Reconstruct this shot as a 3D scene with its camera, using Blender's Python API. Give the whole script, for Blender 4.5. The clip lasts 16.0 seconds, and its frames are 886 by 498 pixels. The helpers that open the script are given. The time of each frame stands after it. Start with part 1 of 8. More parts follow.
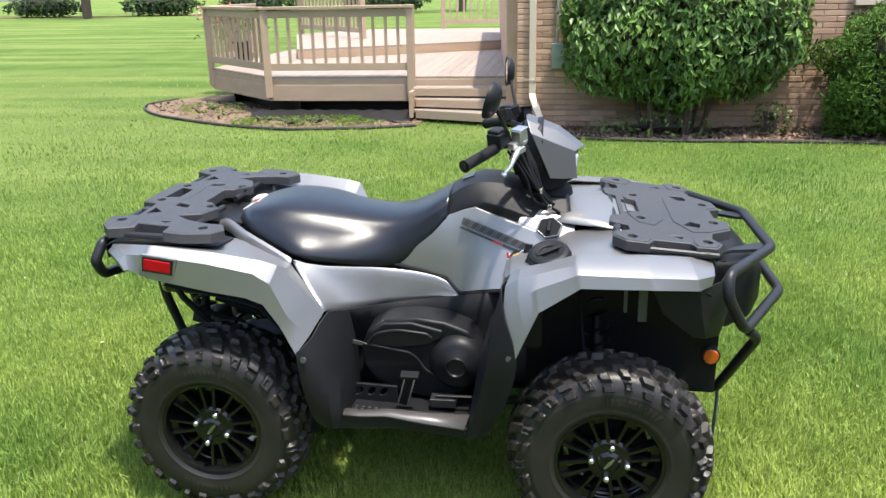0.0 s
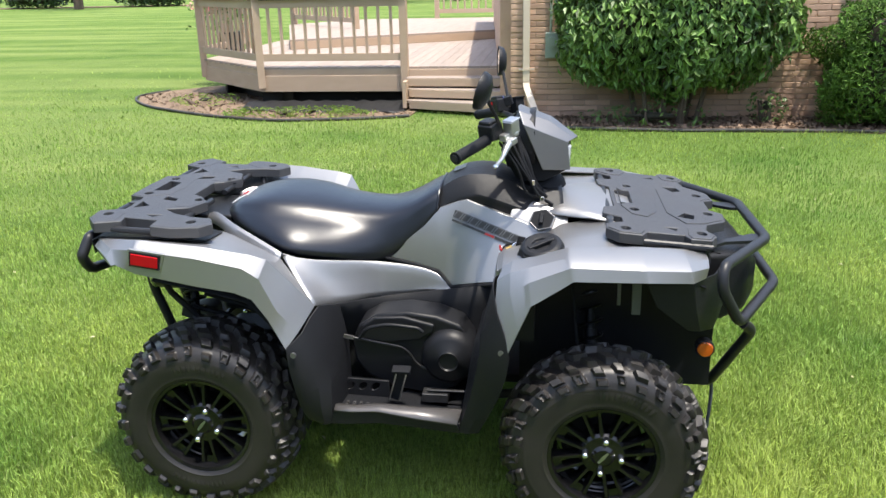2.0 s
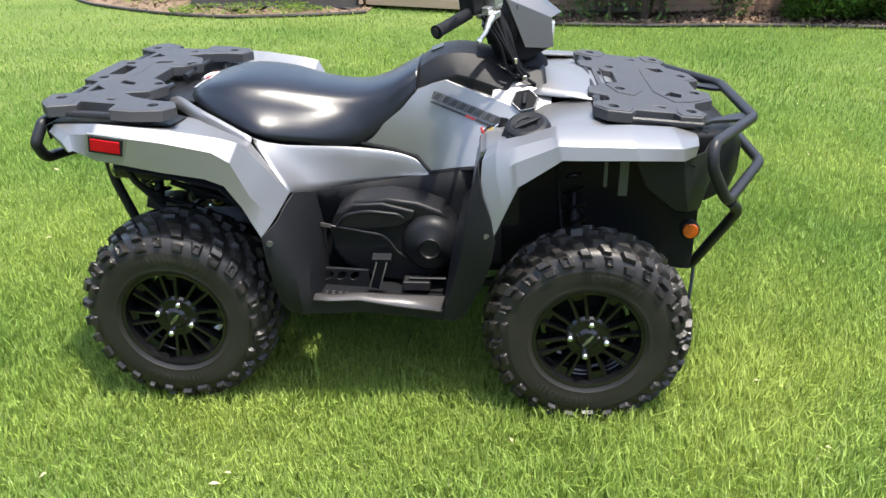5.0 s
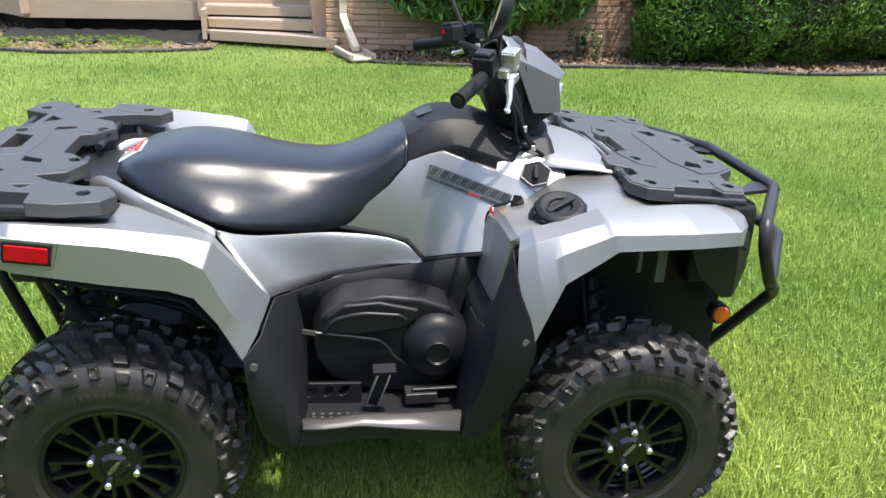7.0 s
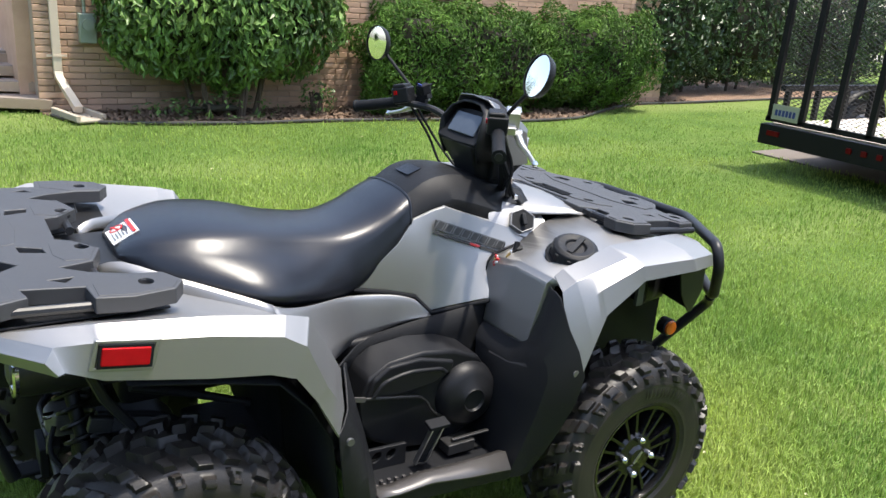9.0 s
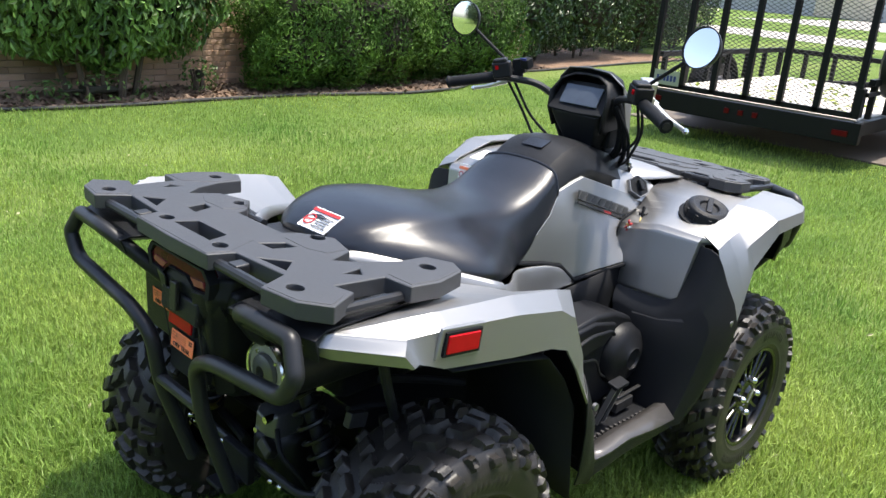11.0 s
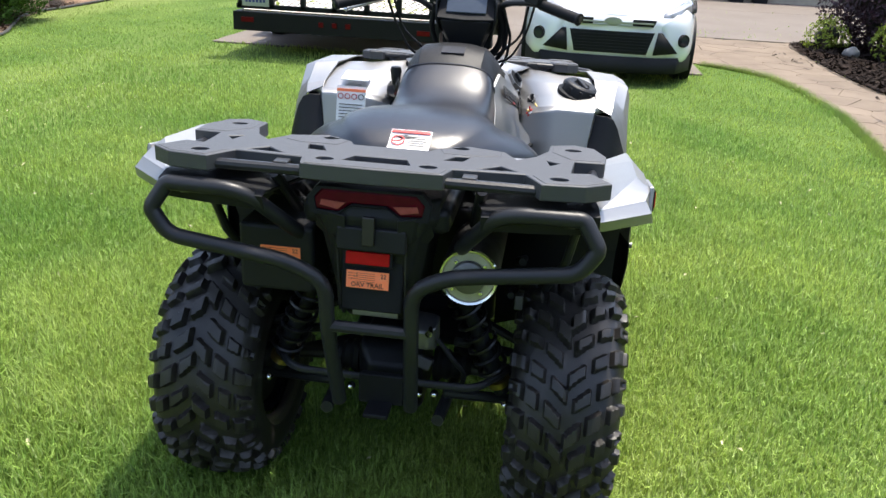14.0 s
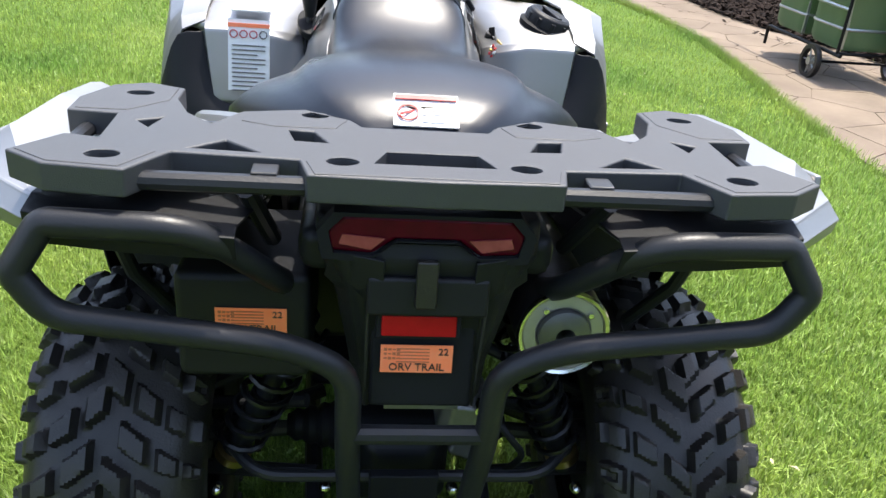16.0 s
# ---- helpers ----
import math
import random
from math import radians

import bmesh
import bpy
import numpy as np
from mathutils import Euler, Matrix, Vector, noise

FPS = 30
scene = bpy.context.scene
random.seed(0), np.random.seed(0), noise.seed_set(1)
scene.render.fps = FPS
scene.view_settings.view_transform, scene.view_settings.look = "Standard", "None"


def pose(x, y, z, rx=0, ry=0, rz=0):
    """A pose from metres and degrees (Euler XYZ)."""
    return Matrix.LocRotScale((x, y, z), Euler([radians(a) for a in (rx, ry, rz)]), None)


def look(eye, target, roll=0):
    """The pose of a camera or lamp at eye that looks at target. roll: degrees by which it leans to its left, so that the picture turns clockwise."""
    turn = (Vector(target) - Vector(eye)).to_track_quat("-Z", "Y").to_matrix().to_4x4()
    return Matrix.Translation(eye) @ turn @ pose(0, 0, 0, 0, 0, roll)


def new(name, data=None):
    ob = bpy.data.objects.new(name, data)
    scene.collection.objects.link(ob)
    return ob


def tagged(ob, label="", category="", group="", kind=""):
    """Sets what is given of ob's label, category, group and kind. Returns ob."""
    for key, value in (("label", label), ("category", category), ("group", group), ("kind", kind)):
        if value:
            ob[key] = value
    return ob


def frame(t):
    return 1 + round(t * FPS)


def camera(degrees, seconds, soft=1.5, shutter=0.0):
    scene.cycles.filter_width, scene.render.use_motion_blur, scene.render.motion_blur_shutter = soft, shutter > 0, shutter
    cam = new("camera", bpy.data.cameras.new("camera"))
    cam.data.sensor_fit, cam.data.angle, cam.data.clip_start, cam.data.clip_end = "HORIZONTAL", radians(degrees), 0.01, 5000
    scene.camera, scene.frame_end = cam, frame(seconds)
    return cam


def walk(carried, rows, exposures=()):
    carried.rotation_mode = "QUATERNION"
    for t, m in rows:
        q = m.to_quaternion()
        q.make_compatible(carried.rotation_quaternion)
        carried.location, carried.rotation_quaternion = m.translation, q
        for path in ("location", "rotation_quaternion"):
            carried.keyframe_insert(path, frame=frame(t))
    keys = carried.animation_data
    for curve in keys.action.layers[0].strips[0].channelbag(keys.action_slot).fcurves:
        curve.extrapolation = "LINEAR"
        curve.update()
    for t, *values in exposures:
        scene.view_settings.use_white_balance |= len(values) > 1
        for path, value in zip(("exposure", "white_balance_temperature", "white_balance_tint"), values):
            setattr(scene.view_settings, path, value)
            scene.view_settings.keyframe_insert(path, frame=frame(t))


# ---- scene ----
cam = camera(57.8, 16.0)
PATH = [
    (0, (1.095, -2.755, 1.663), (0.827, -0.872, 1.045), -1.1),
    (0.5, (1.135, -2.72, 1.661), (0.926, -0.83, 1.039), -1.1),
    (1, (1.145, -2.693, 1.66), (0.975, -0.802, 1.031), -0.9),
    (1.5, (1.116, -2.708, 1.661), (0.912, -0.824, 1.021), -0.8),
    (2, (1.103, -2.721, 1.661), (0.847, -0.844, 1.02), -1.3),
    (2.5, (1.117, -2.72, 1.661), (0.845, -0.846, 1.016), -1.7),
    (3, (1.126, -2.739, 1.658), (0.87, -0.866, 1.003), -1.4),
    (3.5, (1.11, -2.754, 1.628), (0.862, -0.9, 0.921), -1.5),
    (4, (1.081, -2.759, 1.611), (0.829, -0.935, 0.831), -1.9),
    (4.2, (1.082, -2.758, 1.6), (0.849, -0.942, 0.796), -2.0),
    (6.3, (0.699, -2.401, 1.537), (0.819, -0.603, 0.669), 2.5),
    (6.5, (0.638, -2.361, 1.547), (0.825, -0.558, 0.701), 2.7),
    (7, (0.508, -2.213, 1.562), (0.805, -0.397, 0.779), 2.1),
    (7.5, (0.394, -2.089, 1.578), (0.799, -0.271, 0.847), 2.4),
    (8, (0.168, -2.072, 1.573), (0.808, -0.303, 0.896), 3.7),
    (8.2, (0.056, -2.069, 1.563), (0.784, -0.33, 0.896), 4.0),
    (10.3, (-0.85, -1.661, 1.526), (0.488, -0.304, 0.919), 4.2),
    (10.5, (-0.907, -1.611, 1.514), (0.441, -0.272, 0.892), 4.4),
    (11, (-1.085, -1.434, 1.494), (0.287, -0.135, 0.839), 4.4),
    (11.5, (-1.337, -1.323, 1.472), (0.101, -0.113, 0.786), 4.1),
    (12, (-1.532, -1.177, 1.456), (-0.005, -0.117, 0.718), 3.3),
    (12.5, (-1.628, -0.913, 1.443), (0.018, -0.06, 0.694), 2.9),
    (13, (-1.774, -0.695, 1.443), (-0.039, -0.038, 0.697), 2.2),
    (13.5, (-1.91, -0.525, 1.443), (-0.114, -0.06, 0.697), 1.1),
    (14, (-1.859, -0.337, 1.406), (-0.019, -0.099, 0.661), 2.9),
    (14.5, (-1.802, -0.169, 1.379), (0.039, -0.071, 0.605), 3.5),
    (15, (-1.728, -0.006, 1.354), (0.103, -0.02, 0.55), 2.2),
    (15.5, (-1.489, 0.053, 1.294), (0.324, -0.063, 0.457), 3.0),
    (16, (-1.188, 0.105, 1.279), (0.594, -0.122, 0.399), 5.1),
]
EXPOSURES = [(0.0, 0.76), (4.0, 0.82), (6.5, 1.02), (7.5, 0.86), (8.0, 0.80), (10.5, 0.70), (12.0, 1.02), (12.5, 1.05), (13.5, 0.86), (15.0, 0.88), (16.0, 1.05)]
walk(cam, [(t, look(eye, target, roll)) for t, eye, target, roll in PATH], EXPOSURES)

# ---- light ----
SUN_DIR = Vector((0.20, -0.15, 0.968)).normalized()
world = bpy.data.worlds.new("sky_world")
scene.world = world
world.use_nodes = True
wn = world.node_tree
sky = wn.nodes.new("ShaderNodeTexSky")
sky.sky_type = "NISHITA"
sky.sun_disc = False
sky.sun_elevation = math.asin(SUN_DIR.z)
sky.sun_rotation = math.atan2(SUN_DIR.x, SUN_DIR.y)
sky.air_density, sky.dust_density, sky.ozone_density = 1.0, 2.2, 1.6
wn.nodes["Background"].inputs["Strength"].default_value = 0.15
haze = wn.nodes.new("ShaderNodeHueSaturation")
haze.inputs["Saturation"].default_value, haze.inputs["Value"].default_value = 0.88, 1.7
wn.links.new(sky.outputs[0], haze.inputs["Color"])
wn.links.new(haze.outputs[0], wn.nodes["Background"].inputs["Color"])
sun_data = bpy.data.lights.new("sun", "SUN")
sun_data.energy, sun_data.angle, sun_data.color = 4.7, radians(0.9), (1.0, 0.93, 0.82)
sun = new("sun", sun_data)
sun.matrix_world = look(SUN_DIR * 30, (0, 0, 0))

# ---- materials ----
def mat(name, col, rough=0.6, metal=0.0, col2=None, scale=6.0, fine=90.0, amount=0.5, bump=0.1, bump_scale=None,
        vary=0.0, island=0.0, coat=0.0, spec=0.5, bump_dist=0.002, stretch=None):
    """A surface with stains, fine grain and relief; vary: change from piece to piece."""
    m = bpy.data.materials.new(name)
    m.use_nodes = True
    nt = m.node_tree
    N, Lk = nt.nodes, nt.links
    b = N["Principled BSDF"]
    b.inputs["Roughness"].default_value = rough
    b.inputs["Metallic"].default_value = metal
    b.inputs["Coat Weight"].default_value = coat
    b.inputs["Specular IOR Level"].default_value = spec
    tc = N.new("ShaderNodeTexCoord")
    src = tc.outputs["Object"]
    if stretch:
        mp = N.new("ShaderNodeMapping")
        mp.inputs["Scale"].default_value = stretch
        Lk.new(src, mp.inputs["Vector"])
        src = mp.outputs[0]
    n1, n2 = N.new("ShaderNodeTexNoise"), N.new("ShaderNodeTexNoise")
    for n, sc in ((n1, scale), (n2, fine)):
        n.inputs["Scale"].default_value = sc
        n.inputs["Detail"].default_value = 4
        Lk.new(src, n.inputs["Vector"])
    c2 = col2 or tuple(c * 0.6 for c in col)
    r1 = N.new("ShaderNodeMapRange")
    r1.inputs["From Min"].default_value, r1.inputs["From Max"].default_value = 0.3, 0.7
    Lk.new(n1.outputs["Fac"], r1.inputs["Value"])
    add = N.new("ShaderNodeMath")
    add.operation = "MULTIPLY_ADD"
    Lk.new(n2.outputs["Fac"], add.inputs[0])
    add.inputs[1].default_value = 0.6
    Lk.new(r1.outputs[0], add.inputs[2])
    mul = N.new("ShaderNodeMath")
    mul.operation, mul.use_clamp = "MULTIPLY", True
    Lk.new(add.outputs[0], mul.inputs[0])
    mul.inputs[1].default_value = amount
    mix = N.new("ShaderNodeMix")
    mix.data_type = "RGBA"
    mix.inputs["A"].default_value, mix.inputs["B"].default_value = (*col, 1), (*c2, 1)
    Lk.new(mul.outputs[0], mix.inputs["Factor"])
    out = mix.outputs["Result"]
    if vary or island:
        hsv = N.new("ShaderNodeHueSaturation")
        if vary:
            rnd = N.new("ShaderNodeObjectInfo").outputs["Random"]
        else:
            rnd = N.new("ShaderNodeNewGeometry").outputs["Random Per Island"]
        k = vary or island
        mr = N.new("ShaderNodeMapRange")
        mr.inputs["To Min"].default_value, mr.inputs["To Max"].default_value = 1 - k, 1 + k
        Lk.new(rnd, mr.inputs["Value"])
        Lk.new(mr.outputs[0], hsv.inputs["Value"])
        Lk.new(out, hsv.inputs["Color"])
        out = hsv.outputs["Color"]
    Lk.new(out, b.inputs["Base Color"])
    rr = N.new("ShaderNodeMapRange")
    rr.inputs["To Min"].default_value, rr.inputs["To Max"].default_value = max(0.02, rough - 0.08), min(1, rough + 0.1)
    Lk.new(n1.outputs["Fac"], rr.inputs["Value"])
    Lk.new(rr.outputs[0], b.inputs["Roughness"])
    if bump:
        bp = N.new("ShaderNodeBump")
        bp.inputs["Strength"].default_value, bp.inputs["Distance"].default_value = bump, bump_dist
        if bump_scale:
            n3 = N.new("ShaderNodeTexNoise")
            n3.inputs["Scale"].default_value = bump_scale
            Lk.new(src, n3.inputs["Vector"])
            Lk.new(n3.outputs["Fac"], bp.inputs["Height"])
        else:
            Lk.new(n2.outputs["Fac"], bp.inputs["Height"])
        Lk.new(bp.outputs[0], b.inputs["Normal"])
    return m


def leaf_mat(name, col, col2, rough=0.5, through_leaf=0.35, k=0.35, spec=0.35, patch=1.5, amount=0.6):
    m = mat(name, col, rough, col2=col2, scale=patch, fine=30, amount=amount, bump=0, island=k, spec=spec)
    nt = m.node_tree
    b = nt.nodes["Principled BSDF"]
    tr = nt.nodes.new("ShaderNodeBsdfTranslucent")
    mx = nt.nodes.new("ShaderNodeMixShader")
    mx.inputs[0].default_value = through_leaf
    nt.links.new(b.inputs["Base Color"].links[0].from_socket, tr.inputs["Color"])
    nt.links.new(b.outputs[0], mx.inputs[1])
    nt.links.new(tr.outputs[0], mx.inputs[2])
    nt.links.new(mx.outputs[0], nt.nodes["Material Output"].inputs["Surface"])
    return m


SILVER = mat("silver_satin_paint", (0.318, 0.316, 0.315), 0.45, 0.88, (0.295, 0.293, 0.292), 3, 300, 0.5, 0.05, bump_scale=900, spec=0.5)
GUNMETAL = mat("dark_silver_satin_paint", (0.20, 0.199, 0.20), 0.40, 0.85, (0.18, 0.179, 0.18), 3, 300, 0.5, 0.05, bump_scale=900)
BLACKPL = mat("black_textured_plastic", (0.0084, 0.0089, 0.0104), 0.44, 0, (0.0115, 0.012, 0.0138), 5, 400, 0.5, 0.25, bump_scale=900, spec=0.22)
RACKPL = mat("dark_grey_rack_plastic", (0.0195, 0.0202, 0.0230), 0.56, 0, (0.024, 0.0247, 0.0275), 5, 300, 0.6, 0.3, bump_scale=700, spec=0.85)
DARKPL = mat("matte_black_plastic", (0.0080, 0.0085, 0.0100), 0.6, 0, (0.012, 0.0126, 0.0142), 8, 200, 0.5, 0.2, spec=0.14)
SEATV = mat("black_vinyl", (0.0032, 0.0040, 0.007), 0.30, 0, (0.0050, 0.0062, 0.0105), 4, 250, 0.5, 0.2, bump_scale=600, spec=0.58)
TUBE = mat("black_powder_coat", (0.0125, 0.0132, 0.0155), 0.38, 0, (0.018, 0.0187, 0.021), 6, 300, 0.5, 0.15, spec=0.3)
RUBBER = mat("tyre_rubber", (0.0095, 0.0091, 0.0088), 0.42, 0, (0.024, 0.021, 0.0193), 7, 120, 0.7, 0.3, bump_scale=250, spec=0.42)
RIMB = mat("gloss_black_rim", (0.004, 0.004, 0.0045), 0.16, 0, (0.009, 0.009, 0.0095), 6, 100, 0.3, 0, spec=0.5)
CHROME = mat("chrome", (0.75, 0.75, 0.74), 0.16, 1.0, (0.6, 0.6, 0.58), 10, 80, 0.4, 0)
ALU = mat("cast_aluminium", (0.55, 0.55, 0.54), 0.4, 1.0, (0.4, 0.4, 0.4), 20, 150, 0.5, 0.1)
STEELD = mat("dark_steel", (0.06, 0.06, 0.062), 0.45, 0.7, (0.03, 0.03, 0.03), 20, 150, 0.6, 0.1)
WORN = mat("worn_grey_plastic", (0.095, 0.09, 0.088), 0.36, 0.35, (0.06, 0.057, 0.056), 12, 200, 0.5, 0.1)
ENGINE = mat("engine_black", (0.0068, 0.0072, 0.0086), 0.42, 0, (0.010, 0.0105, 0.0122), 10, 150, 0.5, 0.15, spec=0.2)
REDL = mat("red_lens", (0.40, 0.006, 0.010), 0.15, 0, (0.25, 0.003, 0.006), 30, 150, 0.5, 0.1, spec=0.15)
TAILL = mat("dark_red_lens", (0.075, 0.002, 0.010), 0.16, 0, (0.04, 0.001, 0.006), 40, 150, 0.6, 0.0, spec=0.12)
# paler red: the sky's reflection on the tail lens, put into the colour
LENS_SHEEN = mat("red_lens_sky_sheen", (0.30, 0.06, 0.07), 0.15, 0.2, (0.20, 0.03, 0.035), 60, 200, 0.6, 0.1)
AMBER = mat("amber_lens", (0.50, 0.10, 0.008), 0.2, 0, (0.34, 0.06, 0.004), 30, 150, 0.5, 0.1, coat=0.5)
ORANGE = mat("orange_sticker", (0.93, 0.19, 0.06), 0.5, 0, (0.86, 0.25, 0.12), 60, 200, 0.6, 0)
WHITE = mat("white_sticker", (0.75, 0.75, 0.73), 0.45, 0, (0.66, 0.66, 0.66), 30, 200, 0.4, 0)
INK = mat("black_print", (0.02, 0.02, 0.02), 0.5, 0, None, 30, 200, 0.2, 0)
REDINK = mat("red_print", (0.45, 0.02, 0.02), 0.5, 0, None, 30, 200, 0.2, 0)
GREYINK = mat("grey_print", (0.13, 0.13, 0.13), 0.4, 0.5, None, 30, 200, 0.2, 0)
SCREEN = mat("lcd_screen", (0.07, 0.085, 0.11), 0.16, 0, (0.04, 0.05, 0.07), 9, 50, 0.6, 0, spec=0.4)
BRASS = mat("brass_key", (0.6, 0.45, 0.18), 0.3, 1.0, None, 30, 100, 0.3, 0)
MIRROR = mat("mirror_glass", (0.9, 0.9, 0.9), 0.03, 1.0, (0.88, 0.88, 0.88), 5, 50, 0.1, 0)
POLISH = mat("polished_steel", (0.42, 0.41, 0.385), 0.38, 0.5, (0.29, 0.28, 0.26), 14, 120, 0.5, 0.05)
GREYM = mat("dull_cast_metal", (0.20, 0.20, 0.205), 0.45, 0.8, (0.12, 0.12, 0.125), 20, 120, 0.6, 0.2)
LENSP = mat("clear_lamp_lens", (0.6, 0.62, 0.64), 0.08, 0.5, (0.4, 0.42, 0.44), 20, 60, 0.5, 0, coat=0.6)
SPRING = mat("coil_spring_paint", (0.006, 0.006, 0.007), 0.3, 0, None, 20, 100, 0.3, 0, spec=0.3)

# ---- mesh helpers ----
OFFSET = {}


def thing(name, base, label, category, group="", kind=""):
    ob = new(name)
    ob.empty_display_size = 0.1
    ob.location = base
    OFFSET[ob.name] = Vector(base)
    return tagged(ob, label, category, group, kind)


def sharpen(bm, deg=32):
    lim = radians(deg)
    for f in bm.faces:
        f.smooth = True
    for e in bm.edges:
        if len(e.link_faces) == 2 and e.calc_face_angle(0) > lim:
            e.smooth = False


def part(name, bm, material, parent=None, label="", bevel=0.0, solid=0.0, deg=32, seg=2):
    """Links a bmesh, given in world places, as one mesh under a thing or a part."""
    if bm.faces:
        bmesh.ops.recalc_face_normals(bm, faces=bm.faces[:])
    off = OFFSET.get(parent.name, Vector()) if parent else Vector()
    bmesh.ops.translate(bm, verts=bm.verts[:], vec=-off)
    sharpen(bm, deg)
    me = bpy.data.meshes.new(name)
    bm.to_mesh(me)
    bm.free()
    me.materials.append(material)
    ob = new(name, me)
    if parent:
        ob.parent = parent
        OFFSET[ob.name] = off
    if label:
        ob["label"] = label
    if solid:
        md = ob.modifiers.new("solid", "SOLIDIFY")
        md.thickness, md.offset = solid, -1
    if bevel:
        md = ob.modifiers.new("bevel", "BEVEL")
        md.width, md.segments, md.limit_method, md.angle_limit, md.harden_normals = bevel, seg, "ANGLE", radians(28), True
    return ob


def box(bm, c, s, m=None):
    """A box of size s round c; m: a turn about c."""
    r = bmesh.ops.create_cube(bm, size=1.0)
    M = Matrix.Translation(c) @ (m or Matrix()) @ Matrix.Diagonal((*s, 1))
    bmesh.ops.transform(bm, matrix=M, verts=r["verts"])
    return bm


def boxes(*items):
    bm = bmesh.new()
    for it in items:
        box(bm, *it)
    return bm


def rot(rx=0, ry=0, rz=0):
    return Euler([radians(a) for a in (rx, ry, rz)]).to_matrix().to_4x4()


def fillet(pts, r, n=5):
    pts = [Vector(p) for p in pts]
    out = [pts[0]]
    for a, b, c in zip(pts, pts[1:], pts[2:]):
        u, v = (a - b), (c - b)
        d = min(r if isinstance(r, float) else r[len(out) // (n + 1)], u.length * 0.45, v.length * 0.45)
        p, q = b + u.normalized() * d, b + v.normalized() * d
        for i in range(n + 1):
            t = i / n
            out.append((1 - t) ** 2 * p + 2 * t * (1 - t) * b + t * t * q)
    return out + [pts[-1]]


def tube(bm, pts, rad, seg=10, fil=0.04, n=5):
    """A round bar along pts with rounded bends."""
    P = fillet(pts, fil, n) if len(pts) > 2 and fil else [Vector(p) for p in pts]
    prev, rings = None, []
    for i, p in enumerate(P):
        d = (P[min(i + 1, len(P) - 1)] - P[max(i - 1, 0)]).normalized()
        if prev is None:
            u = d.cross(Vector((0, 0, 1)) if abs(d.z) < 0.9 else Vector((1, 0, 0))).normalized()
        else:
            u = (prev - d * prev.dot(d)).normalized()
        prev, v = u, d.cross(u)
        rr = rad[i * len(rad) // len(P)] if isinstance(rad, (list, tuple)) else rad
        rings.append([bm.verts.new(p + rr * (math.cos(a) * u + math.sin(a) * v)) for a in (2 * math.pi * k / seg for k in range(seg))])
    for a, b in zip(rings, rings[1:]):
        for k in range(seg):
            bm.faces.new((a[k], a[(k + 1) % seg], b[(k + 1) % seg], b[k]))
    bm.faces.new(rings[0][::-1])
    bm.faces.new(rings[-1])
    return bm


def tubes(*runs, seg=10, fil=0.04):
    bm = bmesh.new()
    for pts, rad in runs:
        tube(bm, pts, rad, seg, fil)
    return bm


def lathe(bm, prof, n=32, M=None, closed=False):
    """Turns (radius, height) round the local z axis."""
    M = M or Matrix()
    rings = []
    for r, h in prof:
        if r < 1e-5:
            rings.append([bm.verts.new(M @ Vector((0, 0, h)))])
        else:
            rings.append([bm.verts.new(M @ Vector((r * math.cos(a), r * math.sin(a), h))) for a in (2 * math.pi * k / n for k in range(n))])
    pairs = list(zip(rings, rings[1:])) + ([(rings[-1], rings[0])] if closed else [])
    for a, b in pairs:
        for k in range(n):
            k2 = (k + 1) % n
            f = [a[k % len(a)], a[k2 % len(a)], b[k2 % len(b)], b[k % len(b)]]
            f = [v for i, v in enumerate(f) if v not in f[:i]]
            if len(f) > 2:
                bm.faces.new(f)
    return bm


def cyl(bm, a, b, r, n=16, r2=None):
    a, b = Vector(a), Vector(b)
    M = Matrix.Translation(a) @ (b - a).to_track_quat("Z", "Y").to_matrix().to_4x4()
    L = (b - a).length
    return lathe(bm, [(0, 0), (r, 0), (r2 if r2 is not None else r, L), (0, L)], n, M)


def slab(bm, outline, holes=(), d=0.02, M=None):
    """A flat outline (x, y) with holes, drawn down by d along -z."""
    M = M or Matrix()
    edges = []
    for loop in (outline, *holes):
        vs = [bm.verts.new((x, y, 0)) for x, y in loop]
        edges += [bm.edges.new((vs[i], vs[(i + 1) % len(vs)])) for i in range(len(vs))]
    r = bmesh.ops.triangle_fill(bm, use_beauty=True, use_dissolve=False, edges=edges)
    top = [g for g in r["geom"] if isinstance(g, bmesh.types.BMFace)]
    ex = bmesh.ops.extrude_face_region(bm, geom=top)
    low = [g for g in ex["geom"] if isinstance(g, bmesh.types.BMVert)]
    bmesh.ops.translate(bm, verts=low, vec=(0, 0, -d))
    allv = {v for e in edges for v in e.verts} | set(low)
    bmesh.ops.transform(bm, matrix=M, verts=list(allv))
    return bm


def catmull(P, k):
    P = [Vector(p) for p in P]
    out = []
    for i in range(len(P) - 1):
        a, b, c, d = P[max(i - 1, 0)], P[i], P[i + 1], P[min(i + 2, len(P) - 1)]
        for j in range(k):
            t = j / k
            out.append(0.5 * (2 * b + (c - a) * t + (2 * a - 5 * b + 4 * c - d) * t * t + (3 * b - a - 3 * c + d) * t ** 3))
    return out + [P[-1]]


def sheet(bm, rows, ku=1, kv=1):
    """A surface through rows of points; ku, kv: smooth steps along and across."""
    if ku > 1:
        rows = [catmull(r, ku) for r in rows]
    if kv > 1:
        rows = list(map(list, zip(*[catmull(c, kv) for c in zip(*rows)])))
    V = [[bm.verts.new(p) for p in r] for r in rows]
    for a, b in zip(V, V[1:]):
        for i in range(len(a) - 1):
            bm.faces.new((a[i], a[i + 1], b[i + 1], b[i]))
    return bm


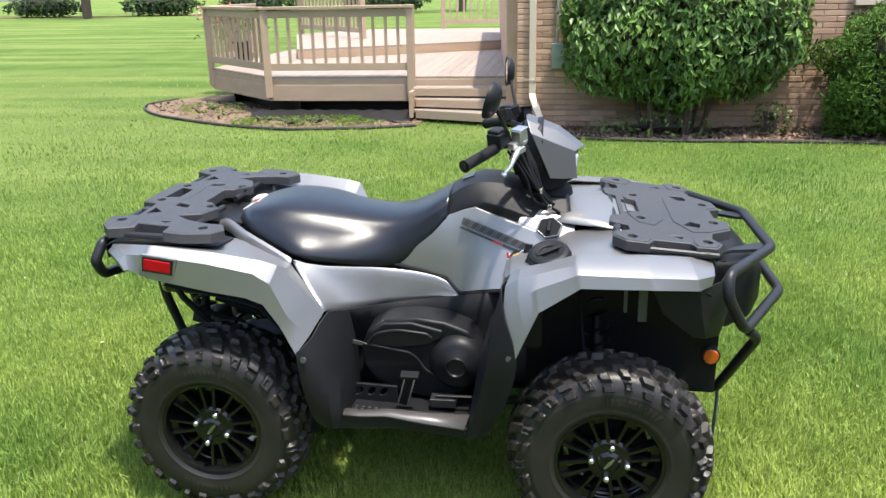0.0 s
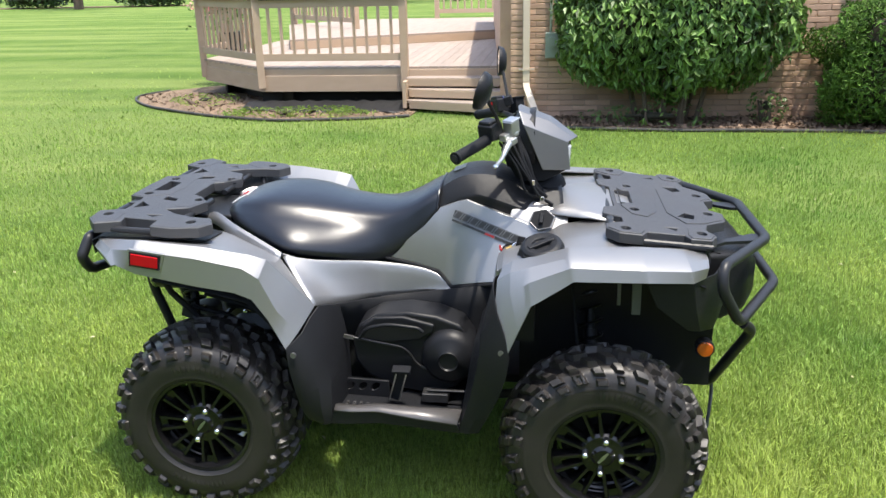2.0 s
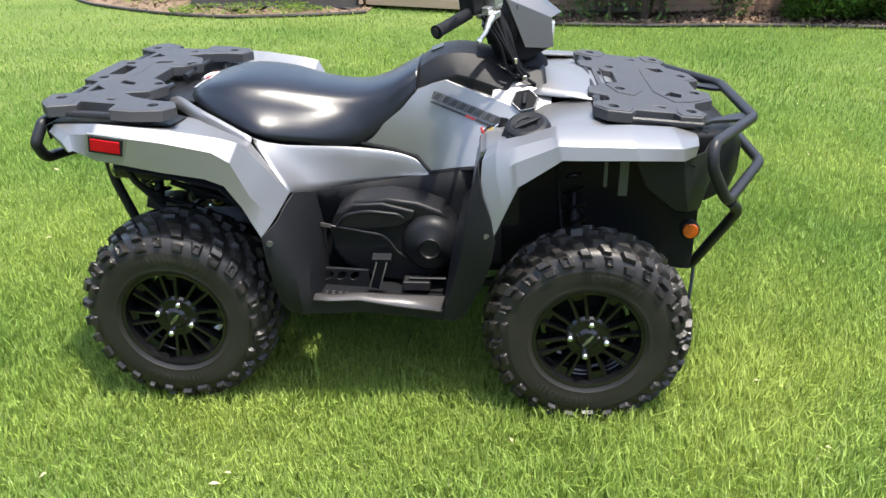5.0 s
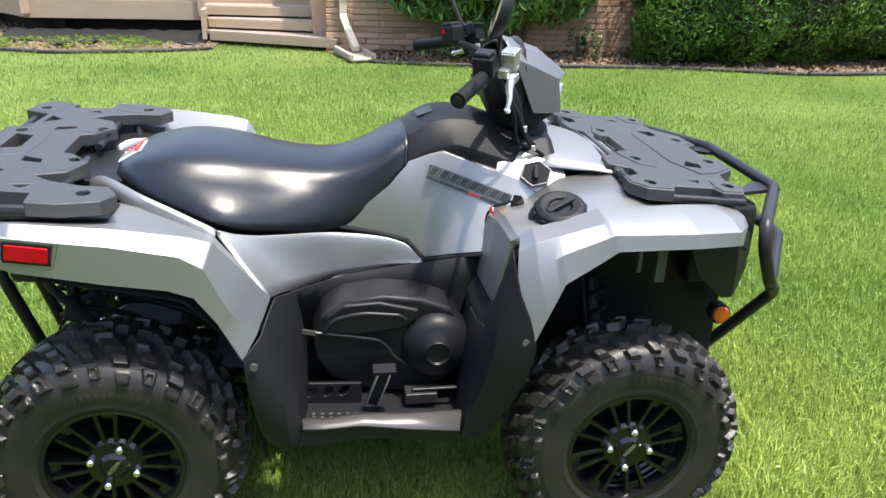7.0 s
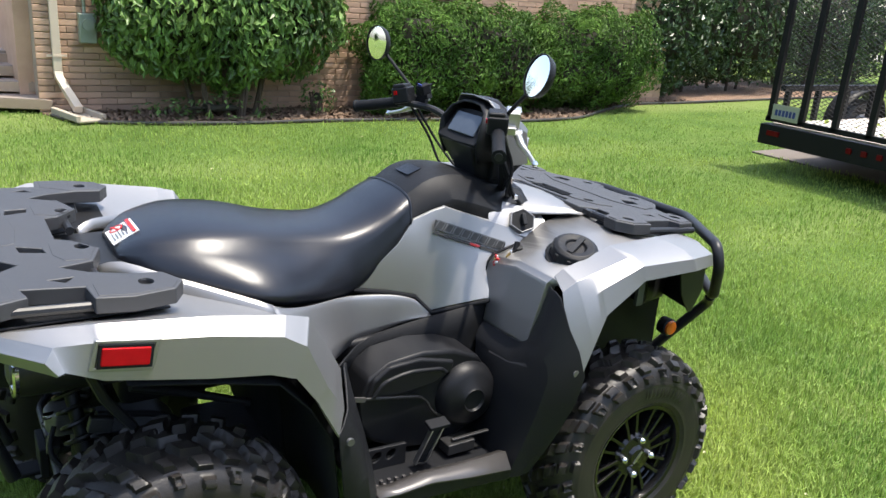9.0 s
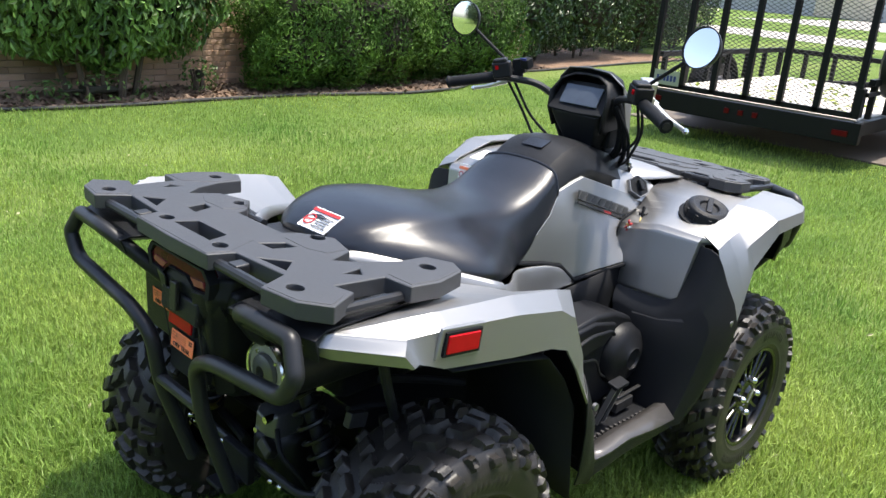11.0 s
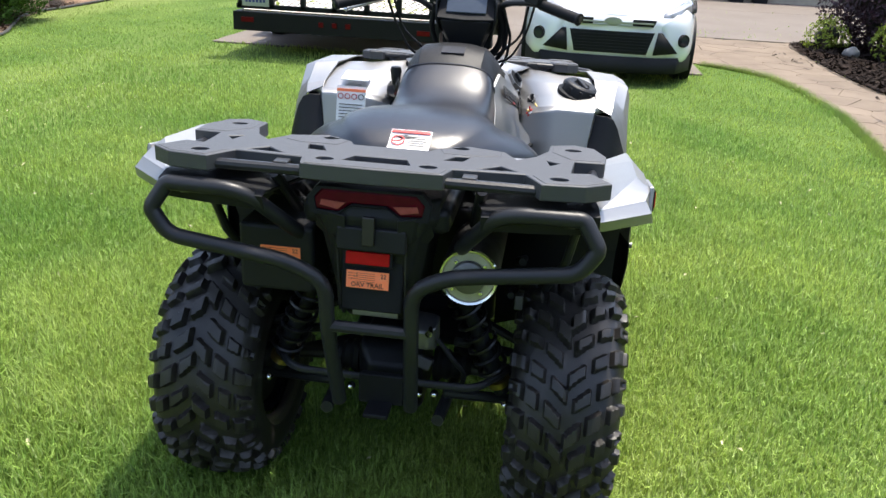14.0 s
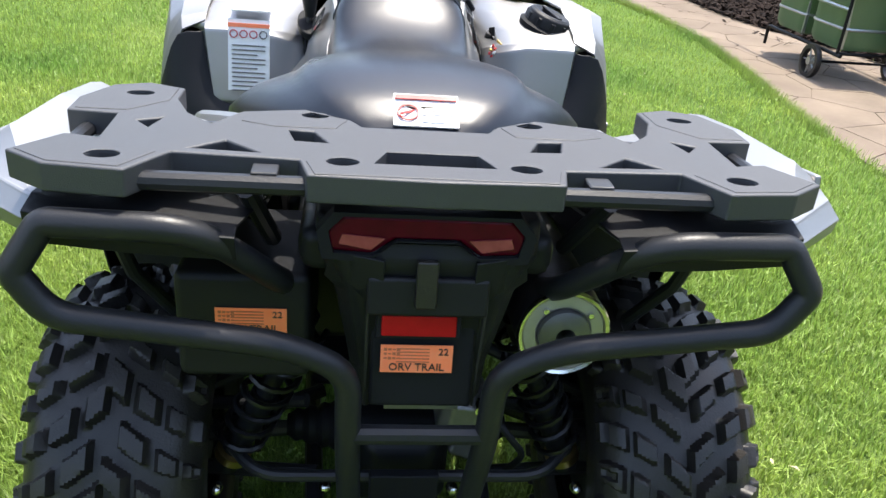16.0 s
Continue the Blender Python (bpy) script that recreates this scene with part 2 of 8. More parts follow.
def tight(rows, t=0.16):
    """More rows close to each given one, so that a smooth surface still turns sharply there."""
    out = [rows[0]]
    for a, b in zip(rows, rows[1:]):
        for q in (t, 1 - t):
            out.append([tuple(Vector(u).lerp(Vector(v), q)) for u, v in zip(a, b)])
        out.append(b)
    return out


def mirrored(pts, s):
    """Points given for the machine's right side (y < 0); s = 1 gives the left."""
    return [(x, y if s < 0 else 0.02 - y, z) for x, y, z in pts]


def loft(bm, sections):
    """Closed rings of equal count, joined and capped."""
    R = [[bm.verts.new(p) for p in s] for s in sections]
    n = len(R[0])
    for a, b in zip(R, R[1:]):
        for i in range(n):
            bm.faces.new((a[i], a[(i + 1) % n], b[(i + 1) % n], b[i]))
    bm.faces.new(R[0][::-1])
    bm.faces.new(R[-1])
    return bm

# ---- quad bike ----
CY = 0.01
atv = thing("quad_bike", (0.64, CY, -0.03), "silver and black four-wheel quad bike parked on the lawn", "quad bike")


def tyre_mesh(w, pitches, turn):
    """The tyre as one closed skin: a carcass from bead to bead with moulded tread blocks, axis along local z."""
    h = w / 2
    half = [(0.156, 0.78), (0.166, 0.90), (0.182, 0.965), (0.205, 0.995), (0.228, 1.0), (0.250, 0.975), (0.268, 0.92), (0.283, 0.83), (0.293, 0.70), (0.2995, 0.50), (0.3030, 0.26), (0.3040, 0.0)]
    line = catmull([(r, -z * h, 0) for r, z in half] + [(r, z * h, 0) for r, z in half[-2::-1]], 6)
    L = np.array([(p.x, p.y) for p in line])
    run = np.r_[0, np.cumsum(np.hypot(*np.diff(L, axis=0).T))]
    nu, nt = 98, 560
    a = np.linspace(0, run[-1], nu)
    r, z = np.interp(a, run, L[:, 0]), np.interp(a, run, L[:, 1])
    tr, tz = np.gradient(r), np.gradient(z)
    ln = np.hypot(tr, tz)
    nr, nz = tz / ln, -tr / ln
    mid = run[-1] / 2
    rim_at = np.interp(0.252, L[: len(L) // 2, 0], run[: len(L) // 2])
    A = np.abs(a - mid) / (mid - rim_at)
    th = np.linspace(0, 2 * math.pi, nt, endpoint=False)
    TH, AA = np.meshgrid(th, A, indexing="ij")
    side = np.sign(a - mid)[None, :] * np.ones_like(TH)
    p = TH * pitches / (2 * math.pi) + 0.5 * (side > 0) + 2.1 * AA - 0.85 * AA ** 2
    k = np.floor(p).astype(int)
    f = np.abs(p - k - 0.5)
    plen, alen = 2 * math.pi * 0.31 / pitches, mid - rim_at
    even = k % 2 == 0
    wob = np.mod(np.sin(k * 12.9898 + 3 * (side > 0)) * 43758.5, 1.0)
    AA = AA + 0.10 * (wob - 0.5) * (AA < 0.8)
    seg0 = np.max([np.minimum(AA - lo, hi - AA) for lo, hi in ((-0.04, 0.21), (0.30, 0.52), (0.60, 0.79), (0.87, 1.02))], axis=0)
    seg1 = np.max([np.minimum(AA - lo, hi - AA) for lo, hi in ((0.10, 0.36), (0.45, 0.65), (0.72, 0.96))], axis=0)
    halfw = np.where(even, 0.30, 0.26) - 0.03 * AA + 0.05 * np.sin(5 * AA + k) + 0.05 * (wob - 0.5)
    d = np.minimum((halfw - f) * plen, np.where(even, seg0, seg1) * alen)
    t = np.clip(d / 0.0035 + 0.35, 0, 1)
    up = 0.0215 * t * t * (3 - 2 * t) * (1 - 0.40 * np.clip(AA, 0, 1)) - 0.004 * np.clip((1.12 - AA) / 0.3, 0, 1)
    cut_in = ~even & (np.abs(AA - 0.84) < 0.05) & (f < 0.10)
    up = np.where(cut_in, up * 0.45, up)
    R0 = np.broadcast_to(r[None, :], TH.shape)
    mark = (side > 0) & (R0 > 0.203) & (R0 < 0.224) & ((np.abs(TH - 1.15) < 0.42) | (np.abs(TH - 4.29) < 0.42)) & (np.mod(TH * 13, 1) < 0.62)
    ring = np.exp(-((R0 - 0.183) / 0.003) ** 2) * 0.0025 + np.exp(-((R0 - 0.238) / 0.002) ** 2) * 0.0012
    up = up + ring + 0.0016 * mark
    RR, ZZ = r[None, :] + nr[None, :] * up, z[None, :] + nz[None, :] * up
    V = np.stack([RR * np.cos(TH + turn), RR * np.sin(TH + turn), ZZ], -1).reshape(-1, 3)
    i, j = np.meshgrid(np.arange(nt), np.arange(nu - 1), indexing="ij")
    i2 = (i + 1) % nt
    Q = np.stack([i * nu + j, i2 * nu + j, i2 * nu + j + 1, i * nu + j + 1], -1).reshape(-1)
    me = bpy.data.meshes.new("tyre")
    me.vertices.add(len(V))
    me.vertices.foreach_set("co", V.astype(np.float32).ravel())
    me.loops.add(len(Q))
    me.loops.foreach_set("vertex_index", Q.astype(np.int32))
    me.polygons.add(len(Q) // 4)
    me.polygons.foreach_set("loop_start", np.arange(0, len(Q), 4, dtype=np.int32))
    me.polygons.foreach_set("use_smooth", np.ones(len(Q) // 4, dtype=bool))
    me.update(calc_edges=True)
    me.set_sharp_from_angle(angle=radians(38))
    me.materials.append(RUBBER)
    return me


def wheel(cx, cz, ymid, w, s, pitches, turn, nuts):
    """One wheel with its tyre, rim and nuts. s = -1: right side."""
    M = Matrix.Translation((cx, ymid, cz)) @ rot(90 if s < 0 else -90, 0, 0)  # local +z points outwards
    hub = part("wheel", lathe(bmesh.new(), [(0, -0.10), (0.045, -0.10), (0.05, 0.03), (0, 0.03)], 20, M), STEELD, atv)
    h = w / 2
    me = tyre_mesh(w, pitches, turn)
    me.transform(Matrix.Translation(-OFFSET[hub.name]) @ M)
    tyre = new("tyre", me)
    tyre.parent = hub
    tyre["label"] = "black knobbly off-road tyre"
    rim = bmesh.new()
    f = 0.80 * h  # face of the hub
    lathe(rim, [(0.150, -0.75 * h), (0.152, 0.74 * h), (0.157, 0.90 * h), (0.168, 0.93 * h), (0.170, 0.88 * h), (0.160, 0.82 * h), (0.147, 0.60 * h), (0.146, -0.7 * h)], 48, M)
    lathe(rim, [(0.156, 0.86 * h), (0.160, 0.90 * h), (0.166, 0.90 * h), (0.168, 0.84 * h)], 48, M)
    for rr, zz in ((0.147, 0.50), (0.144, 0.30), (0.141, 0.10)):
        lathe(rim, [(rr + 0.004, (zz - 0.06) * h), (rr - 0.003, zz * h), (rr + 0.004, (zz + 0.06) * h)], 48, M)
    lathe(rim, [(0.0, f + 0.010), (0.026, f + 0.009), (0.033, f + 0.003), (0.036, f), (0.064, f - 0.003), (0.072, f - 0.012), (0.072, 0.1 * h), (0, 0.1 * h)], 32, M)
    for i in range(8):
        a0 = 2 * math.pi * (i + 0.5) / 8 + nuts
        c0 = Vector((math.cos(a0), math.sin(a0), 0))
        t0 = Vector((-math.sin(a0), math.cos(a0), 0))
        for d in (-1, 1):  # twin spokes, nearly parallel, wider apart at the rim
            p0 = c0 * 0.062 + t0 * (d * 0.0125) + Vector((0, 0, f - 0.008))
            p1 = c0 * 0.149 + t0 * (d * 0.0235) + Vector((0, 0, 0.80 * h - 0.006))
            X, Z = (p1 - p0).normalized(), Vector((0, 0, 1))
            Y = Z.cross(X).normalized()
            Zn = X.cross(Y)
            loft(rim, [[M @ (p + Y * (u * w_) + Zn * v) for u, v in ((-1, -0.034), (1, -0.034), (1, -0.003), (0.62, 0.004), (-0.62, 0.004), (-1, -0.003))] for p, w_ in ((p0, 0.0078), (p0.lerp(p1, 0.5), 0.0066), (p1, 0.0085))])
        p0, p1 = c0 * 0.128 + Vector((0, 0, 0.80 * h - 0.016)), c0 * 0.152 + Vector((0, 0, 0.80 * h - 0.012))
        loft(rim, [[M @ (p + t0 * u + Vector((0, 0, v))) for u, v in ((-0.02, -0.02), (0.02, -0.02), (0.02, 0), (-0.02, 0))] for p in (p0, p1)])
    part("rim", rim, RIMB, hub, "gloss black split-spoke alloy rim")
    for i in range(4):
        a = nuts + i * math.pi / 2
        nut = M @ Matrix.Translation((0.055 * math.cos(a), 0.055 * math.sin(a), f - 0.004))
        part("lug_nut", lathe(bmesh.new(), [(0.0115, 0), (0.0115, 0.010), (0.0100, 0.017), (0.0065, 0.022), (0, 0.024)], 12, nut), CHROME, hub, "chrome nut", deg=60)
    bm = bmesh.new()
    for j, (dx, dy) in enumerate(((0.006, 0.007), (0, 0), (-0.006, -0.007))):
        box(bm, (0, 0, 0), (1, 1, 1))
        bmesh.ops.transform(bm, matrix=M @ rot(0, 0, 8) @ Matrix.Translation((dx, dy, f + 0.0105)) @ rot(0, 0, 35) @ Matrix.Diagonal((0.026, 0.006, 0.002, 1)), verts=bm.verts[-8:])
    part("cap_badge", bm, ALU, hub, "small silver emblem")
    # dust cover behind the spokes
    part("brake_drum", lathe(bmesh.new(), [(0, 0.0), (0.11, 0.0), (0.125, -0.1 * h), (0.125, -0.6 * h), (0, -0.6 * h)], 28, M), ENGINE, hub)


wheel(-0.004, 0.290, -0.430, 0.262, -1, 28, 0.30, 1.22)
wheel(-0.004, 0.290, 0.450, 0.262, 1, 28, 0.9, 0.4)
wheel(1.285, 0.278, -0.500, 0.205, -1, 28, 0.10, 1.45)
wheel(1.285, 0.278, 0.520, 0.205, 1, 28, 0.6, 0.8)

# -- seat --
prof = [(-0.022, 0.095, 0.886, 0.085, 0.898, 0.902), (0.0, 0.135, 0.876, 0.115, 0.908, 0.922), (0.05, 0.195, 0.864, 0.15, 0.925, 0.944), (0.15, 0.270, 0.840, 0.185, 0.930, 0.962),
        (0.27, 0.322, 0.812, 0.180, 0.916, 0.953), (0.40, 0.265, 0.776, 0.150, 0.890, 0.926), (0.53, 0.186, 0.746, 0.142, 0.880, 0.914), (0.62, 0.168, 0.788, 0.140, 0.902, 0.935),
        (0.70, 0.158, 0.862, 0.138, 0.946, 0.975), (0.745, 0.148, 0.918, 0.128, 0.970, 0.997)]


def seat_ring(x, wb, zb, ws, zs, zt):
    w2 = ws + 0.10 * (wb - ws)
    half = [(wb - 0.02, zb - 0.012), (wb, zb), (wb + 0.002, zb + (zs - zb) * 0.24), (0.62 * wb + 0.38 * w2, zb + (zs - zb) * 0.66), (w2 + 0.006, zs - 0.006), (w2 * 0.90, zs + (zt - zs) * 0.46), (w2 * 0.50, zs + (zt - zs) * 0.90)]
    lean = 0.0 if x < 0.6 else (x - 0.6) * 0.35
    ring = [(x - lean * (zt - z) * 2, CY - w, z) for w, z in half] + [(x, CY, zt)] + [(x - lean * (zt - z) * 2, CY + w, z) for w, z in half[::-1]]
    return ring


rows = [seat_ring(*p) for p in prof]
cols = [catmull(c, 5) for c in zip(*rows)]
secs = [list(r) for r in zip(*cols)]
secs = [[Vector(p) for p in catmull(s, 2)] for s in secs]
seat = part("seat", loft(bmesh.new(), secs), SEATV, atv, "black vinyl seat", deg=60)
# piping seam round the front of the seat
part("seat_seam", tube(bmesh.new(), [Vector(p) + Vector((0.002, 0, 0.001)) for p in secs[-2]], 0.004, 6, 0), SEATV, seat)
LM = Matrix.Translation((0.006, CY - 0.012, 0.9255)) @ rot(0, -28, 0)
lab = part("seat_label", slab(bmesh.new(), [(-0.034, -0.05), (0.034, -0.05), (0.034, 0.05), (-0.034, 0.05)], (), 0.003, LM), WHITE, seat, "white warning label")
part("warning_ring", lathe(bmesh.new(), [(0.014, 0), (0.017, 0), (0.017, 0.002), (0.014, 0.002)], 20, LM @ Matrix.Translation((-0.008, 0.028, 0.002))), REDINK, lab)
part("warning_bar", boxes((LM @ Vector((-0.008, 0.028, 0.003)), (0.004, 0.03, 0.002), rot(0, -28, 40)), (LM @ Vector((0.024, 0, 0.003)), (0.009, 0.096, 0.002), rot(0, -28, 0))), REDINK, lab)
part("label_print", boxes(*[(LM @ Vector((0.008 - k * 0.008, -0.018, 0.003)), (0.003, 0.05 - 0.012 * (k % 2), 0.001), rot(0, -28, 0)) for k in range(5)]), GREYINK, lab)

# -- tank cover: black centre with dark side flanks --
tk = [(0.715, 0.972, 0.10, 0.90), (0.745, 0.998, 0.105, 0.912), (0.80, 1.032, 0.108, 0.935), (0.86, 1.045, 0.108, 0.945), (0.94, 1.037, 0.105, 0.918), (1.05, 1.002, 0.10, 0.880), (1.15, 0.985, 0.10, 0.85)]
rows = []
for x, zt, wt, zp in tk:
    half = [(0.150 + (x - 0.75) * 0.09, zp), (0.143 + (x - 0.75) * 0.09, zp + 0.30 * (zt - zp)), (wt + 0.020, zt - 0.034), (wt - 0.004, zt - 0.012), (0.05, zt - 0.002)]
    rows.append([(x + (zt - z) * 0.15, CY - w, z) for w, z in half] + [(x, CY, zt)] + [(x + (zt - z) * 0.15, CY + w, z) for w, z in half[::-1]])
tank = part("tank_cover", sheet(bmesh.new(), rows, 1, 4), BLACKPL, atv, "black textured plastic tank cover", solid=0.004, deg=20)
part("cover_badge", boxes(((0.80, CY - 0.005, 1.033), (0.045, 0.075, 0.002), rot(0, -20, 0))), SEATV, tank)

for s in (-1, 1):
    side = "right" if s < 0 else "left"
    P = lambda pts: mirrored(pts, s)
    # tank side panel
    top = [(0.742, -0.140, 0.925), (0.80, -0.148, 0.948), (0.838, -0.152, 0.958), (0.88, -0.158, 0.943), (0.93, -0.166, 0.926), (1.03, -0.182, 0.892), (1.115, -0.198, 0.862)]
    mid1 = [(0.69, -0.155, 0.865), (0.752, -0.160, 0.886), (0.80, -0.164, 0.895), (0.85, -0.173, 0.882), (0.90, -0.182, 0.868), (1.01, -0.202, 0.838), (1.095, -0.225, 0.818)]
    mid2 = [(0.61, -0.160, 0.800), (0.70, -0.168, 0.795), (0.765, -0.178, 0.785), (0.82, -0.190, 0.782), (0.88, -0.205, 0.782), (0.985, -0.235, 0.778), (1.06, -0.262, 0.775)]
    bot = [(0.563, -0.160, 0.756), (0.66, -0.167, 0.738), (0.742, -0.176, 0.717), (0.787, -0.196, 0.670), (0.865, -0.230, 0.692), (0.95, -0.278, 0.718), (1.02, -0.31, 0.73)]
    lip = [(x, y + 0.03, z + 0.004) for x, y, z in top]
    panel = part("side_panel", sheet(bmesh.new(), [P(lip), P(top), P(mid1), P(mid2), P(bot)]), SILVER, atv, "silver side panel with a dark name badge", bevel=0.006, solid=0.004)
    # name badge: plain letter blocks and a red and black underline
    if s < 0:
        a, b = Vector((0.797, -0.1695, 0.915)), Vector((1.012, -0.2065, 0.838))
    else:
        a, b = Vector((1.012, 0.2265, 0.838)), Vector((0.797, 0.1895, 0.915))
    ux = (b - a).normalized()
    nrm = Vector((-0.12, -1 if s < 0 else 1, 0.32)).normalized()
    uy = nrm.cross(ux).normalized()
    F = Matrix((ux, uy, nrm)).transposed().to_4x4()
    Lb = (b - a).length
    badge = part("badge_plate", boxes(((a + b) / 2 + ux * 0.001 + nrm * 0.0012, (Lb + 0.006, 0.026, 0.003), F)), INK, panel, "dark name badge of plain slanted blocks")
    for j in range(8):
        for nm, mt, g, lift in (("block_edge", GREYINK, 0.0, 0.0032), ("block", INK, -0.0036, 0.0046)):
            x0, x1, y0, y1 = Lb * j / 8 - g + 0.002, Lb * (j + 1) / 8 + g - 0.002, -0.013 - g, 0.015 + g
            part(nm, slab(bmesh.new(), [(x0 - 0.004, y0), (x1 - 0.004, y0), (x1 + 0.004, y1), (x0 + 0.004, y1)], (), 0.004, Matrix.Translation(a + nrm * lift) @ F), mt, badge)
    for q0, q1, ql, mt, nm in ((0.0, 0.52, 0.007, INK, "badge_underline"), (0.52, 0.66, 0.007, REDINK, "badge_stripe"), (0.67, 1.0, 0.009, INK, "badge_caption")):
        part(nm, boxes((a + ux * Lb * (q0 + q1) / 2 - uy * 0.022 + nrm * 0.002, (Lb * (q1 - q0), ql, 0.004), F)), mt, badge)
    # seat flank: silver strip and knee panel down to the black footwell
    top = [(0.255, -0.354, 0.822), (0.33, -0.318, 0.796), (0.40, -0.274, 0.778), (0.53, -0.186, 0.747), (0.66, -0.177, 0.729), (0.736, -0.184, 0.706), (0.779, -0.200, 0.664)]
    m1 = [(0.258, -0.358, 0.814), (0.333, -0.323, 0.786), (0.402, -0.280, 0.766), (0.53, -0.194, 0.735), (0.66, -0.184, 0.715), (0.738, -0.189, 0.693), (0.780, -0.201, 0.661)]
    m2 = [(0.318, -0.404, 0.748), (0.366, -0.335, 0.722), (0.424, -0.284, 0.703), (0.526, -0.204, 0.682), (0.63, -0.190, 0.671), (0.712, -0.191, 0.665), (0.782, -0.202, 0.658)]
    bt = [(0.379, -0.452, 0.688), (0.412, -0.355, 0.656), (0.455, -0.292, 0.632), (0.532, -0.214, 0.618), (0.612, -0.196, 0.630), (0.69, -0.194, 0.645), (0.783, -0.204, 0.655)]
    part("knee_panel", sheet(bmesh.new(), [P(top), P(m1), P(m2), P(bt)], 3, 2), SILVER, atv, "silver flank below the seat", solid=0.004, deg=40)
    lipo = [(-0.075, -0.150, 0.886), (-0.03, -0.180, 0.900), (0.06, -0.256, 0.880), (0.15, -0.312, 0.856), (0.255, -0.372, 0.824)]
    part("seat_lip", sheet(bmesh.new(), [P([(x + 0.006, y + 0.034, z - 0.012) for x, y, z in lipo]), P([(x, y + 0.012, z + 0.007) for x, y, z in lipo]), P(lipo), P([(x - 0.006, y - 0.014, z - 0.026) for x, y, z in lipo])], 3, 1), SILVER, atv, "raised silver lip round the seat", solid=0.003, deg=30)
    part("panel_gap", tube(bmesh.new(), P([(0.555, -0.163, 0.752), (0.66, -0.168, 0.732), (0.740, -0.178, 0.711), (0.786, -0.199, 0.664), (0.865, -0.233, 0.684), (0.95, -0.280, 0.710)]), 0.0065, 8, 0), DARKPL, atv)
    # rear fender
    T = [[(-0.340, -0.235, 0.852), (-0.334, -0.40, 0.852), (-0.313, -0.462, 0.852), (-0.226, -0.560, 0.849), (-0.218, -0.566, 0.846)],
         [(-0.354, -0.235, 0.862), (-0.349, -0.40, 0.869), (-0.325, -0.460, 0.876), (-0.234, -0.560, 0.873), (-0.215, -0.567, 0.848)],
         [(-0.350, -0.235, 0.872), (-0.344, -0.40, 0.883), (-0.308, -0.450, 0.896), (-0.218, -0.546, 0.895), (-0.204, -0.566, 0.852)],
         [(-0.14, -0.17, 0.866), (-0.14, -0.41, 0.880), (-0.14, -0.530, 0.921), (-0.14, -0.562, 0.898), (-0.14, -0.567, 0.824)],
         [(0.06, -0.262, 0.858), (0.06, -0.40, 0.866), (0.06, -0.534, 0.905), (0.06, -0.567, 0.876), (0.05, -0.572, 0.790)],
         [(0.20, -0.345, 0.830), (0.21, -0.43, 0.842), (0.215, -0.536, 0.883), (0.200, -0.569, 0.850), (0.170, -0.575, 0.774)],
         [(0.252, -0.368, 0.814), (0.262, -0.44, 0.826), (0.268, -0.536, 0.869), (0.250, -0.571, 0.820), (0.226, -0.577, 0.754)],
         [(0.318, -0.408, 0.750), (0.322, -0.44, 0.758), (0.326, -0.496, 0.780), (0.298, -0.572, 0.718), (0.272, -0.580, 0.690)],
         [(0.378, -0.452, 0.690), (0.379, -0.454, 0.690), (0.382, -0.458, 0.690), (0.352, -0.545, 0.638), (0.322, -0.588, 0.598)]]
    rf = part("rear_fender", sheet(bmesh.new(), [P(r) for r in tight(T)], 1, 3), SILVER, atv, "silver rear fender with a red side reflector", bevel=0.004, solid=0.005, seg=3, deg=36)
    ins = [[(-0.352, -0.215, 0.842), (-0.350, -0.33, 0.846), (-0.332, -0.452, 0.848)], [(-0.364, -0.215, 0.876), (-0.362, -0.33, 0.882), (-0.340, -0.450, 0.890)], [(-0.34, -0.215, 0.882), (-0.34, -0.33, 0.890), (-0.312, -0.446, 0.902)], [(-0.14, -0.17, 0.872), (-0.14, -0.31, 0.882), (-0.14, -0.430, 0.896)], [(0.02, -0.26, 0.866), (0.02, -0.33, 0.872), (0.02, -0.40, 0.880)]]
    part("fender_inset", sheet(bmesh.new(), [P(r) for r in ins]), BLACKPL, rf, "black plastic inner fender", solid=0.004, bevel=0.004)
    c = Vector(P([(-0.103, -0.569, 0.868)])[0])
    R = rot(0, 8, 0)
    part("reflector_bezel", slab(bmesh.new(), [(-0.062, -0.030), (0.052, -0.033), (0.062, 0.031), (-0.055, 0.031)], [[(-0.050, -0.021), (0.042, -0.023), (0.050, 0.022), (-0.046, 0.022)]], 0.010, Matrix.Translation(c) @ R @ Matrix(((1, 0, 0, 0), (0, 0, s, 0.0), (0, 1, 0, 0), (0, 0, 0, 1)))), SILVER, rf, "silver bezel", bevel=0.003)
    part("reflector_seat", boxes((c + Vector((0, s * 0.001, 0)), (0.096, 0.006, 0.046), R)), DARKPL, rf)
    part("side_reflector", boxes((c + Vector((0, s * 0.003, 0)), (0.086, 0.008, 0.036), R)), REDL, rf, "red reflector", bevel=0.003)
    # dark inner liner of the rear wheel arch
    arc = [(-0.30, 0.80), (-0.24, 0.81), (-0.1, 0.80), (0.08, 0.765), (0.20, 0.735), (0.27, 0.66), (0.325, 0.57), (0.345, 0.40), (0.36, 0.30)]
    part("rear_arch_liner", sheet(bmesh.new(), [P([(x, -0.552, z) for x, z in arc[2:]]), P([(x, -0.34, z + 0.02) for x, z in arc[2:]]), P([(x, -0.22, z - 0.02) for x, z in arc[2:]])]), DARKPL, atv, solid=0.004)
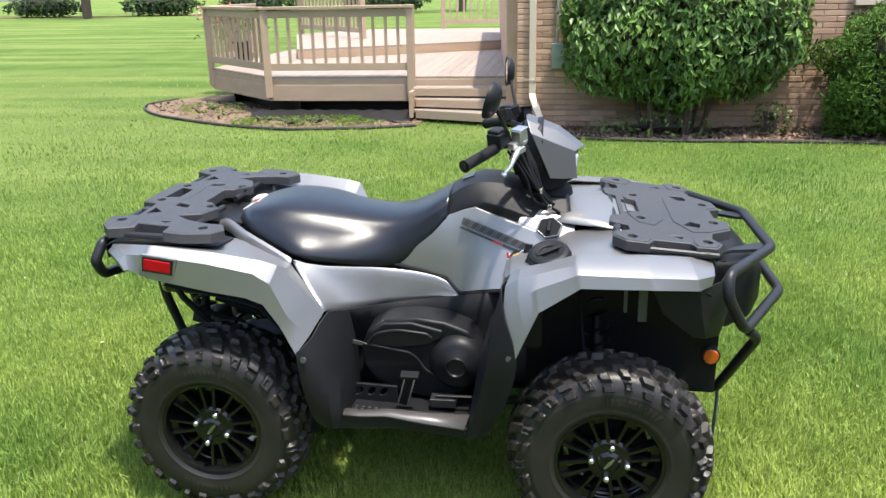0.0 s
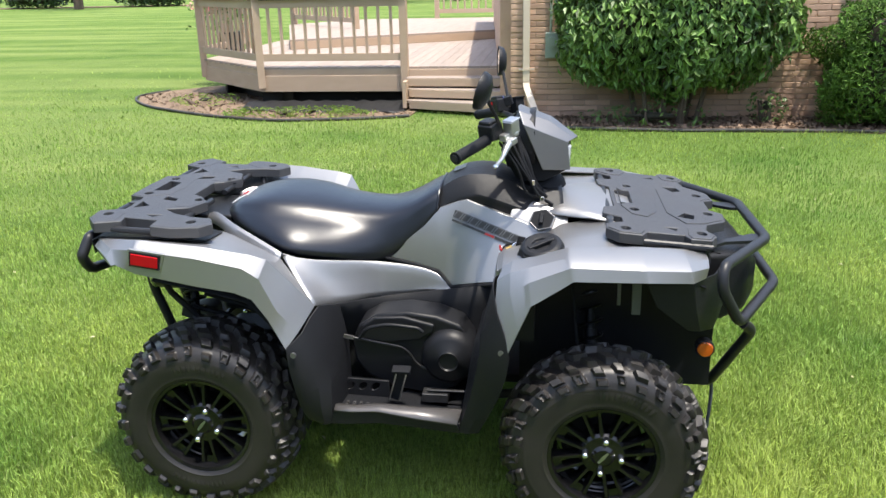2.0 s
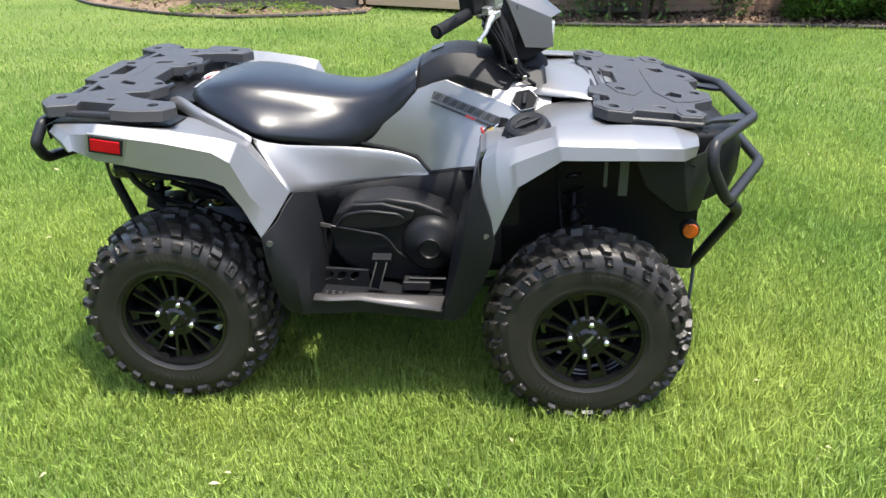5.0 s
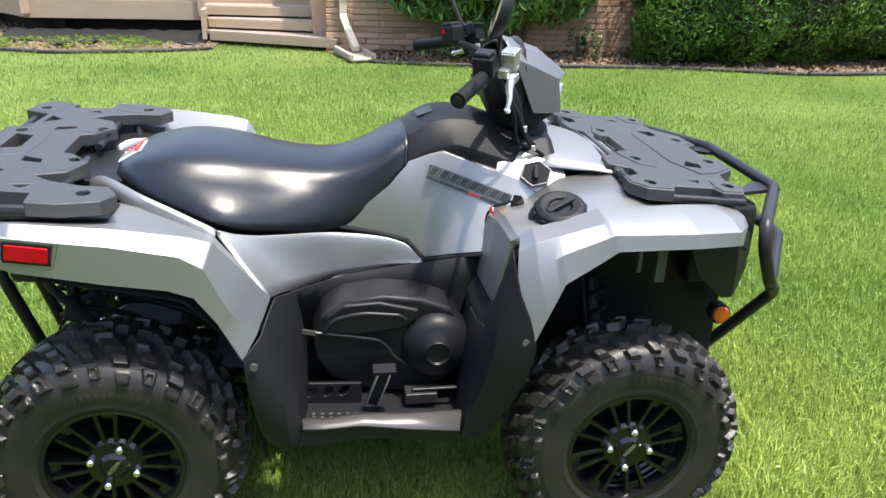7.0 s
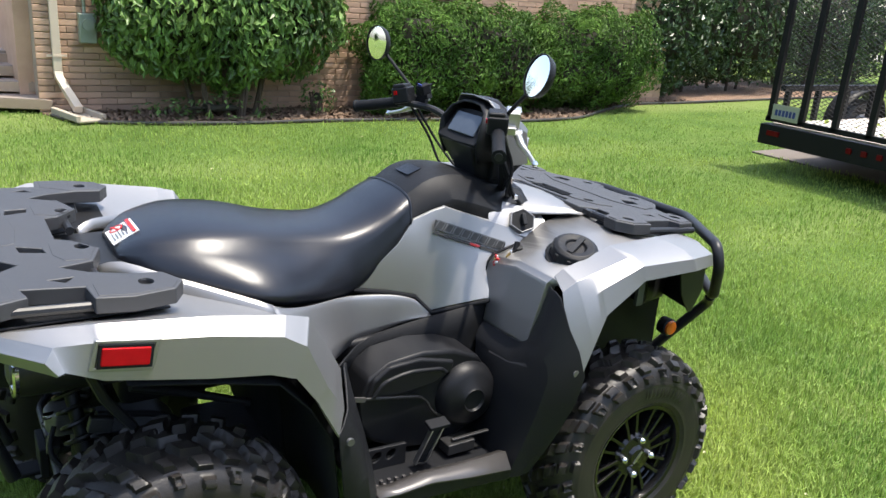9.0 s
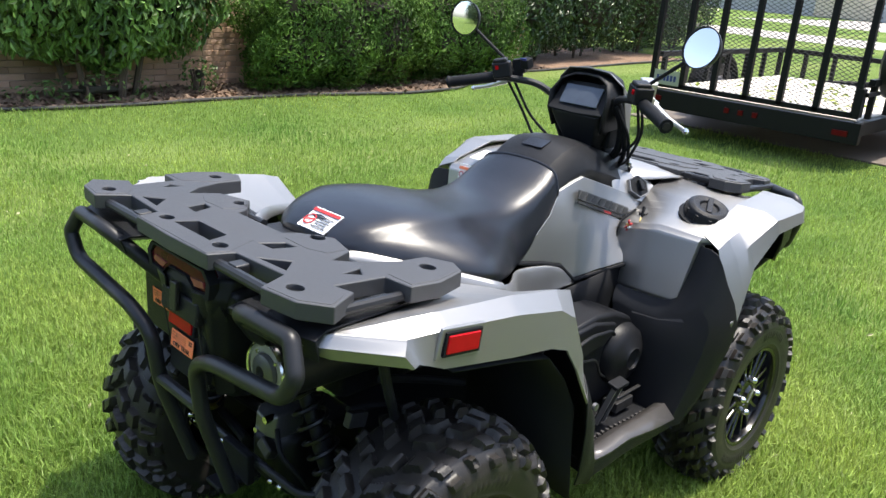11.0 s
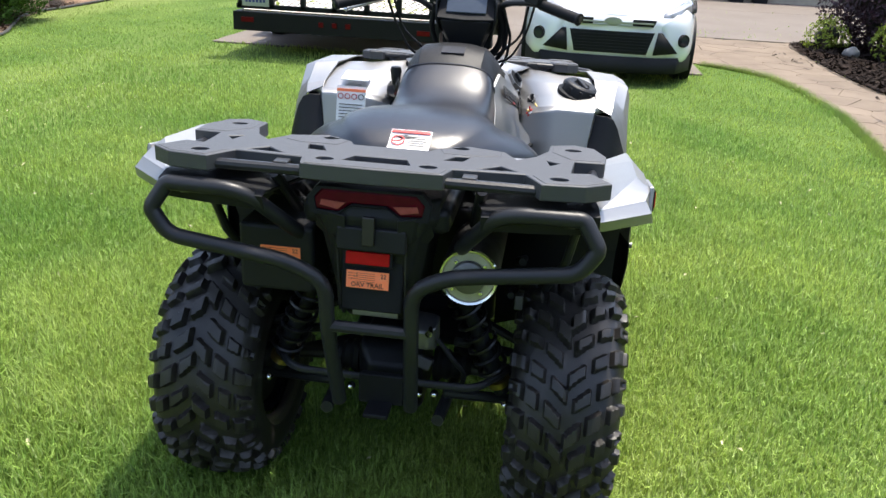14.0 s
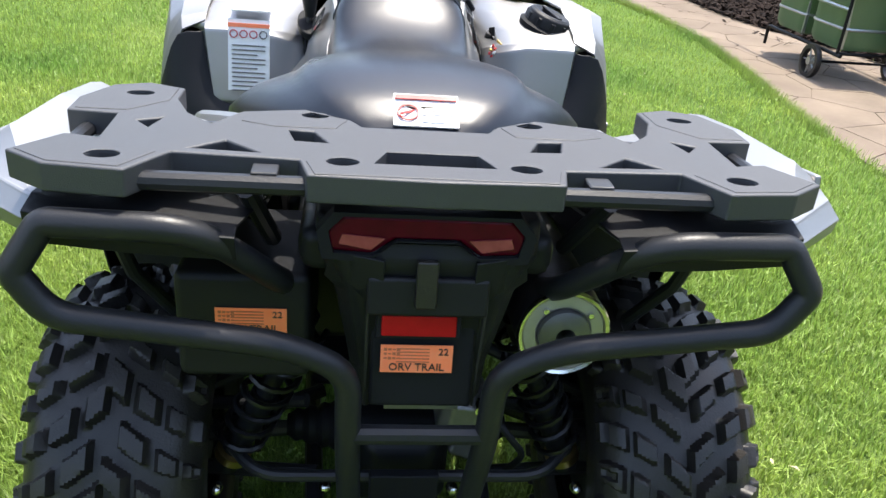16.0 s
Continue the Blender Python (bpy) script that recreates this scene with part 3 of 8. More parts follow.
    # black side guard behind the foot, with its bolt
    G = [[(0.322, -0.588, 0.602), (0.362, -0.545, 0.636), (0.394, -0.455, 0.690), (0.44, -0.37, 0.655)],
         [(0.328, -0.590, 0.52), (0.37, -0.585, 0.53), (0.43, -0.50, 0.53), (0.46, -0.36, 0.53)],
         [(0.350, -0.574, 0.39), (0.385, -0.575, 0.39), (0.443, -0.550, 0.40), (0.462, -0.36, 0.40)],
         [(0.368, -0.555, 0.338), (0.395, -0.556, 0.330), (0.440, -0.548, 0.324), (0.468, -0.36, 0.325)]]
    part("rear_side_guard", sheet(bmesh.new(), [P(r) for r in G], 2, 2), BLACKPL, atv, "black plastic guard", bevel=0.008, solid=0.005)
    b0 = Vector(P([(0.346, -0.589, 0.582)])[0])
    part("guard_bolt", cyl(bmesh.new(), b0, b0 + Vector((0, s * 0.008, 0)), 0.009, 12), GREYM, atv)
    # front guard between footwell and front wheel
    G = [[(0.930, -0.262, 0.640), (0.935, -0.38, 0.64), (0.942, -0.450, 0.665), (0.970, -0.486, 0.822)],
         [(0.915, -0.265, 0.628), (0.922, -0.38, 0.622), (0.930, -0.468, 0.662), (0.960, -0.500, 0.820)],
         [(0.900, -0.27, 0.605), (0.906, -0.42, 0.600), (0.922, -0.515, 0.68), (0.954, -0.545, 0.812)],
         [(0.898, -0.275, 0.59), (0.900, -0.43, 0.590), (0.916, -0.548, 0.65), (0.966, -0.578, 0.735)],
         [(0.895, -0.28, 0.56), (0.888, -0.43, 0.575), (0.915, -0.575, 0.60), (1.004, -0.612, 0.612)],
         [(0.885, -0.29, 0.44), (0.865, -0.43, 0.44), (0.885, -0.560, 0.45), (0.968, -0.588, 0.46)],
         [(0.865, -0.30, 0.325), (0.85, -0.43, 0.31), (0.842, -0.540, 0.310), (0.905, -0.552, 0.322)]]
    part("front_side_guard", sheet(bmesh.new(), [P(r) for r in G], 2, 2), BLACKPL, atv, "black plastic guard", bevel=0.006, solid=0.005)
    b0 = Vector(P([(0.978, -0.602, 0.622)])[0])
    part("guard_bolt", cyl(bmesh.new(), b0, b0 + Vector((0, s * 0.008, 0)), 0.009, 12), GREYM, atv)
    # front body: box with the filler on top, rear face over the footwell
    B = [[(0.930, -0.255, 0.628), (0.932, -0.35, 0.630), (0.935, -0.455, 0.636), (0.952, -0.466, 0.636)],
         [(0.922, -0.238, 0.650), (0.924, -0.35, 0.650), (0.928, -0.456, 0.652), (0.952, -0.468, 0.652)],
         [(0.932, -0.225, 0.72), (0.934, -0.35, 0.72), (0.938, -0.465, 0.72), (0.960, -0.478, 0.72)],
         [(0.952, -0.222, 0.802), (0.952, -0.35, 0.830), (0.956, -0.478, 0.828), (0.974, -0.492, 0.822)],
         [(0.970, -0.218, 0.820), (0.970, -0.35, 0.846), (0.974, -0.480, 0.843), (0.990, -0.528, 0.830)],
         [(1.05, -0.215, 0.838), (1.05, -0.35, 0.866), (1.05, -0.475, 0.868), (1.06, -0.530, 0.850)],
         [(1.15, -0.200, 0.894), (1.15, -0.35, 0.887), (1.15, -0.475, 0.886), (1.16, -0.530, 0.878)],
         [(1.29, -0.18, 0.918), (1.29, -0.35, 0.900), (1.29, -0.465, 0.892), (1.29, -0.520, 0.885)],
         [(1.55, -0.18, 0.838), (1.55, -0.33, 0.843), (1.555, -0.410, 0.850), (1.56, -0.440, 0.845)]]
    part("front_cover", sheet(bmesh.new(), [P(q_) for q_ in tight(B, 0.2)], 1, 2), SILVER, atv, "silver front body cover", solid=0.004, deg=24)
    part("cover_gap", tube(bmesh.new(), P([(0.935, -0.222, 0.70), (0.944, -0.222, 0.76), (0.953, -0.222, 0.806), (0.972, -0.218, 0.825), (1.05, -0.214, 0.842)]), 0.004, 6, 0), DARKPL, atv)
    part("arch_wall", boxes((Vector(P([(1.33, -0.262, 0.60)])[0]), (0.62, 0.016, 0.46))), ENGINE, atv)
    part("cover_backing", boxes((Vector(P([(1.02, -0.345, 0.695)])[0]), (0.10, 0.25, 0.19))), ENGINE, atv)
    # front fender
    Fd = [[(0.978, -0.480, 0.848), (0.962, -0.536, 0.824), (0.957, -0.565, 0.76), (0.998, -0.614, 0.626)],
          [(1.005, -0.480, 0.864), (1.000, -0.544, 0.850), (1.002, -0.577, 0.797), (1.026, -0.611, 0.690)],
          [(1.06, -0.480, 0.878), (1.055, -0.548, 0.868), (1.055, -0.585, 0.835), (1.062, -0.606, 0.770)],
          [(1.17, -0.475, 0.908), (1.168, -0.562, 0.906), (1.172, -0.600, 0.888), (1.180, -0.610, 0.850)],
          [(1.37, -0.450, 0.905), (1.37, -0.555, 0.900), (1.375, -0.592, 0.882), (1.385, -0.600, 0.848)],
          [(1.50, -0.41, 0.888), (1.50, -0.505, 0.885), (1.508, -0.548, 0.866), (1.515, -0.552, 0.832)],
          [(1.575, -0.36, 0.868), (1.572, -0.44, 0.865), (1.570, -0.468, 0.85), (1.562, -0.478, 0.822)]]
    part("front_fender", sheet(bmesh.new(), [P(r) for r in tight(Fd)], 1, 3), SILVER, atv, "silver front fender", bevel=0.006, solid=0.005, seg=3, deg=26)
    # arch liner of the front wheel
    arc = [(0.965, 0.52), (0.985, 0.62), (1.06, 0.76), (1.18, 0.842), (1.38, 0.842), (1.51, 0.825), (1.56, 0.80)]
    part("front_arch_liner", sheet(bmesh.new(), [P([(x, -0.575 if x < 1.5 else -0.5, z) for x, z in arc]), P([(x + 0.02, -0.30, z) for x, z in arc])]), DARKPL, atv, solid=0.004)
    # black nose side below the fender
    Nn = [[(1.38, -0.55, 0.842), (1.52, -0.525, 0.826), (1.60, -0.43, 0.82), (1.66, -0.25, 0.80)],
          [(1.42, -0.535, 0.75), (1.535, -0.515, 0.74), (1.615, -0.42, 0.72), (1.68, -0.25, 0.70)],
          [(1.52, -0.49, 0.66), (1.56, -0.47, 0.65), (1.61, -0.40, 0.63), (1.66, -0.25, 0.62)]]
    part("nose_side", sheet(bmesh.new(), [P(r) for r in Nn]), BLACKPL, atv, "black nose panel", bevel=0.01, solid=0.006)
    a0 = Vector(P([(1.60, -0.335, 0.545)])[0])
    ind = part("turn_lamp_housing", lathe(bmesh.new(), [(0, 0), (0.028, 0), (0.030, 0.03), (0.025, 0.034), (0, 0.034)], 20, Matrix.Translation(a0) @ rot(90 if s < 0 else -90, 0, 0)), DARKPL, atv)
    part("amber_reflector", lathe(bmesh.new(), [(0, 0.034), (0.0245, 0.034), (0.022, 0.040), (0, 0.042)], 20, Matrix.Translation(a0) @ rot(90 if s < 0 else -90, 0, 0)), AMBER, ind, "round amber reflector")
    # footboard
    fb = boxes((Vector(P([(0.655, -0.41, 0.338)])[0]), (0.43, 0.25, 0.02), rot(0, 3, 0)))
    foot = part("footboard", fb, BLACKPL, atv, "black ribbed footboard", bevel=0.004)
    e0 = [(0.447, -0.522, 0.381), (0.50, -0.527, 0.378), (0.583, -0.529, 0.390), (0.60, -0.529, 0.390), (0.711, -0.526, 0.382), (0.849, -0.517, 0.376)]
    e1 = [(0.449, -0.556, 0.380), (0.503, -0.561, 0.380), (0.583, -0.563, 0.386), (0.60, -0.564, 0.385), (0.711, -0.567, 0.369), (0.838, -0.560, 0.350)]
    e2 = [(0.436, -0.552, 0.326), (0.503, -0.556, 0.331), (0.583, -0.558, 0.339), (0.60, -0.558, 0.339), (0.711, -0.556, 0.329), (0.845, -0.546, 0.310)]
    part("footboard_edge", sheet(bmesh.new(), [P([(x, y + 0.03, z - 0.012) for x, y, z in e0]), P(e0), P(e1)]), WORN, foot, "scuffed grey edge strip", solid=0.005, deg=50)
    part("footboard_skirt", sheet(bmesh.new(), [P([(x, y + 0.002, z - 0.001) for x, y, z in e1]), P(e2), P([(x, y + 0.05, z + 0.004) for x, y, z in e2])]), BLACKPL, foot, solid=0.005, bevel=0.003)
    bm = bmesh.new()
    for i in range(17):
        for j in range(4):
            c = Vector(P([(0.475 + i * 0.0215, -0.475 - j * 0.016, 0.362 - i * 0.0013)])[0])
            box(bm, c, (0.008, 0.009, 0.01))
    part("footboard_studs", bm, WORN, foot)
    if s < 0:
        pedal = part("brake_pedal", boxes(((0.654, -0.47, 0.484), (0.060, 0.034, 0.012), rot(12, 0, 0)), ((0.640, -0.455, 0.424), (0.030, 0.012, 0.125), rot(12, 16, 0))), DARKPL, atv, "black brake pedal", bevel=0.003)
        for dx in (-0.016, 0.016):
            part("pedal_edge", boxes(((0.640 + dx, -0.460, 0.424), (0.004, 0.014, 0.122), rot(12, 16, 0))), ALU, pedal)
    M = Matrix(((1, 0, 0, 0), (0, 0, s, P([(0, -0.415, 0)])[0][1]), (0, 1, 0, 0), (0, 0, 0, 1)))
    slots = [[(0.470 + k * 0.042 + 0.013 * math.cos(q) + 0.006 * math.sin(q), 0.391 + 0.014 * math.sin(q)) for q in (2 * math.pi * j / 12 for j in range(12))] for k in range(3)]
    part("heel_grille", slab(bmesh.new(), [(0.436, 0.355), (0.60, 0.352), (0.60, 0.412), (0.462, 0.418)], slots, 0.012, M), BLACKPL, foot, "slotted black heel plate", bevel=0.003)
    part("toe_step", boxes((Vector(P([(0.755, -0.42, 0.372)])[0]), (0.085, 0.05, 0.03)), (Vector(P([(0.79, -0.43, 0.395)])[0]), (0.12, 0.012, 0.006))), STEELD, foot, bevel=0.004)
    # footwell wall and engine side cover
    part("footwell_wall", sheet(bmesh.new(), [P([(0.36, -0.30, 0.33), (0.62, -0.27, 0.33), (0.90, -0.29, 0.33)]), P([(0.37, -0.32, 0.52), (0.62, -0.225, 0.52), (0.91, -0.27, 0.52)]), P([(0.392, -0.425, 0.672), (0.60, -0.222, 0.640), (0.93, -0.262, 0.70)])], 3, 2), DARKPL, atv, solid=0.004, deg=50)
    out = [(0.485, 0.46), (0.475, 0.53), (0.50, 0.595), (0.56, 0.63), (0.66, 0.642), (0.76, 0.63), (0.835, 0.60), (0.875, 0.54), (0.87, 0.45), (0.82, 0.38), (0.72, 0.35), (0.60, 0.37), (0.52, 0.41)]
    M = Matrix(((1, 0, 0, 0), (0, 0, s, P([(0, -0.375, 0)])[0][1]), (0, 1, 0, 0), (0, 0, 0, 1)))
    eng = part("engine_cover", slab(bmesh.new(), out, (), 0.12, M), ENGINE, atv, "black ribbed engine side cover", bevel=0.012, seg=3)
    LM2 = Matrix(((1, 0, 0, 0), (0, 0, s, P([(0, -0.385, 0)])[0][1]), (0, 1, 0, 0), (0, 0, 0, 1)))
    part("cover_lid", slab(bmesh.new(), [(0.490, 0.540), (0.512, 0.594), (0.556, 0.624), (0.65, 0.630), (0.752, 0.604), (0.745, 0.575), (0.70, 0.548), (0.60, 0.536)], (), 0.024, LM2), ENGINE, eng, bevel=0.008, seg=3)
    cc = Vector(P([(0.798, -0.370, 0.494)])[0])
    part("clutch_cover", lathe(bmesh.new(), [(0, 0.050), (0.028, 0.050), (0.032, 0.056), (0.036, 0.050), (0.068, 0.042), (0.086, 0.028), (0.096, 0.0), (0.096, -0.05)], 36, Matrix.Translation(cc) @ rot(90 if s < 0 else -90, 0, 0)), ENGINE, eng, "round domed cover", deg=45)
    part("cover_rib", tubes((P([(0.505, -0.398, 0.556), (0.53, -0.400, 0.592), (0.60, -0.402, 0.610), (0.70, -0.400, 0.598), (0.715, -0.40, 0.585)]), 0.006)), ENGINE, eng)
    part("cover_ledge", tubes((P([(0.453, -0.388, 0.558), (0.50, -0.392, 0.551), (0.645, -0.392, 0.526), (0.668, -0.390, 0.505), (0.689, -0.388, 0.466), (0.727, -0.386, 0.444)]), 0.0038)), STEELD, eng)
    part("cover_tab", boxes((Vector(P([(0.468, -0.392, 0.556)])[0]), (0.034, 0.006, 0.012), rot(0, 12, 0))), WORN, eng)
    # lower frame rail
    part("frame_rail", tubes((P([(-0.2, -0.13, 0.28), (0.3, -0.16, 0.25), (0.95, -0.16, 0.24), (1.45, -0.13, 0.33), (1.60, -0.13, 0.42)]), 0.016)), TUBE, atv)
    # rear suspension: arms, shock with coil
    part("lower_arm", tubes((P([(-0.10, -0.13, 0.30), (-0.03, -0.40, 0.26)]), 0.014), (P([(0.14, -0.13, 0.30), (0.03, -0.40, 0.26)]), 0.014)), TUBE, atv)
    part("upper_arm", tubes((P([(-0.08, -0.15, 0.44), (0.0, -0.40, 0.37)]), 0.012), (P([(0.10, -0.15, 0.44), (0.0, -0.40, 0.37)]), 0.012)), TUBE, atv)
    part("half_shaft", tubes((P([(0.0, -0.06, 0.33), (0.0, -0.38, 0.30)]), 0.015)), STEELD, atv)
    part("axle_boot", lathe(bmesh.new(), [(0.02, 0)] + [(0.045 - 0.003 * k + (0.006 if k % 2 else 0), 0.012 * k) for k in range(9)] + [(0.02, 0.1)], 16, Matrix.Translation(P([(0, -0.09, 0.325)])[0]) @ rot(90 if s < 0 else -90, 0, 0)), DARKPL, atv)
    for (x0, ya, za), (x1, yb, zb) in ((((-0.16, -0.142, 0.66)), (-0.12, -0.280, 0.34)), ((1.24, -0.20, 0.80), (1.26, -0.36, 0.33))):
        A0, B0 = Vector(P([(x0, ya, za)])[0]), Vector(P([(x1, yb, zb)])[0])
        sh = part("shock_absorber", cyl(cyl(bmesh.new(), A0, A0.lerp(B0, 0.55), 0.016), A0.lerp(B0, 0.5), B0, 0.022), ENGINE, atv, "shock absorber")
        D = (B0 - A0)
        u = D.cross(Vector((1, 0, 0))).normalized()
        v = D.normalized().cross(u)
        pts = [A0 + D * (0.06 + 0.8 * k / 96) + 0.036 * (math.cos(k * 2 * math.pi / 12) * u + math.sin(k * 2 * math.pi / 12) * v) for k in range(97)]
        part("coil_spring", tube(bmesh.new(), pts, 0.0055, 6, 0), SPRING, sh, "black coil spring")
        part("shock_clamp", lathe(bmesh.new(), [(0.018, 0), (0.03, 0.004), (0.03, 0.02), (0.018, 0.024)], 16, Matrix.Translation(A0.lerp(B0, 0.88)) @ D.to_track_quat("Z", "Y").to_matrix().to_4x4()), BRASS, sh)
    for x, y, z in ((-0.165, -0.115, 0.335), (-0.16, -0.29, 0.325), (-0.165, -0.075, 0.33), (-0.12, -0.345, 0.265)):
        p = Vector(P([(x, y, z)])[0])
        part("suspension_bolt", lathe(bmesh.new(), [(0.010, 0), (0.010, 0.010), (0.008, 0.017), (0.004, 0.020), (0, 0.021)], 12, Matrix.Translation(p) @ rot(0, -75, 0)), CHROME, atv, "bright bolt head", deg=60)
    # front suspension arms and struts
    part("front_arm", tubes((P([(1.16, -0.14, 0.30), (1.27, -0.42, 0.24)]), 0.014), (P([(1.42, -0.14, 0.30), (1.30, -0.42, 0.24)]), 0.014), (P([(1.20, -0.16, 0.47), (1.285, -0.42, 0.36)]), 0.011)), TUBE, atv)
    part("front_half_shaft", tubes((P([(1.285, -0.06, 0.32), (1.285, -0.42, 0.27)]), 0.015)), STEELD, atv)
    part("brake_hose", tubes((P([(1.18, -0.30, 0.80), (1.20, -0.36, 0.60), (1.22, -0.40, 0.42), (1.27, -0.42, 0.34)]), 0.005)), DARKPL, atv)
    # stay from the fender tail to the frame
    part("fender_stay", tubes((P([(-0.17, -0.42, 0.83), (-0.12, -0.40, 0.70), (-0.06, -0.36, 0.60)]), 0.011), fil=0), TUBE, atv)
    # rear bumper loop
    part("rear_bumper", tubes((P([(-0.20, -0.165, 0.735), (-0.27, -0.170, 0.770), (-0.372, -0.255, 0.890), (-0.366, -0.418, 0.890), (-0.380, -0.452, 0.836), (-0.380, -0.418, 0.780), (-0.372, -0.16, 0.742), (-0.364, -0.083, 0.700), (-0.350, -0.082, 0.58), (-0.28, -0.075, 0.36)]), 0.0170), seg=14, fil=(0.05, 0.055, 0.010, 0.012, 0.05, 0.06, 0.05, 0.04)), TUBE, atv, "black tubular bumper loop")
    # front bumper side: leg, corner post and lower foot
    part("front_bumper", tubes((P([(1.79, CY, 0.858), (1.79, -0.20, 0.858), (1.606, -0.485, 0.862), (1.603, -0.508, 0.80), (1.672, -0.455, 0.676), (1.828, -0.205, 0.716), (1.828, CY, 0.716)]), 0.0165), (P([(1.690, -0.43, 0.665), (1.725, -0.40, 0.63), (1.655, -0.205, 0.35), (1.56, -0.16, 0.34)]), 0.0165), seg=14, fil=0.03), TUBE, atv, "black tubular front bumper")
    part("bumper_bracket", slab(bmesh.new(), [(x, CY + (y if s < 0 else -y)) for x, y in ((1.60, -0.30), (1.66, -0.245), (1.755, -0.225), (1.80, -0.20), (1.80, -0.155), (1.755, -0.155), (1.67, -0.215), (1.60, -0.27))], (), 0.010, Matrix.Translation((0, 0, 0.856))), TUBE, atv)
    # mirror on its stalk
    mc = Vector(P([(0.908, -0.412, 1.352)])[0])
    stalk = part("mirror_stalk", tubes((P([(0.958, -0.232, 1.200), (0.950, -0.250, 1.232), (0.932, -0.335, 1.290), (0.918, -0.405, 1.340)]), 0.0055)), DARKPL, atv)
    face = Vector((-1.0, 0.15 * (1 if s < 0 else -1), 0.30 if s < 0 else 0.03)).normalized()
    M = Matrix.Translation(mc) @ face.to_track_quat("Z", "Y").to_matrix().to_4x4()
    shell = part("mirror_shell", lathe(bmesh.new(), [(0, -0.028), (0.03, -0.026), (0.05, -0.016), (0.056, 0.0), (0.056, 0.005), (0.053, 0.005)], 32, M), BLACKPL, stalk, "round black mirror housing", deg=50)
    part("mirror_glass", lathe(bmesh.new(), [(0, 0.0045), (0.030, 0.004), (0.053, 0.002)], 32, M), MIRROR, stalk, "round mirror glass", deg=60)
    # handlebar half with grip, switch box, lever
    part("handlebar", tubes((P([(1.035, CY, 1.105), (1.035, -0.06, 1.11), (0.99, -0.14, 1.175), (0.925, -0.24, 1.185), (0.825, -0.395, 1.150)]), 0.011)), TUBE, atv)
    g0, g1 = Vector(P([(0.915, -0.262, 1.182)])[0]), Vector(P([(0.828, -0.392, 1.150)])[0])
    Lg = (g1 - g0).length
    part("grip", lathe(bmesh.new(), [(0.011, 0)] + [(0.0165 + (0.0015 if k % 2 else 0), Lg * k / 22) for k in range(22)] + [(0.020, Lg * 0.97), (0.020, Lg), (0.0, Lg)], 16, Matrix.Translation(g0) @ (g1 - g0).to_track_quat("Z", "Y").to_matrix().to_4x4()), DARKPL, atv, "black ribbed rubber grip")
    q = (g1 - g0).to_track_quat("X", "Z").to_matrix().to_4x4()
    sw = part("switch_box", boxes((Vector(P([(0.922, -0.246, 1.207)])[0]), (0.058, 0.056, 0.050), q), (Vector(P([(0.915, -0.250, 1.234)])[0]), (0.044, 0.046, 0.016), q)), BLACKPL, atv, "black throttle housing" if s < 0 else "black switch housing", bevel=0.006)
    part("switch_button", boxes((Vector(P([(0.893, -0.244, 1.214)])[0]), (0.010, 0.014, 0.012), q)), REDL, sw, "red switch")
    mc_ = part("master_cylinder", boxes((Vector(P([(0.986, -0.230, 1.216)])[0]), (0.040, 0.036, 0.042), q), (Vector(P([(0.986, -0.230, 1.239)])[0]), (0.044, 0.040, 0.006), q), (Vector(P([(0.975, -0.238, 1.190)])[0]), (0.055, 0.026, 0.022), q)), ALU if s < 0 else DARKPL, atv, "grey cast brake reservoir" if s < 0 else "black clutch switch box", bevel=0.004)
    part("lever_clamp", boxes((Vector(P([(0.990, -0.252, 1.176)])[0]), (0.030, 0.024, 0.020), q), (Vector(P([(1.000, -0.232, 1.196)])[0]), (0.022, 0.014, 0.014), q)), ALU, mc_, "cast lever pivot", bevel=0.004)
    part("lever", tubes((P([(0.988, -0.250, 1.178), (0.972, -0.290, 1.158), (0.966, -0.335, 1.140), (0.948, -0.385, 1.127)]), [0.011, 0.009, 0.007, 0.006]), seg=10), ALU, atv, "bright metal lever", deg=60)
    part("lever_ball", lathe(bmesh.new(), [(0, -0.009), (0.006, -0.006), (0.009, 0), (0.006, 0.006), (0, 0.009)], 12, Matrix.Translation(P([(0.948, -0.387, 1.126)])[0])), CHROME, atv)
    part("control_cable", tubes((P([(0.96, -0.22, 1.17), (1.03, -0.20, 1.06), (1.06, -0.12, 0.99), (1.09, -0.06, 0.97)]), 0.0045), (P([(0.95, -0.24, 1.17), (1.01, -0.22, 1.08), (1.03, -0.17, 0.985), (1.10, -0.10, 0.95)]), 0.0045), seg=6), DARKPL, atv)

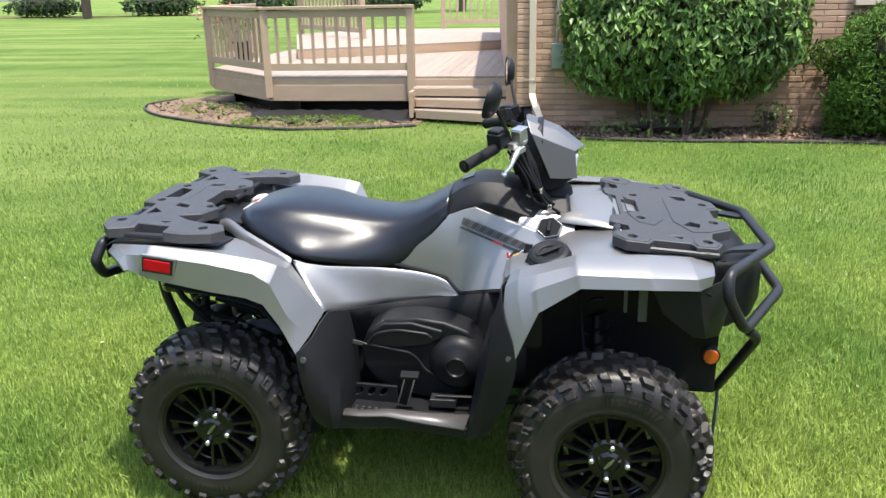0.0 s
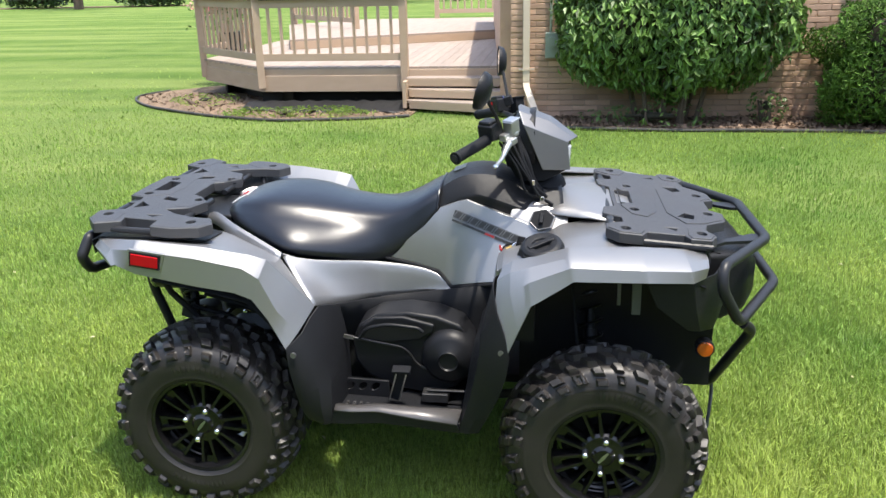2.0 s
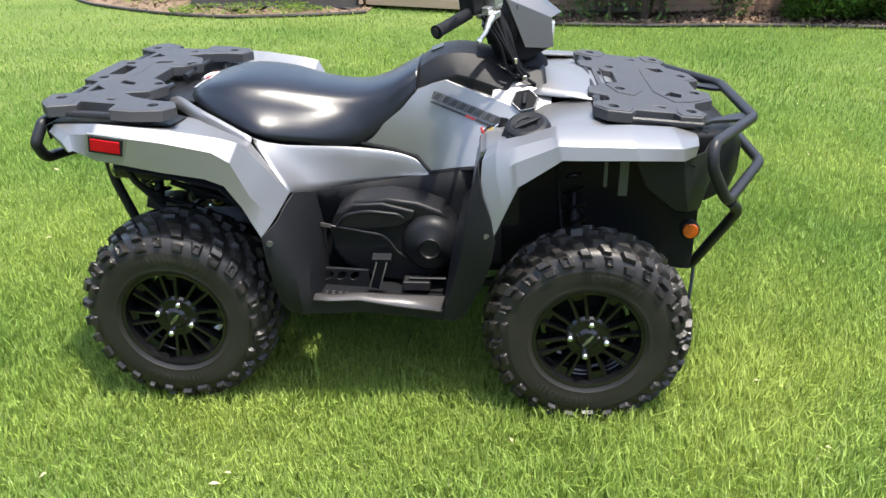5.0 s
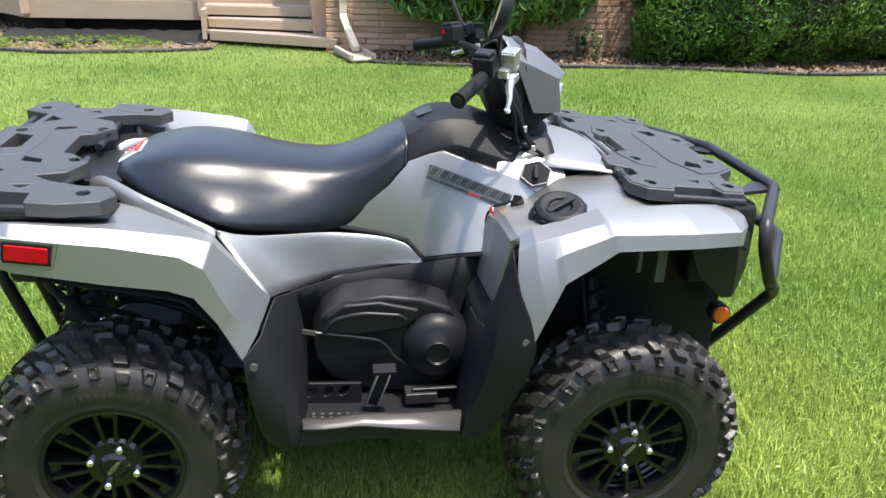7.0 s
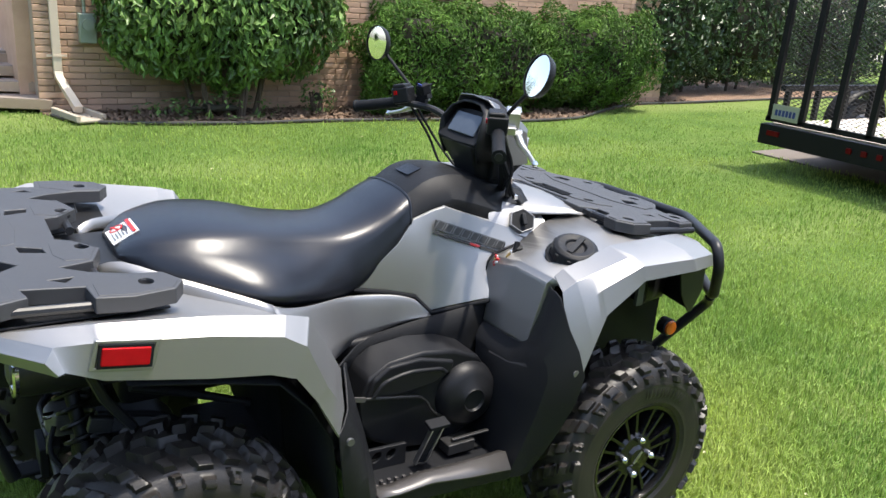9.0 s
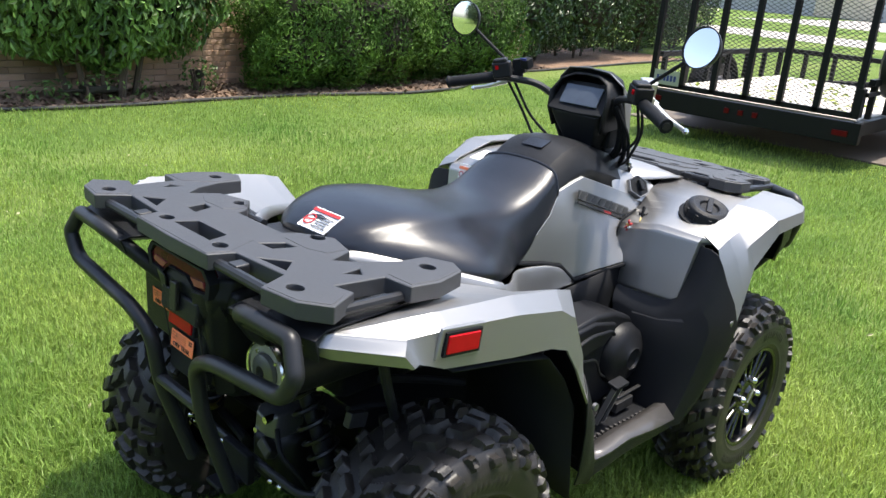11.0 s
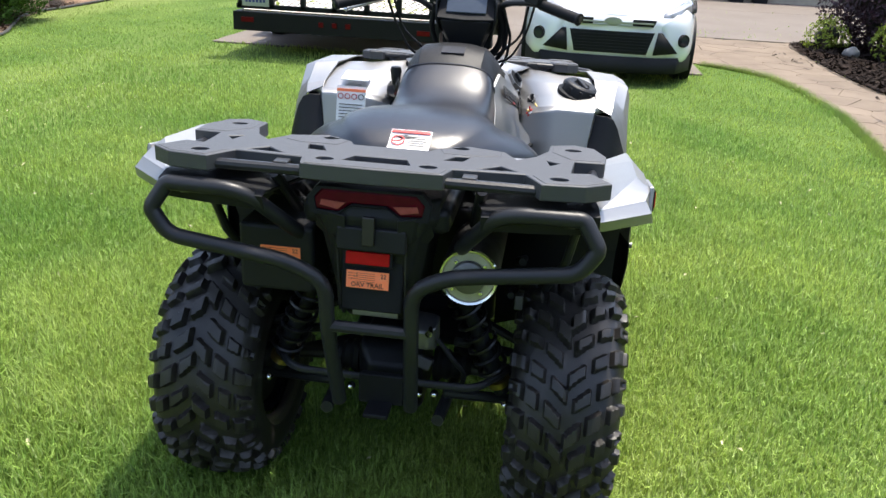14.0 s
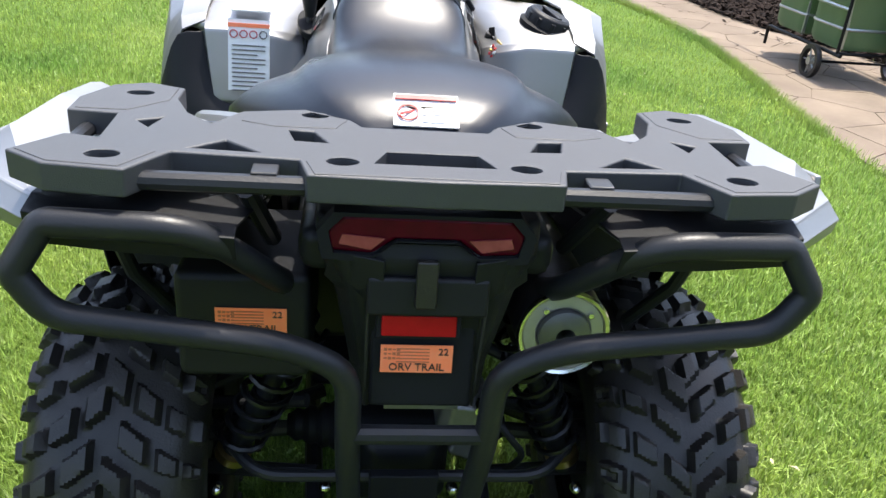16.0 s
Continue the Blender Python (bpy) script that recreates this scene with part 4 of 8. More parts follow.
# filler cap, ignition, socket (right side)
cap_p = Matrix.Translation((1.092, -0.418, 0.862)) @ rot(18, -8, 0)
capo = part("filler_collar", lathe(bmesh.new(), [(0, -0.01), (0.075, -0.01), (0.078, 0.004), (0.06, 0.012)], 32, cap_p), DARKPL, atv)
bm = lathe(bmesh.new(), [(0, 0.036), (0.026, 0.035), (0.030, 0.043), (0.050, 0.046), (0.061, 0.040), (0.066, 0.028), (0.066, 0.004)], 36, cap_p)
part("fuel_cap", bm, BLACKPL, capo, "black ribbed fuel cap", bevel=0.003)
for c3, s3, a3 in [((0, 0, 0.041), (0.085, 0.017, 0.016), 25)] + [((0.0615 * math.cos(k * 0.628), 0.0615 * math.sin(k * 0.628), 0.020), (0.012, 0.013, 0.026), math.degrees(k * 0.628)) for k in range(10)]:
    bm = box(bmesh.new(), (0, 0, 0), (1, 1, 1))
    bmesh.ops.transform(bm, matrix=cap_p @ Matrix.Translation(c3) @ rot(0, 0, a3) @ Matrix.Diagonal((*s3, 1)), verts=bm.verts[:])
    part("cap_rib", bm, BLACKPL, capo, bevel=0.003)
SP = (((0.978, -0.170, 0.902), (0.998, -0.122, 0.957)), ((1.055, -0.196, 0.868), (1.06, -0.128, 0.950)), ((1.125, -0.222, 0.850), (1.13, -0.142, 0.930)), ((1.165, -0.232, 0.862), (1.172, -0.160, 0.916)))
sk = part("switch_panel", sheet(bmesh.new(), [[lo, Vector(lo).lerp(Vector(hi), 0.5) + Vector((0, -0.006, 0.006)), hi] for lo, hi in SP]), SILVER, atv, "silver panel with the ignition switch", solid=0.004, deg=35, bevel=0.003)
SW = Matrix.Translation((1.086, -0.192, 0.906)) @ Vector((-0.15, -0.80, 0.58)).to_track_quat("Z", "Y").to_matrix().to_4x4()
hexa = lambda r: [(r * 1.15 * math.cos(q), r * math.sin(q)) for q in (math.pi * k / 3 + 0.3 for k in range(6))]
part("switch_rim", slab(bmesh.new(), hexa(0.039), [hexa(0.034)], 0.022, SW @ Matrix.Translation((0, 0, 0.002))), GUNMETAL, sk, "grey rim of the switch recess", bevel=0.002)
part("switch_recess", slab(bmesh.new(), hexa(0.034), (), 0.012, SW), DARKPL, sk, "black six-sided switch recess")
part("switch_cap", boxes((SW @ Vector((0, 0, 0.010)), (0.014, 0.036, 0.014), SW.to_3x3().to_4x4())), BLACKPL, sk, bevel=0.004)
part("rack_tray_front", boxes(((1.375, CY, 0.898), (0.12, 0.26, 0.012))), DARKPL, atv)
part("ignition_lock", cyl(bmesh.new(), (1.036, -0.250, 0.822), (1.026, -0.256, 0.852), 0.014), STEELD, atv)
key = part("ignition_key", boxes(((1.020, -0.258, 0.850), (0.026, 0.007, 0.036), rot(0, 15, 20))), DARKPL, atv, "black key fob", bevel=0.003)
part("key_ring", lathe(bmesh.new(), [(0.014, -0.001), (0.0165, 0), (0.014, 0.001)], 18, Matrix.Translation((1.006, -0.262, 0.832)) @ rot(80, 0, 20)), CHROME, key)
part("spare_key", boxes(((0.985, -0.272, 0.822), (0.022, 0.004, 0.036), rot(0, -20, 25))), BRASS, key, "brass key")
for k in range(11):
    bead = Matrix.Translation((0.956 - 0.003 * math.cos(k * 2.4), -0.254 + 0.0105 * math.sin(k * 2.4) * (0.4 + 0.06 * k), 0.831 - 0.0034 * k)) @ rot(25 * k, 40 * k, 0)
    part("tag_bead", lathe(bmesh.new(), [(0, -0.007), (0.0030, -0.004), (0.0042, 0), (0.0030, 0.004), (0, 0.007)], 8, bead), (REDINK, WHITE, REDINK, BRASS)[k % 4], key, "red and white woven bead")
# gear selector and warning label on the left of the tank
gate = part("shift_gate", slab(bmesh.new(), [(0.05 * math.cos(q), 0.028 * math.sin(q)) for q in (2 * math.pi * k / 20 for k in range(20))], (), 0.02, Matrix.Translation((0.985, 0.236, 0.858)) @ rot(0, -28, 10)), DARKPL, atv, "black oval shift gate", bevel=0.004)
part("shift_lever", tubes(([(0.985, 0.236, 0.852), (0.988, 0.234, 0.892)], 0.006)), STEELD, gate)
part("shift_knob", lathe(bmesh.new(), [(0, -0.034), (0.013, -0.034), (0.017, -0.01), (0.021, 0.016), (0.017, 0.03), (0, 0.034)], 18, Matrix.Translation((0.989, 0.233, 0.904))), BLACKPL, gate, "black shift knob", deg=60)
wl = part("warning_label", boxes(((0.934, 0.385, 0.772), (0.006, 0.105, 0.18), rot(0, 11, 0))), WHITE, atv, "white warning label with small print")
part("label_heading", boxes(((0.9465, 0.385, 0.846), (0.006, 0.105, 0.010), rot(0, 11, 0))), ORANGE, wl)
for k in range(4):
    part("label_ring", lathe(bmesh.new(), [(0.008, 0), (0.0105, 0), (0.0105, 0.002), (0.008, 0.002)], 16, Matrix.Translation((0.9395, 0.348 + k * 0.025, 0.825)) @ rot(0, -79, 0)), REDINK if k else INK, wl)
part("label_print", boxes(*[((0.9345 - k * 0.0022, 0.385 + (0.01 if k % 3 == 2 else 0), 0.797 - k * 0.0112), (0.004, 0.085 - (0.02 if k % 3 == 2 else 0), 0.0035), rot(0, 11, 0)) for k in range(11)]), GREYINK, wl)
part("upper_label", boxes(((1.03, 0.385, 0.884), (0.085, 0.10, 0.004), rot(0, -12, 0))), WHITE, atv, "white label")

# -- headlamp pod and dash --
PY = CY - 0.02
ST = (((1.085, 0.112, 1.055), (1.020, 0.119, 1.206), (1.004, 0.074, 1.243), (1.000, 0.0, 1.250)),
      ((1.132, 0.092, 1.050), (1.095, 0.096, 1.172), (1.105, 0.055, 1.207), (1.110, 0.0, 1.214)),
      ((1.176, 0.066, 1.046), (1.166, 0.064, 1.138), (1.188, 0.036, 1.146), (1.200, 0.0, 1.146)))
pod = part("headlamp_pod", sheet(bmesh.new(), [[(x, PY - w, z) for x, w, z in r] + [(x, PY + w, z) for x, w, z in r[-2::-1]] for r in ST]), GUNMETAL, atv, "dark silver angular handlebar headlamp cowl", bevel=0.004, solid=0.005, deg=12)
body = [[(x, PY - wt, zt), (x, PY + wt, zt), (x, PY + wb, zb), (x, PY - wb, zb)] for x, wt, zt, wb, zb in ((1.03, 0.098, 1.190, 0.085, 1.01), (1.09, 0.084, 1.165, 0.088, 1.01), (1.165, 0.055, 1.130, 0.058, 1.044))]
part("cowl_core", loft(bmesh.new(), body), DARKPL, pod, bevel=0.004)
part("headlight_lens", boxes(((1.168, PY, 1.092), (0.016, 0.128, 0.074), rot(0, 4, 0))), LENSP, pod, "clear headlight lens", bevel=0.008)
part("dash_hood", sheet(bmesh.new(), [[(x0 + k * (1.058 - x0), PY + y * (1 + 0.04 * k), z + 0.012 * k) for x0, y, z in ((0.968, -0.092, 1.06), (0.952, -0.104, 1.115), (0.960, -0.106, 1.168), (0.982, -0.085, 1.208), (0.995, -0.045, 1.226), (0.998, 0, 1.229), (0.995, 0.045, 1.226), (0.982, 0.085, 1.208), (0.960, 0.106, 1.168), (0.952, 0.104, 1.115), (0.968, 0.092, 1.06))] for k in (0, 0.5, 1)], 1, 2), BLACKPL, pod, "black arched dash hood", solid=0.006, deg=50)
dash = part("dash_bezel", sheet(bmesh.new(), [[(0.950, PY - 0.098, 1.112), (0.948, PY, 1.108), (0.950, PY + 0.098, 1.112)], [(0.972, PY - 0.1, 1.13), (0.972, PY, 1.126), (0.972, PY + 0.1, 1.13)], [(1.018, PY - 0.09, 1.196), (1.018, PY, 1.200), (1.018, PY + 0.09, 1.196)]]), DARKPL, pod, solid=0.008, bevel=0.004)
part("display", boxes(((0.982, PY, 1.1625), (0.066, 0.138, 0.010), rot(0, -58, 0))), SCREEN, dash, "grey-blue digital display", bevel=0.003)
part("display_button", boxes(*[((0.964, PY + q, 1.122), (0.012, 0.02, 0.006), rot(0, -40, 0)) for q in (-0.06, 0.06)]), RUBBER, dash, bevel=0.002)
chin = []
for z, xr, w in ((1.112, 0.948, 0.099), (1.085, 0.958, 0.090), (1.03, 0.985, 0.066), (0.995, 1.0, 0.05)):
    chin.append([(xr, PY - w * 0.85, z), (xr, PY + w * 0.85, z), (xr + 0.02, PY + w, z), (1.05, PY + w, z), (1.05, PY - w, z), (xr + 0.02, PY - w, z)])
part("dash_chin", loft(bmesh.new(), chin), BLACKPL, pod, "black plastic dash chin", bevel=0.006)
for pts, r in (([(0.99, -0.10, 1.17), (1.03, -0.125, 1.10), (1.05, -0.115, 1.02), (1.08, -0.07, 0.97)], 0.012), ([(1.0, -0.12, 1.165), (1.02, -0.14, 1.09), (1.06, -0.13, 1.0), (1.10, -0.09, 0.955)], 0.008), ([(1.0, 0.11, 1.16), (1.03, 0.13, 1.08), (1.07, 0.10, 0.98)], 0.010), ([(0.985, -0.125, 1.15), (1.03, -0.155, 1.06), (1.07, -0.14, 0.975), (1.12, -0.12, 0.94)], 0.005)):
    part("cable", tubes(([(x, PY + y, z) for x, y, z in pts], r), fil=0.03), DARKPL, pod, "black control cable")
part("cable_clip", boxes(((1.055, PY - 0.145, 1.02), (0.012, 0.012, 0.018))), CHROME, pod, bevel=0.002)
part("cable_clip", boxes(((1.085, PY - 0.135, 0.965), (0.014, 0.014, 0.014))), CHROME, pod, bevel=0.002)
part("steering_stem", cyl(bmesh.new(), (1.06, CY, 0.94), (1.03, CY, 1.10), 0.03), DARKPL, atv)
part("stem_boot", lathe(bmesh.new(), [(0.09, 0), (0.085, 0.02), (0.06, 0.045), (0.04, 0.055)], 24, Matrix.Translation((1.075, CY, 0.975))), DARKPL, atv)
part("hood", sheet(bmesh.new(), [[(1.10, -0.160, 0.920), (1.10, -0.08, 0.945), (1.10, CY, 0.955), (1.10, 0.10, 0.945), (1.10, 0.180, 0.920)], [(1.20, -0.205, 0.921), (1.20, -0.11, 0.948), (1.20, CY, 0.956), (1.20, 0.13, 0.948), (1.20, 0.225, 0.921)], [(1.30, -0.235, 0.918), (1.30, -0.12, 0.930), (1.30, CY, 0.936), (1.30, 0.14, 0.930), (1.30, 0.255, 0.918)], [(1.62, -0.235, 0.836), (1.62, -0.12, 0.843), (1.62, CY, 0.845), (1.62, 0.14, 0.843), (1.62, 0.255, 0.836)]], 2, 2), SILVER, atv, "silver hood", solid=0.005)
cube = part("display_cube", boxes(((0.955, 0.195, 1.235), (0.03, 0.03, 0.032), rot(0, -20, 0))), DARKPL, atv, "small black switch cube", bevel=0.004)
part("cube_face", boxes(((0.9395, 0.195, 1.2405), (0.003, 0.022, 0.022), rot(0, -20, 0))), mat("blue_switch_face", (0.03, 0.04, 0.22), 0.4, 0, (0.02, 0.025, 0.1), 60, 200, 0.5, 0), cube, "blue switch face")

# -- racks --
def rack(name, half, zfun, holes, bolts, d, label):
    out = half + [(x, -y) for x, y in half[::-1] if abs(y) > 1e-6]
    hl = []
    for h in holes:
        hl.append(h)
        if min(abs(y) for _, y in h) > 0.1:
            hl.append([(x, -y) for x, y in h])
    for x, y in bolts:
        for q in (1, -1):
            hl.append([(x + 0.0150 * math.cos(a), q * y + 0.0185 * math.sin(a)) for a in (2 * math.pi * k / 14 for k in range(14))])
    bm = slab(bmesh.new(), out, hl, d)
    for v in bm.verts:
        v.co.z += zfun(v.co.x)
        v.co.y += CY
    ob = part(name, bm, RACKPL, atv, label, bevel=0.004)
    # dark disc added in each bolt hole in place of the shade inside
    for x, y in bolts:
        for q in (1, -1):
            z = zfun(x)
            part("hole_shade_plug", cyl(bmesh.new(), (x, CY + q * y, z - 0.016), (x, CY + q * y, z - 0.010), 0.021, 16), DARKPL, ob)
    return ob


half = [(-0.366, 0.0), (-0.360, -0.146), (-0.306, -0.158), (-0.296, -0.304), (-0.368, -0.338), (-0.356, -0.425), (-0.314, -0.477), (-0.240, -0.438), (-0.250, -0.396), (-0.138, -0.404), (-0.132, -0.470), (-0.060, -0.476), (0.022, -0.452), (0.048, -0.405), (0.020, -0.348), (-0.045, -0.345), (-0.118, -0.318), (-0.166, -0.280), (-0.098, -0.250), (-0.070, -0.165), (-0.118, -0.10), (-0.150, -0.085), (-0.150, 0.0)]
zr = lambda x: 0.9535 - 0.050 * (x + 0.33)
SLOT = [(-0.312, -0.072), (-0.264, -0.056), (-0.264, 0.056), (-0.312, 0.072)]
BOLTS = [(-0.319, 0.372), (-0.310, 0.108), (-0.105, 0.150), (-0.025, 0.402)]
rr_ = rack("rear_rack", half, zr, [SLOT, [(-0.232, -0.128), (-0.228, -0.168), (-0.180, -0.180), (-0.184, -0.148)], [(-0.284, -0.206), (-0.240, -0.250), (-0.278, -0.286)], [(-0.196, -0.352), (-0.150, -0.344), (-0.168, -0.372)]], BOLTS, 0.034, "dark grey moulded plastic rear rack")
for s in (-1, 1):
    P = lambda pts: mirrored(pts, s)
    part("rack_tube", tubes((P([(-0.338, -0.10, 0.932), (-0.338, -0.34, 0.932)]), 0.0115), (P([(-0.28, -0.435, 0.925), (-0.08, -0.435, 0.915)]), 0.0105), (P([(-0.10, -0.05, 0.915), (-0.10, -0.40, 0.915)]), 0.0105)), TUBE, rr_)
    part("rack_bracket", boxes((Vector(P([(-0.318, -0.185, 0.934)])[0]), (0.022, 0.030, 0.018)), (Vector(P([(-0.322, -0.185, 0.944)])[0]), (0.030, 0.030, 0.004))), STEELD, rr_, "pale metal clip", bevel=0.002)
    part("rack_leg", tubes((P([(-0.30, -0.21, 0.91), (-0.20, -0.19, 0.80)]), 0.012)), TUBE, rr_)
    part("rack_leg", tubes((P([(-0.06, -0.36, 0.915), (-0.05, -0.34, 0.87)]), 0.012)), TUBE, rr_)
# raised middle plate and ear plates of the rear rack
def ring_hole(x, y, r=0.0152):
    return [(x + r * math.cos(a), y + r * 1.25 * math.sin(a)) for a in (2 * math.pi * k / 14 for k in range(14))]


PLATES = [([(-0.358, -0.138), (-0.312, -0.150), (-0.262, -0.122), (-0.232, -0.108), (-0.222, 0.0)], [SLOT, ring_hole(-0.310, -0.108), ring_hole(-0.310, 0.108)], True),
          ([(-0.360, -0.345), (-0.350, -0.422), (-0.312, -0.468), (-0.262, -0.440), (-0.272, -0.350), (-0.300, -0.318)], [ring_hole(-0.319, -0.372)], False),
          ([(-0.124, -0.462), (-0.060, -0.468), (0.017, -0.447), (0.040, -0.405), (0.016, -0.356), (-0.060, -0.354), (-0.124, -0.396)], [ring_hole(-0.025, -0.402)], False),
          ([(-0.150, -0.244), (-0.104, -0.242), (-0.080, -0.166), (-0.122, -0.106), (-0.168, -0.120), (-0.170, -0.200)], [ring_hole(-0.105, -0.150)], False)]
for outl, cuts, whole in PLATES:
    for q in (1,) if whole else (1, -1):
        ol = outl + [(x, -y) for x, y in outl[-2::-1]] if whole else [(x, q * y) for x, y in outl]
        bm = slab(bmesh.new(), ol, [[(x, q * y) for x, y in h_] for h_ in cuts], 0.004)
        for v in bm.verts:
            v.co.z += zr(v.co.x) + 0.0012
            v.co.y += CY
        part("rack_plate", bm, RACKPL, rr_, bevel=0.0015)
half = [(1.318, 0.0), (1.320, -0.125), (1.285, -0.15), (1.278, -0.225), (1.335, -0.25), (1.335, -0.30), (1.282, -0.335), (1.278, -0.385), (1.315, -0.425), (1.385, -0.425), (1.402, -0.385), (1.512, -0.378), (1.524, -0.412), (1.588, -0.404), (1.612, -0.35), (1.588, -0.30), (1.600, -0.24), (1.668, -0.175), (1.678, -0.085), (1.640, -0.055), (1.640, 0.0)]
zf = lambda x: 0.936 - 0.10 * (x - 1.32)
fr_ = rack("front_rack", half, zf, [[(1.335, -0.085), (1.385, -0.078), (1.385, 0.078), (1.335, 0.085)], [(1.545, -0.135), (1.575, -0.155), (1.565, -0.200), (1.515, -0.190)], [(1.46, -0.315), (1.50, -0.310), (1.49, -0.340)]], [(1.338, 0.376), (1.384, 0.152), (1.566, 0.350), (1.624, 0.115)], 0.032, "dark grey moulded plastic front rack")
for s in (-1, 1):
    P = lambda pts: mirrored(pts, s)
    part("rack_tube", tubes((P([(1.30, -0.02, 0.925), (1.30, -0.36, 0.925)]), 0.0105), (P([(1.34, -0.40, 0.908), (1.59, -0.395, 0.886)]), 0.0105)), TUBE, fr_)
    part("rack_leg", tubes((P([(1.31, -0.30, 0.92), (1.30, -0.28, 0.89)]), 0.014)), TUBE, fr_)
    part("rack_leg", tubes((P([(1.58, -0.30, 0.88), (1.60, -0.28, 0.80)]), 0.014)), TUBE, fr_)
    part("rack_bracket", boxes((Vector(P([(1.300, -0.245, 0.925)])[0]), (0.022, 0.03, 0.018))), STEELD, fr_, "pale metal clip", bevel=0.002)
    part("rack_bracket", boxes((Vector(P([(1.55, -0.392, 0.890)])[0]), (0.03, 0.022, 0.016))), STEELD, fr_, "pale metal clip", bevel=0.002)
FPLATES = [([(1.345, -0.118), (1.372, -0.205), (1.420, -0.225), (1.455, -0.150), (1.470, 0.0)], [[(1.335 + 0.012, -0.083), (1.385, -0.078), (1.385, 0.078), (1.347, 0.083)], ring_hole(1.384, -0.152), ring_hole(1.384, 0.152)], True),
           ([(1.488, -0.150), (1.535, -0.255), (1.592, -0.235), (1.660, -0.170), (1.668, -0.090), (1.630, -0.062), (1.626, 0.0)], [ring_hole(1.624, -0.115), ring_hole(1.624, 0.115), [(1.545, -0.135), (1.575, -0.155), (1.565, -0.200), (1.515, -0.190)], [(1.545, 0.135), (1.575, 0.155), (1.565, 0.200), (1.515, 0.190)]], True),
           ([(1.288, -0.345), (1.285, -0.384), (1.318, -0.418), (1.380, -0.418), (1.394, -0.376), (1.372, -0.318), (1.330, -0.318)], [ring_hole(1.338, -0.376)], False),
           ([(1.522, -0.372), (1.530, -0.404), (1.585, -0.397), (1.604, -0.350), (1.582, -0.305), (1.530, -0.315)], [ring_hole(1.566, -0.350)], False)]
for outl, cuts, whole in FPLATES:
    for q in (1,) if whole else (1, -1):
        ol = outl + [(x, -y) for x, y in outl[-2::-1]] if whole else [(x, q * y) for x, y in outl]
        bm = slab(bmesh.new(), ol, [[(x, q * y) for x, y in h_] for h_ in cuts], 0.006)
        for v in bm.verts:
            v.co.z += zf(v.co.x) + 0.003
            v.co.y += CY
        part("rack_plate", bm, RACKPL, fr_, bevel=0.002)

# -- tail: box, lamp, stickers, muffler --
box_rows = []
for z, w, xr in ((0.885, 0.140, -0.325), (0.84, 0.138, -0.340), (0.795, 0.118, -0.332), (0.70, 0.10, -0.318), (0.60, 0.085, -0.290), (0.575, 0.08, -0.26)):
    box_rows.append([(xr, CY - w * 0.8, z), (xr, CY + w * 0.8, z), (xr + 0.03, CY + w, z), (0.0, CY + w, z), (0.0, CY - w, z), (xr + 0.03, CY - w, z)])
tail = part("tail_box", loft(bmesh.new(), box_rows), BLACKPL, atv, "black plastic tail box", bevel=0.008)
LF_ = Matrix(((0, 0, -1, -0.340), (1, 0, 0, CY + 0.006), (0, 1, 0, 0.876), (0, 0, 0, 1)))
LAMP = [(-0.118, 0.004), (-0.100, 0.024), (0.100, 0.024), (0.118, 0.004), (0.112, -0.024), (0.064, -0.027), (0.036, -0.006), (-0.036, -0.006), (-0.064, -0.027), (-0.112, -0.024)]
lamp = part("tail_lamp", slab(bmesh.new(), LAMP, (), 0.03, LF_), TAILL, tail, "dark red tail lamp", bevel=0.007)
part("lamp_frame", slab(bmesh.new(), [(x * 1.10, y * 1.22 - (0.001 if y > 0 else 0.002)) for x, y in LAMP], [[(x * 0.985, y * 0.97) for x, y in LAMP]], 0.022, Matrix.Translation((-0.004, 0, 0)) @ LF_), DARKPL, tail, bevel=0.002)
for q in (-1, 1):
    # pale plate on the lens, a painted reflection of the sky
    part("lamp_sheen", slab(bmesh.new(), [(q * 0.104, -0.012), (q * 0.100, 0.000), (q * 0.050, -0.004), (q * 0.066, -0.019)], (), 0.004, Matrix.Translation((-0.0022, 0, 0)) @ LF_), LENS_SHEEN, lamp, "red lens facet with sky reflection in its pale colour")
    # shoulder of the shell beside the hatch
    sh = [[(-0.330, CY + q * 0.118, 0.850), (-0.346, CY + q * 0.090, 0.850), (-0.348, CY + q * 0.055, 0.845)], [(-0.312, CY + q * 0.128, 0.806), (-0.338, CY + q * 0.084, 0.800), (-0.345, CY + q * 0.055, 0.812)], [(-0.286, CY + q * 0.100, 0.762), (-0.322, CY + q * 0.078, 0.770), (-0.334, CY + q * 0.070, 0.790)], [(-0.270, CY + q * 0.090, 0.600), (-0.300, CY + q * 0.072, 0.598), (-0.302, CY + q * 0.066, 0.600)]]
    part("tail_shoulder", sheet(bmesh.new(), sh), BLACKPL, tail, bevel=0.004, solid=0.004)
    part("hatch_seam", tubes(([(-0.345, CY + q * 0.073, 0.79), (-0.324, CY + q * 0.072, 0.62)], 0.0018), seg=6), INK, tail)
part("hatch_lid", boxes(((-0.338, CY, 0.795), (0.020, 0.150, 0.052), rot(0, 6, 0))), BLACKPL, tail, bevel=0.006)
part("tail_hatch", boxes(((-0.316, CY, 0.69), (0.03, 0.135, 0.13), rot(0, 8, 0))), DARKPL, tail, bevel=0.006)
part("hatch_strap", boxes(((-0.352, CY + 0.004, 0.818), (0.012, 0.026, 0.062), rot(0, 4, 0))), RUBBER, tail, bevel=0.003)
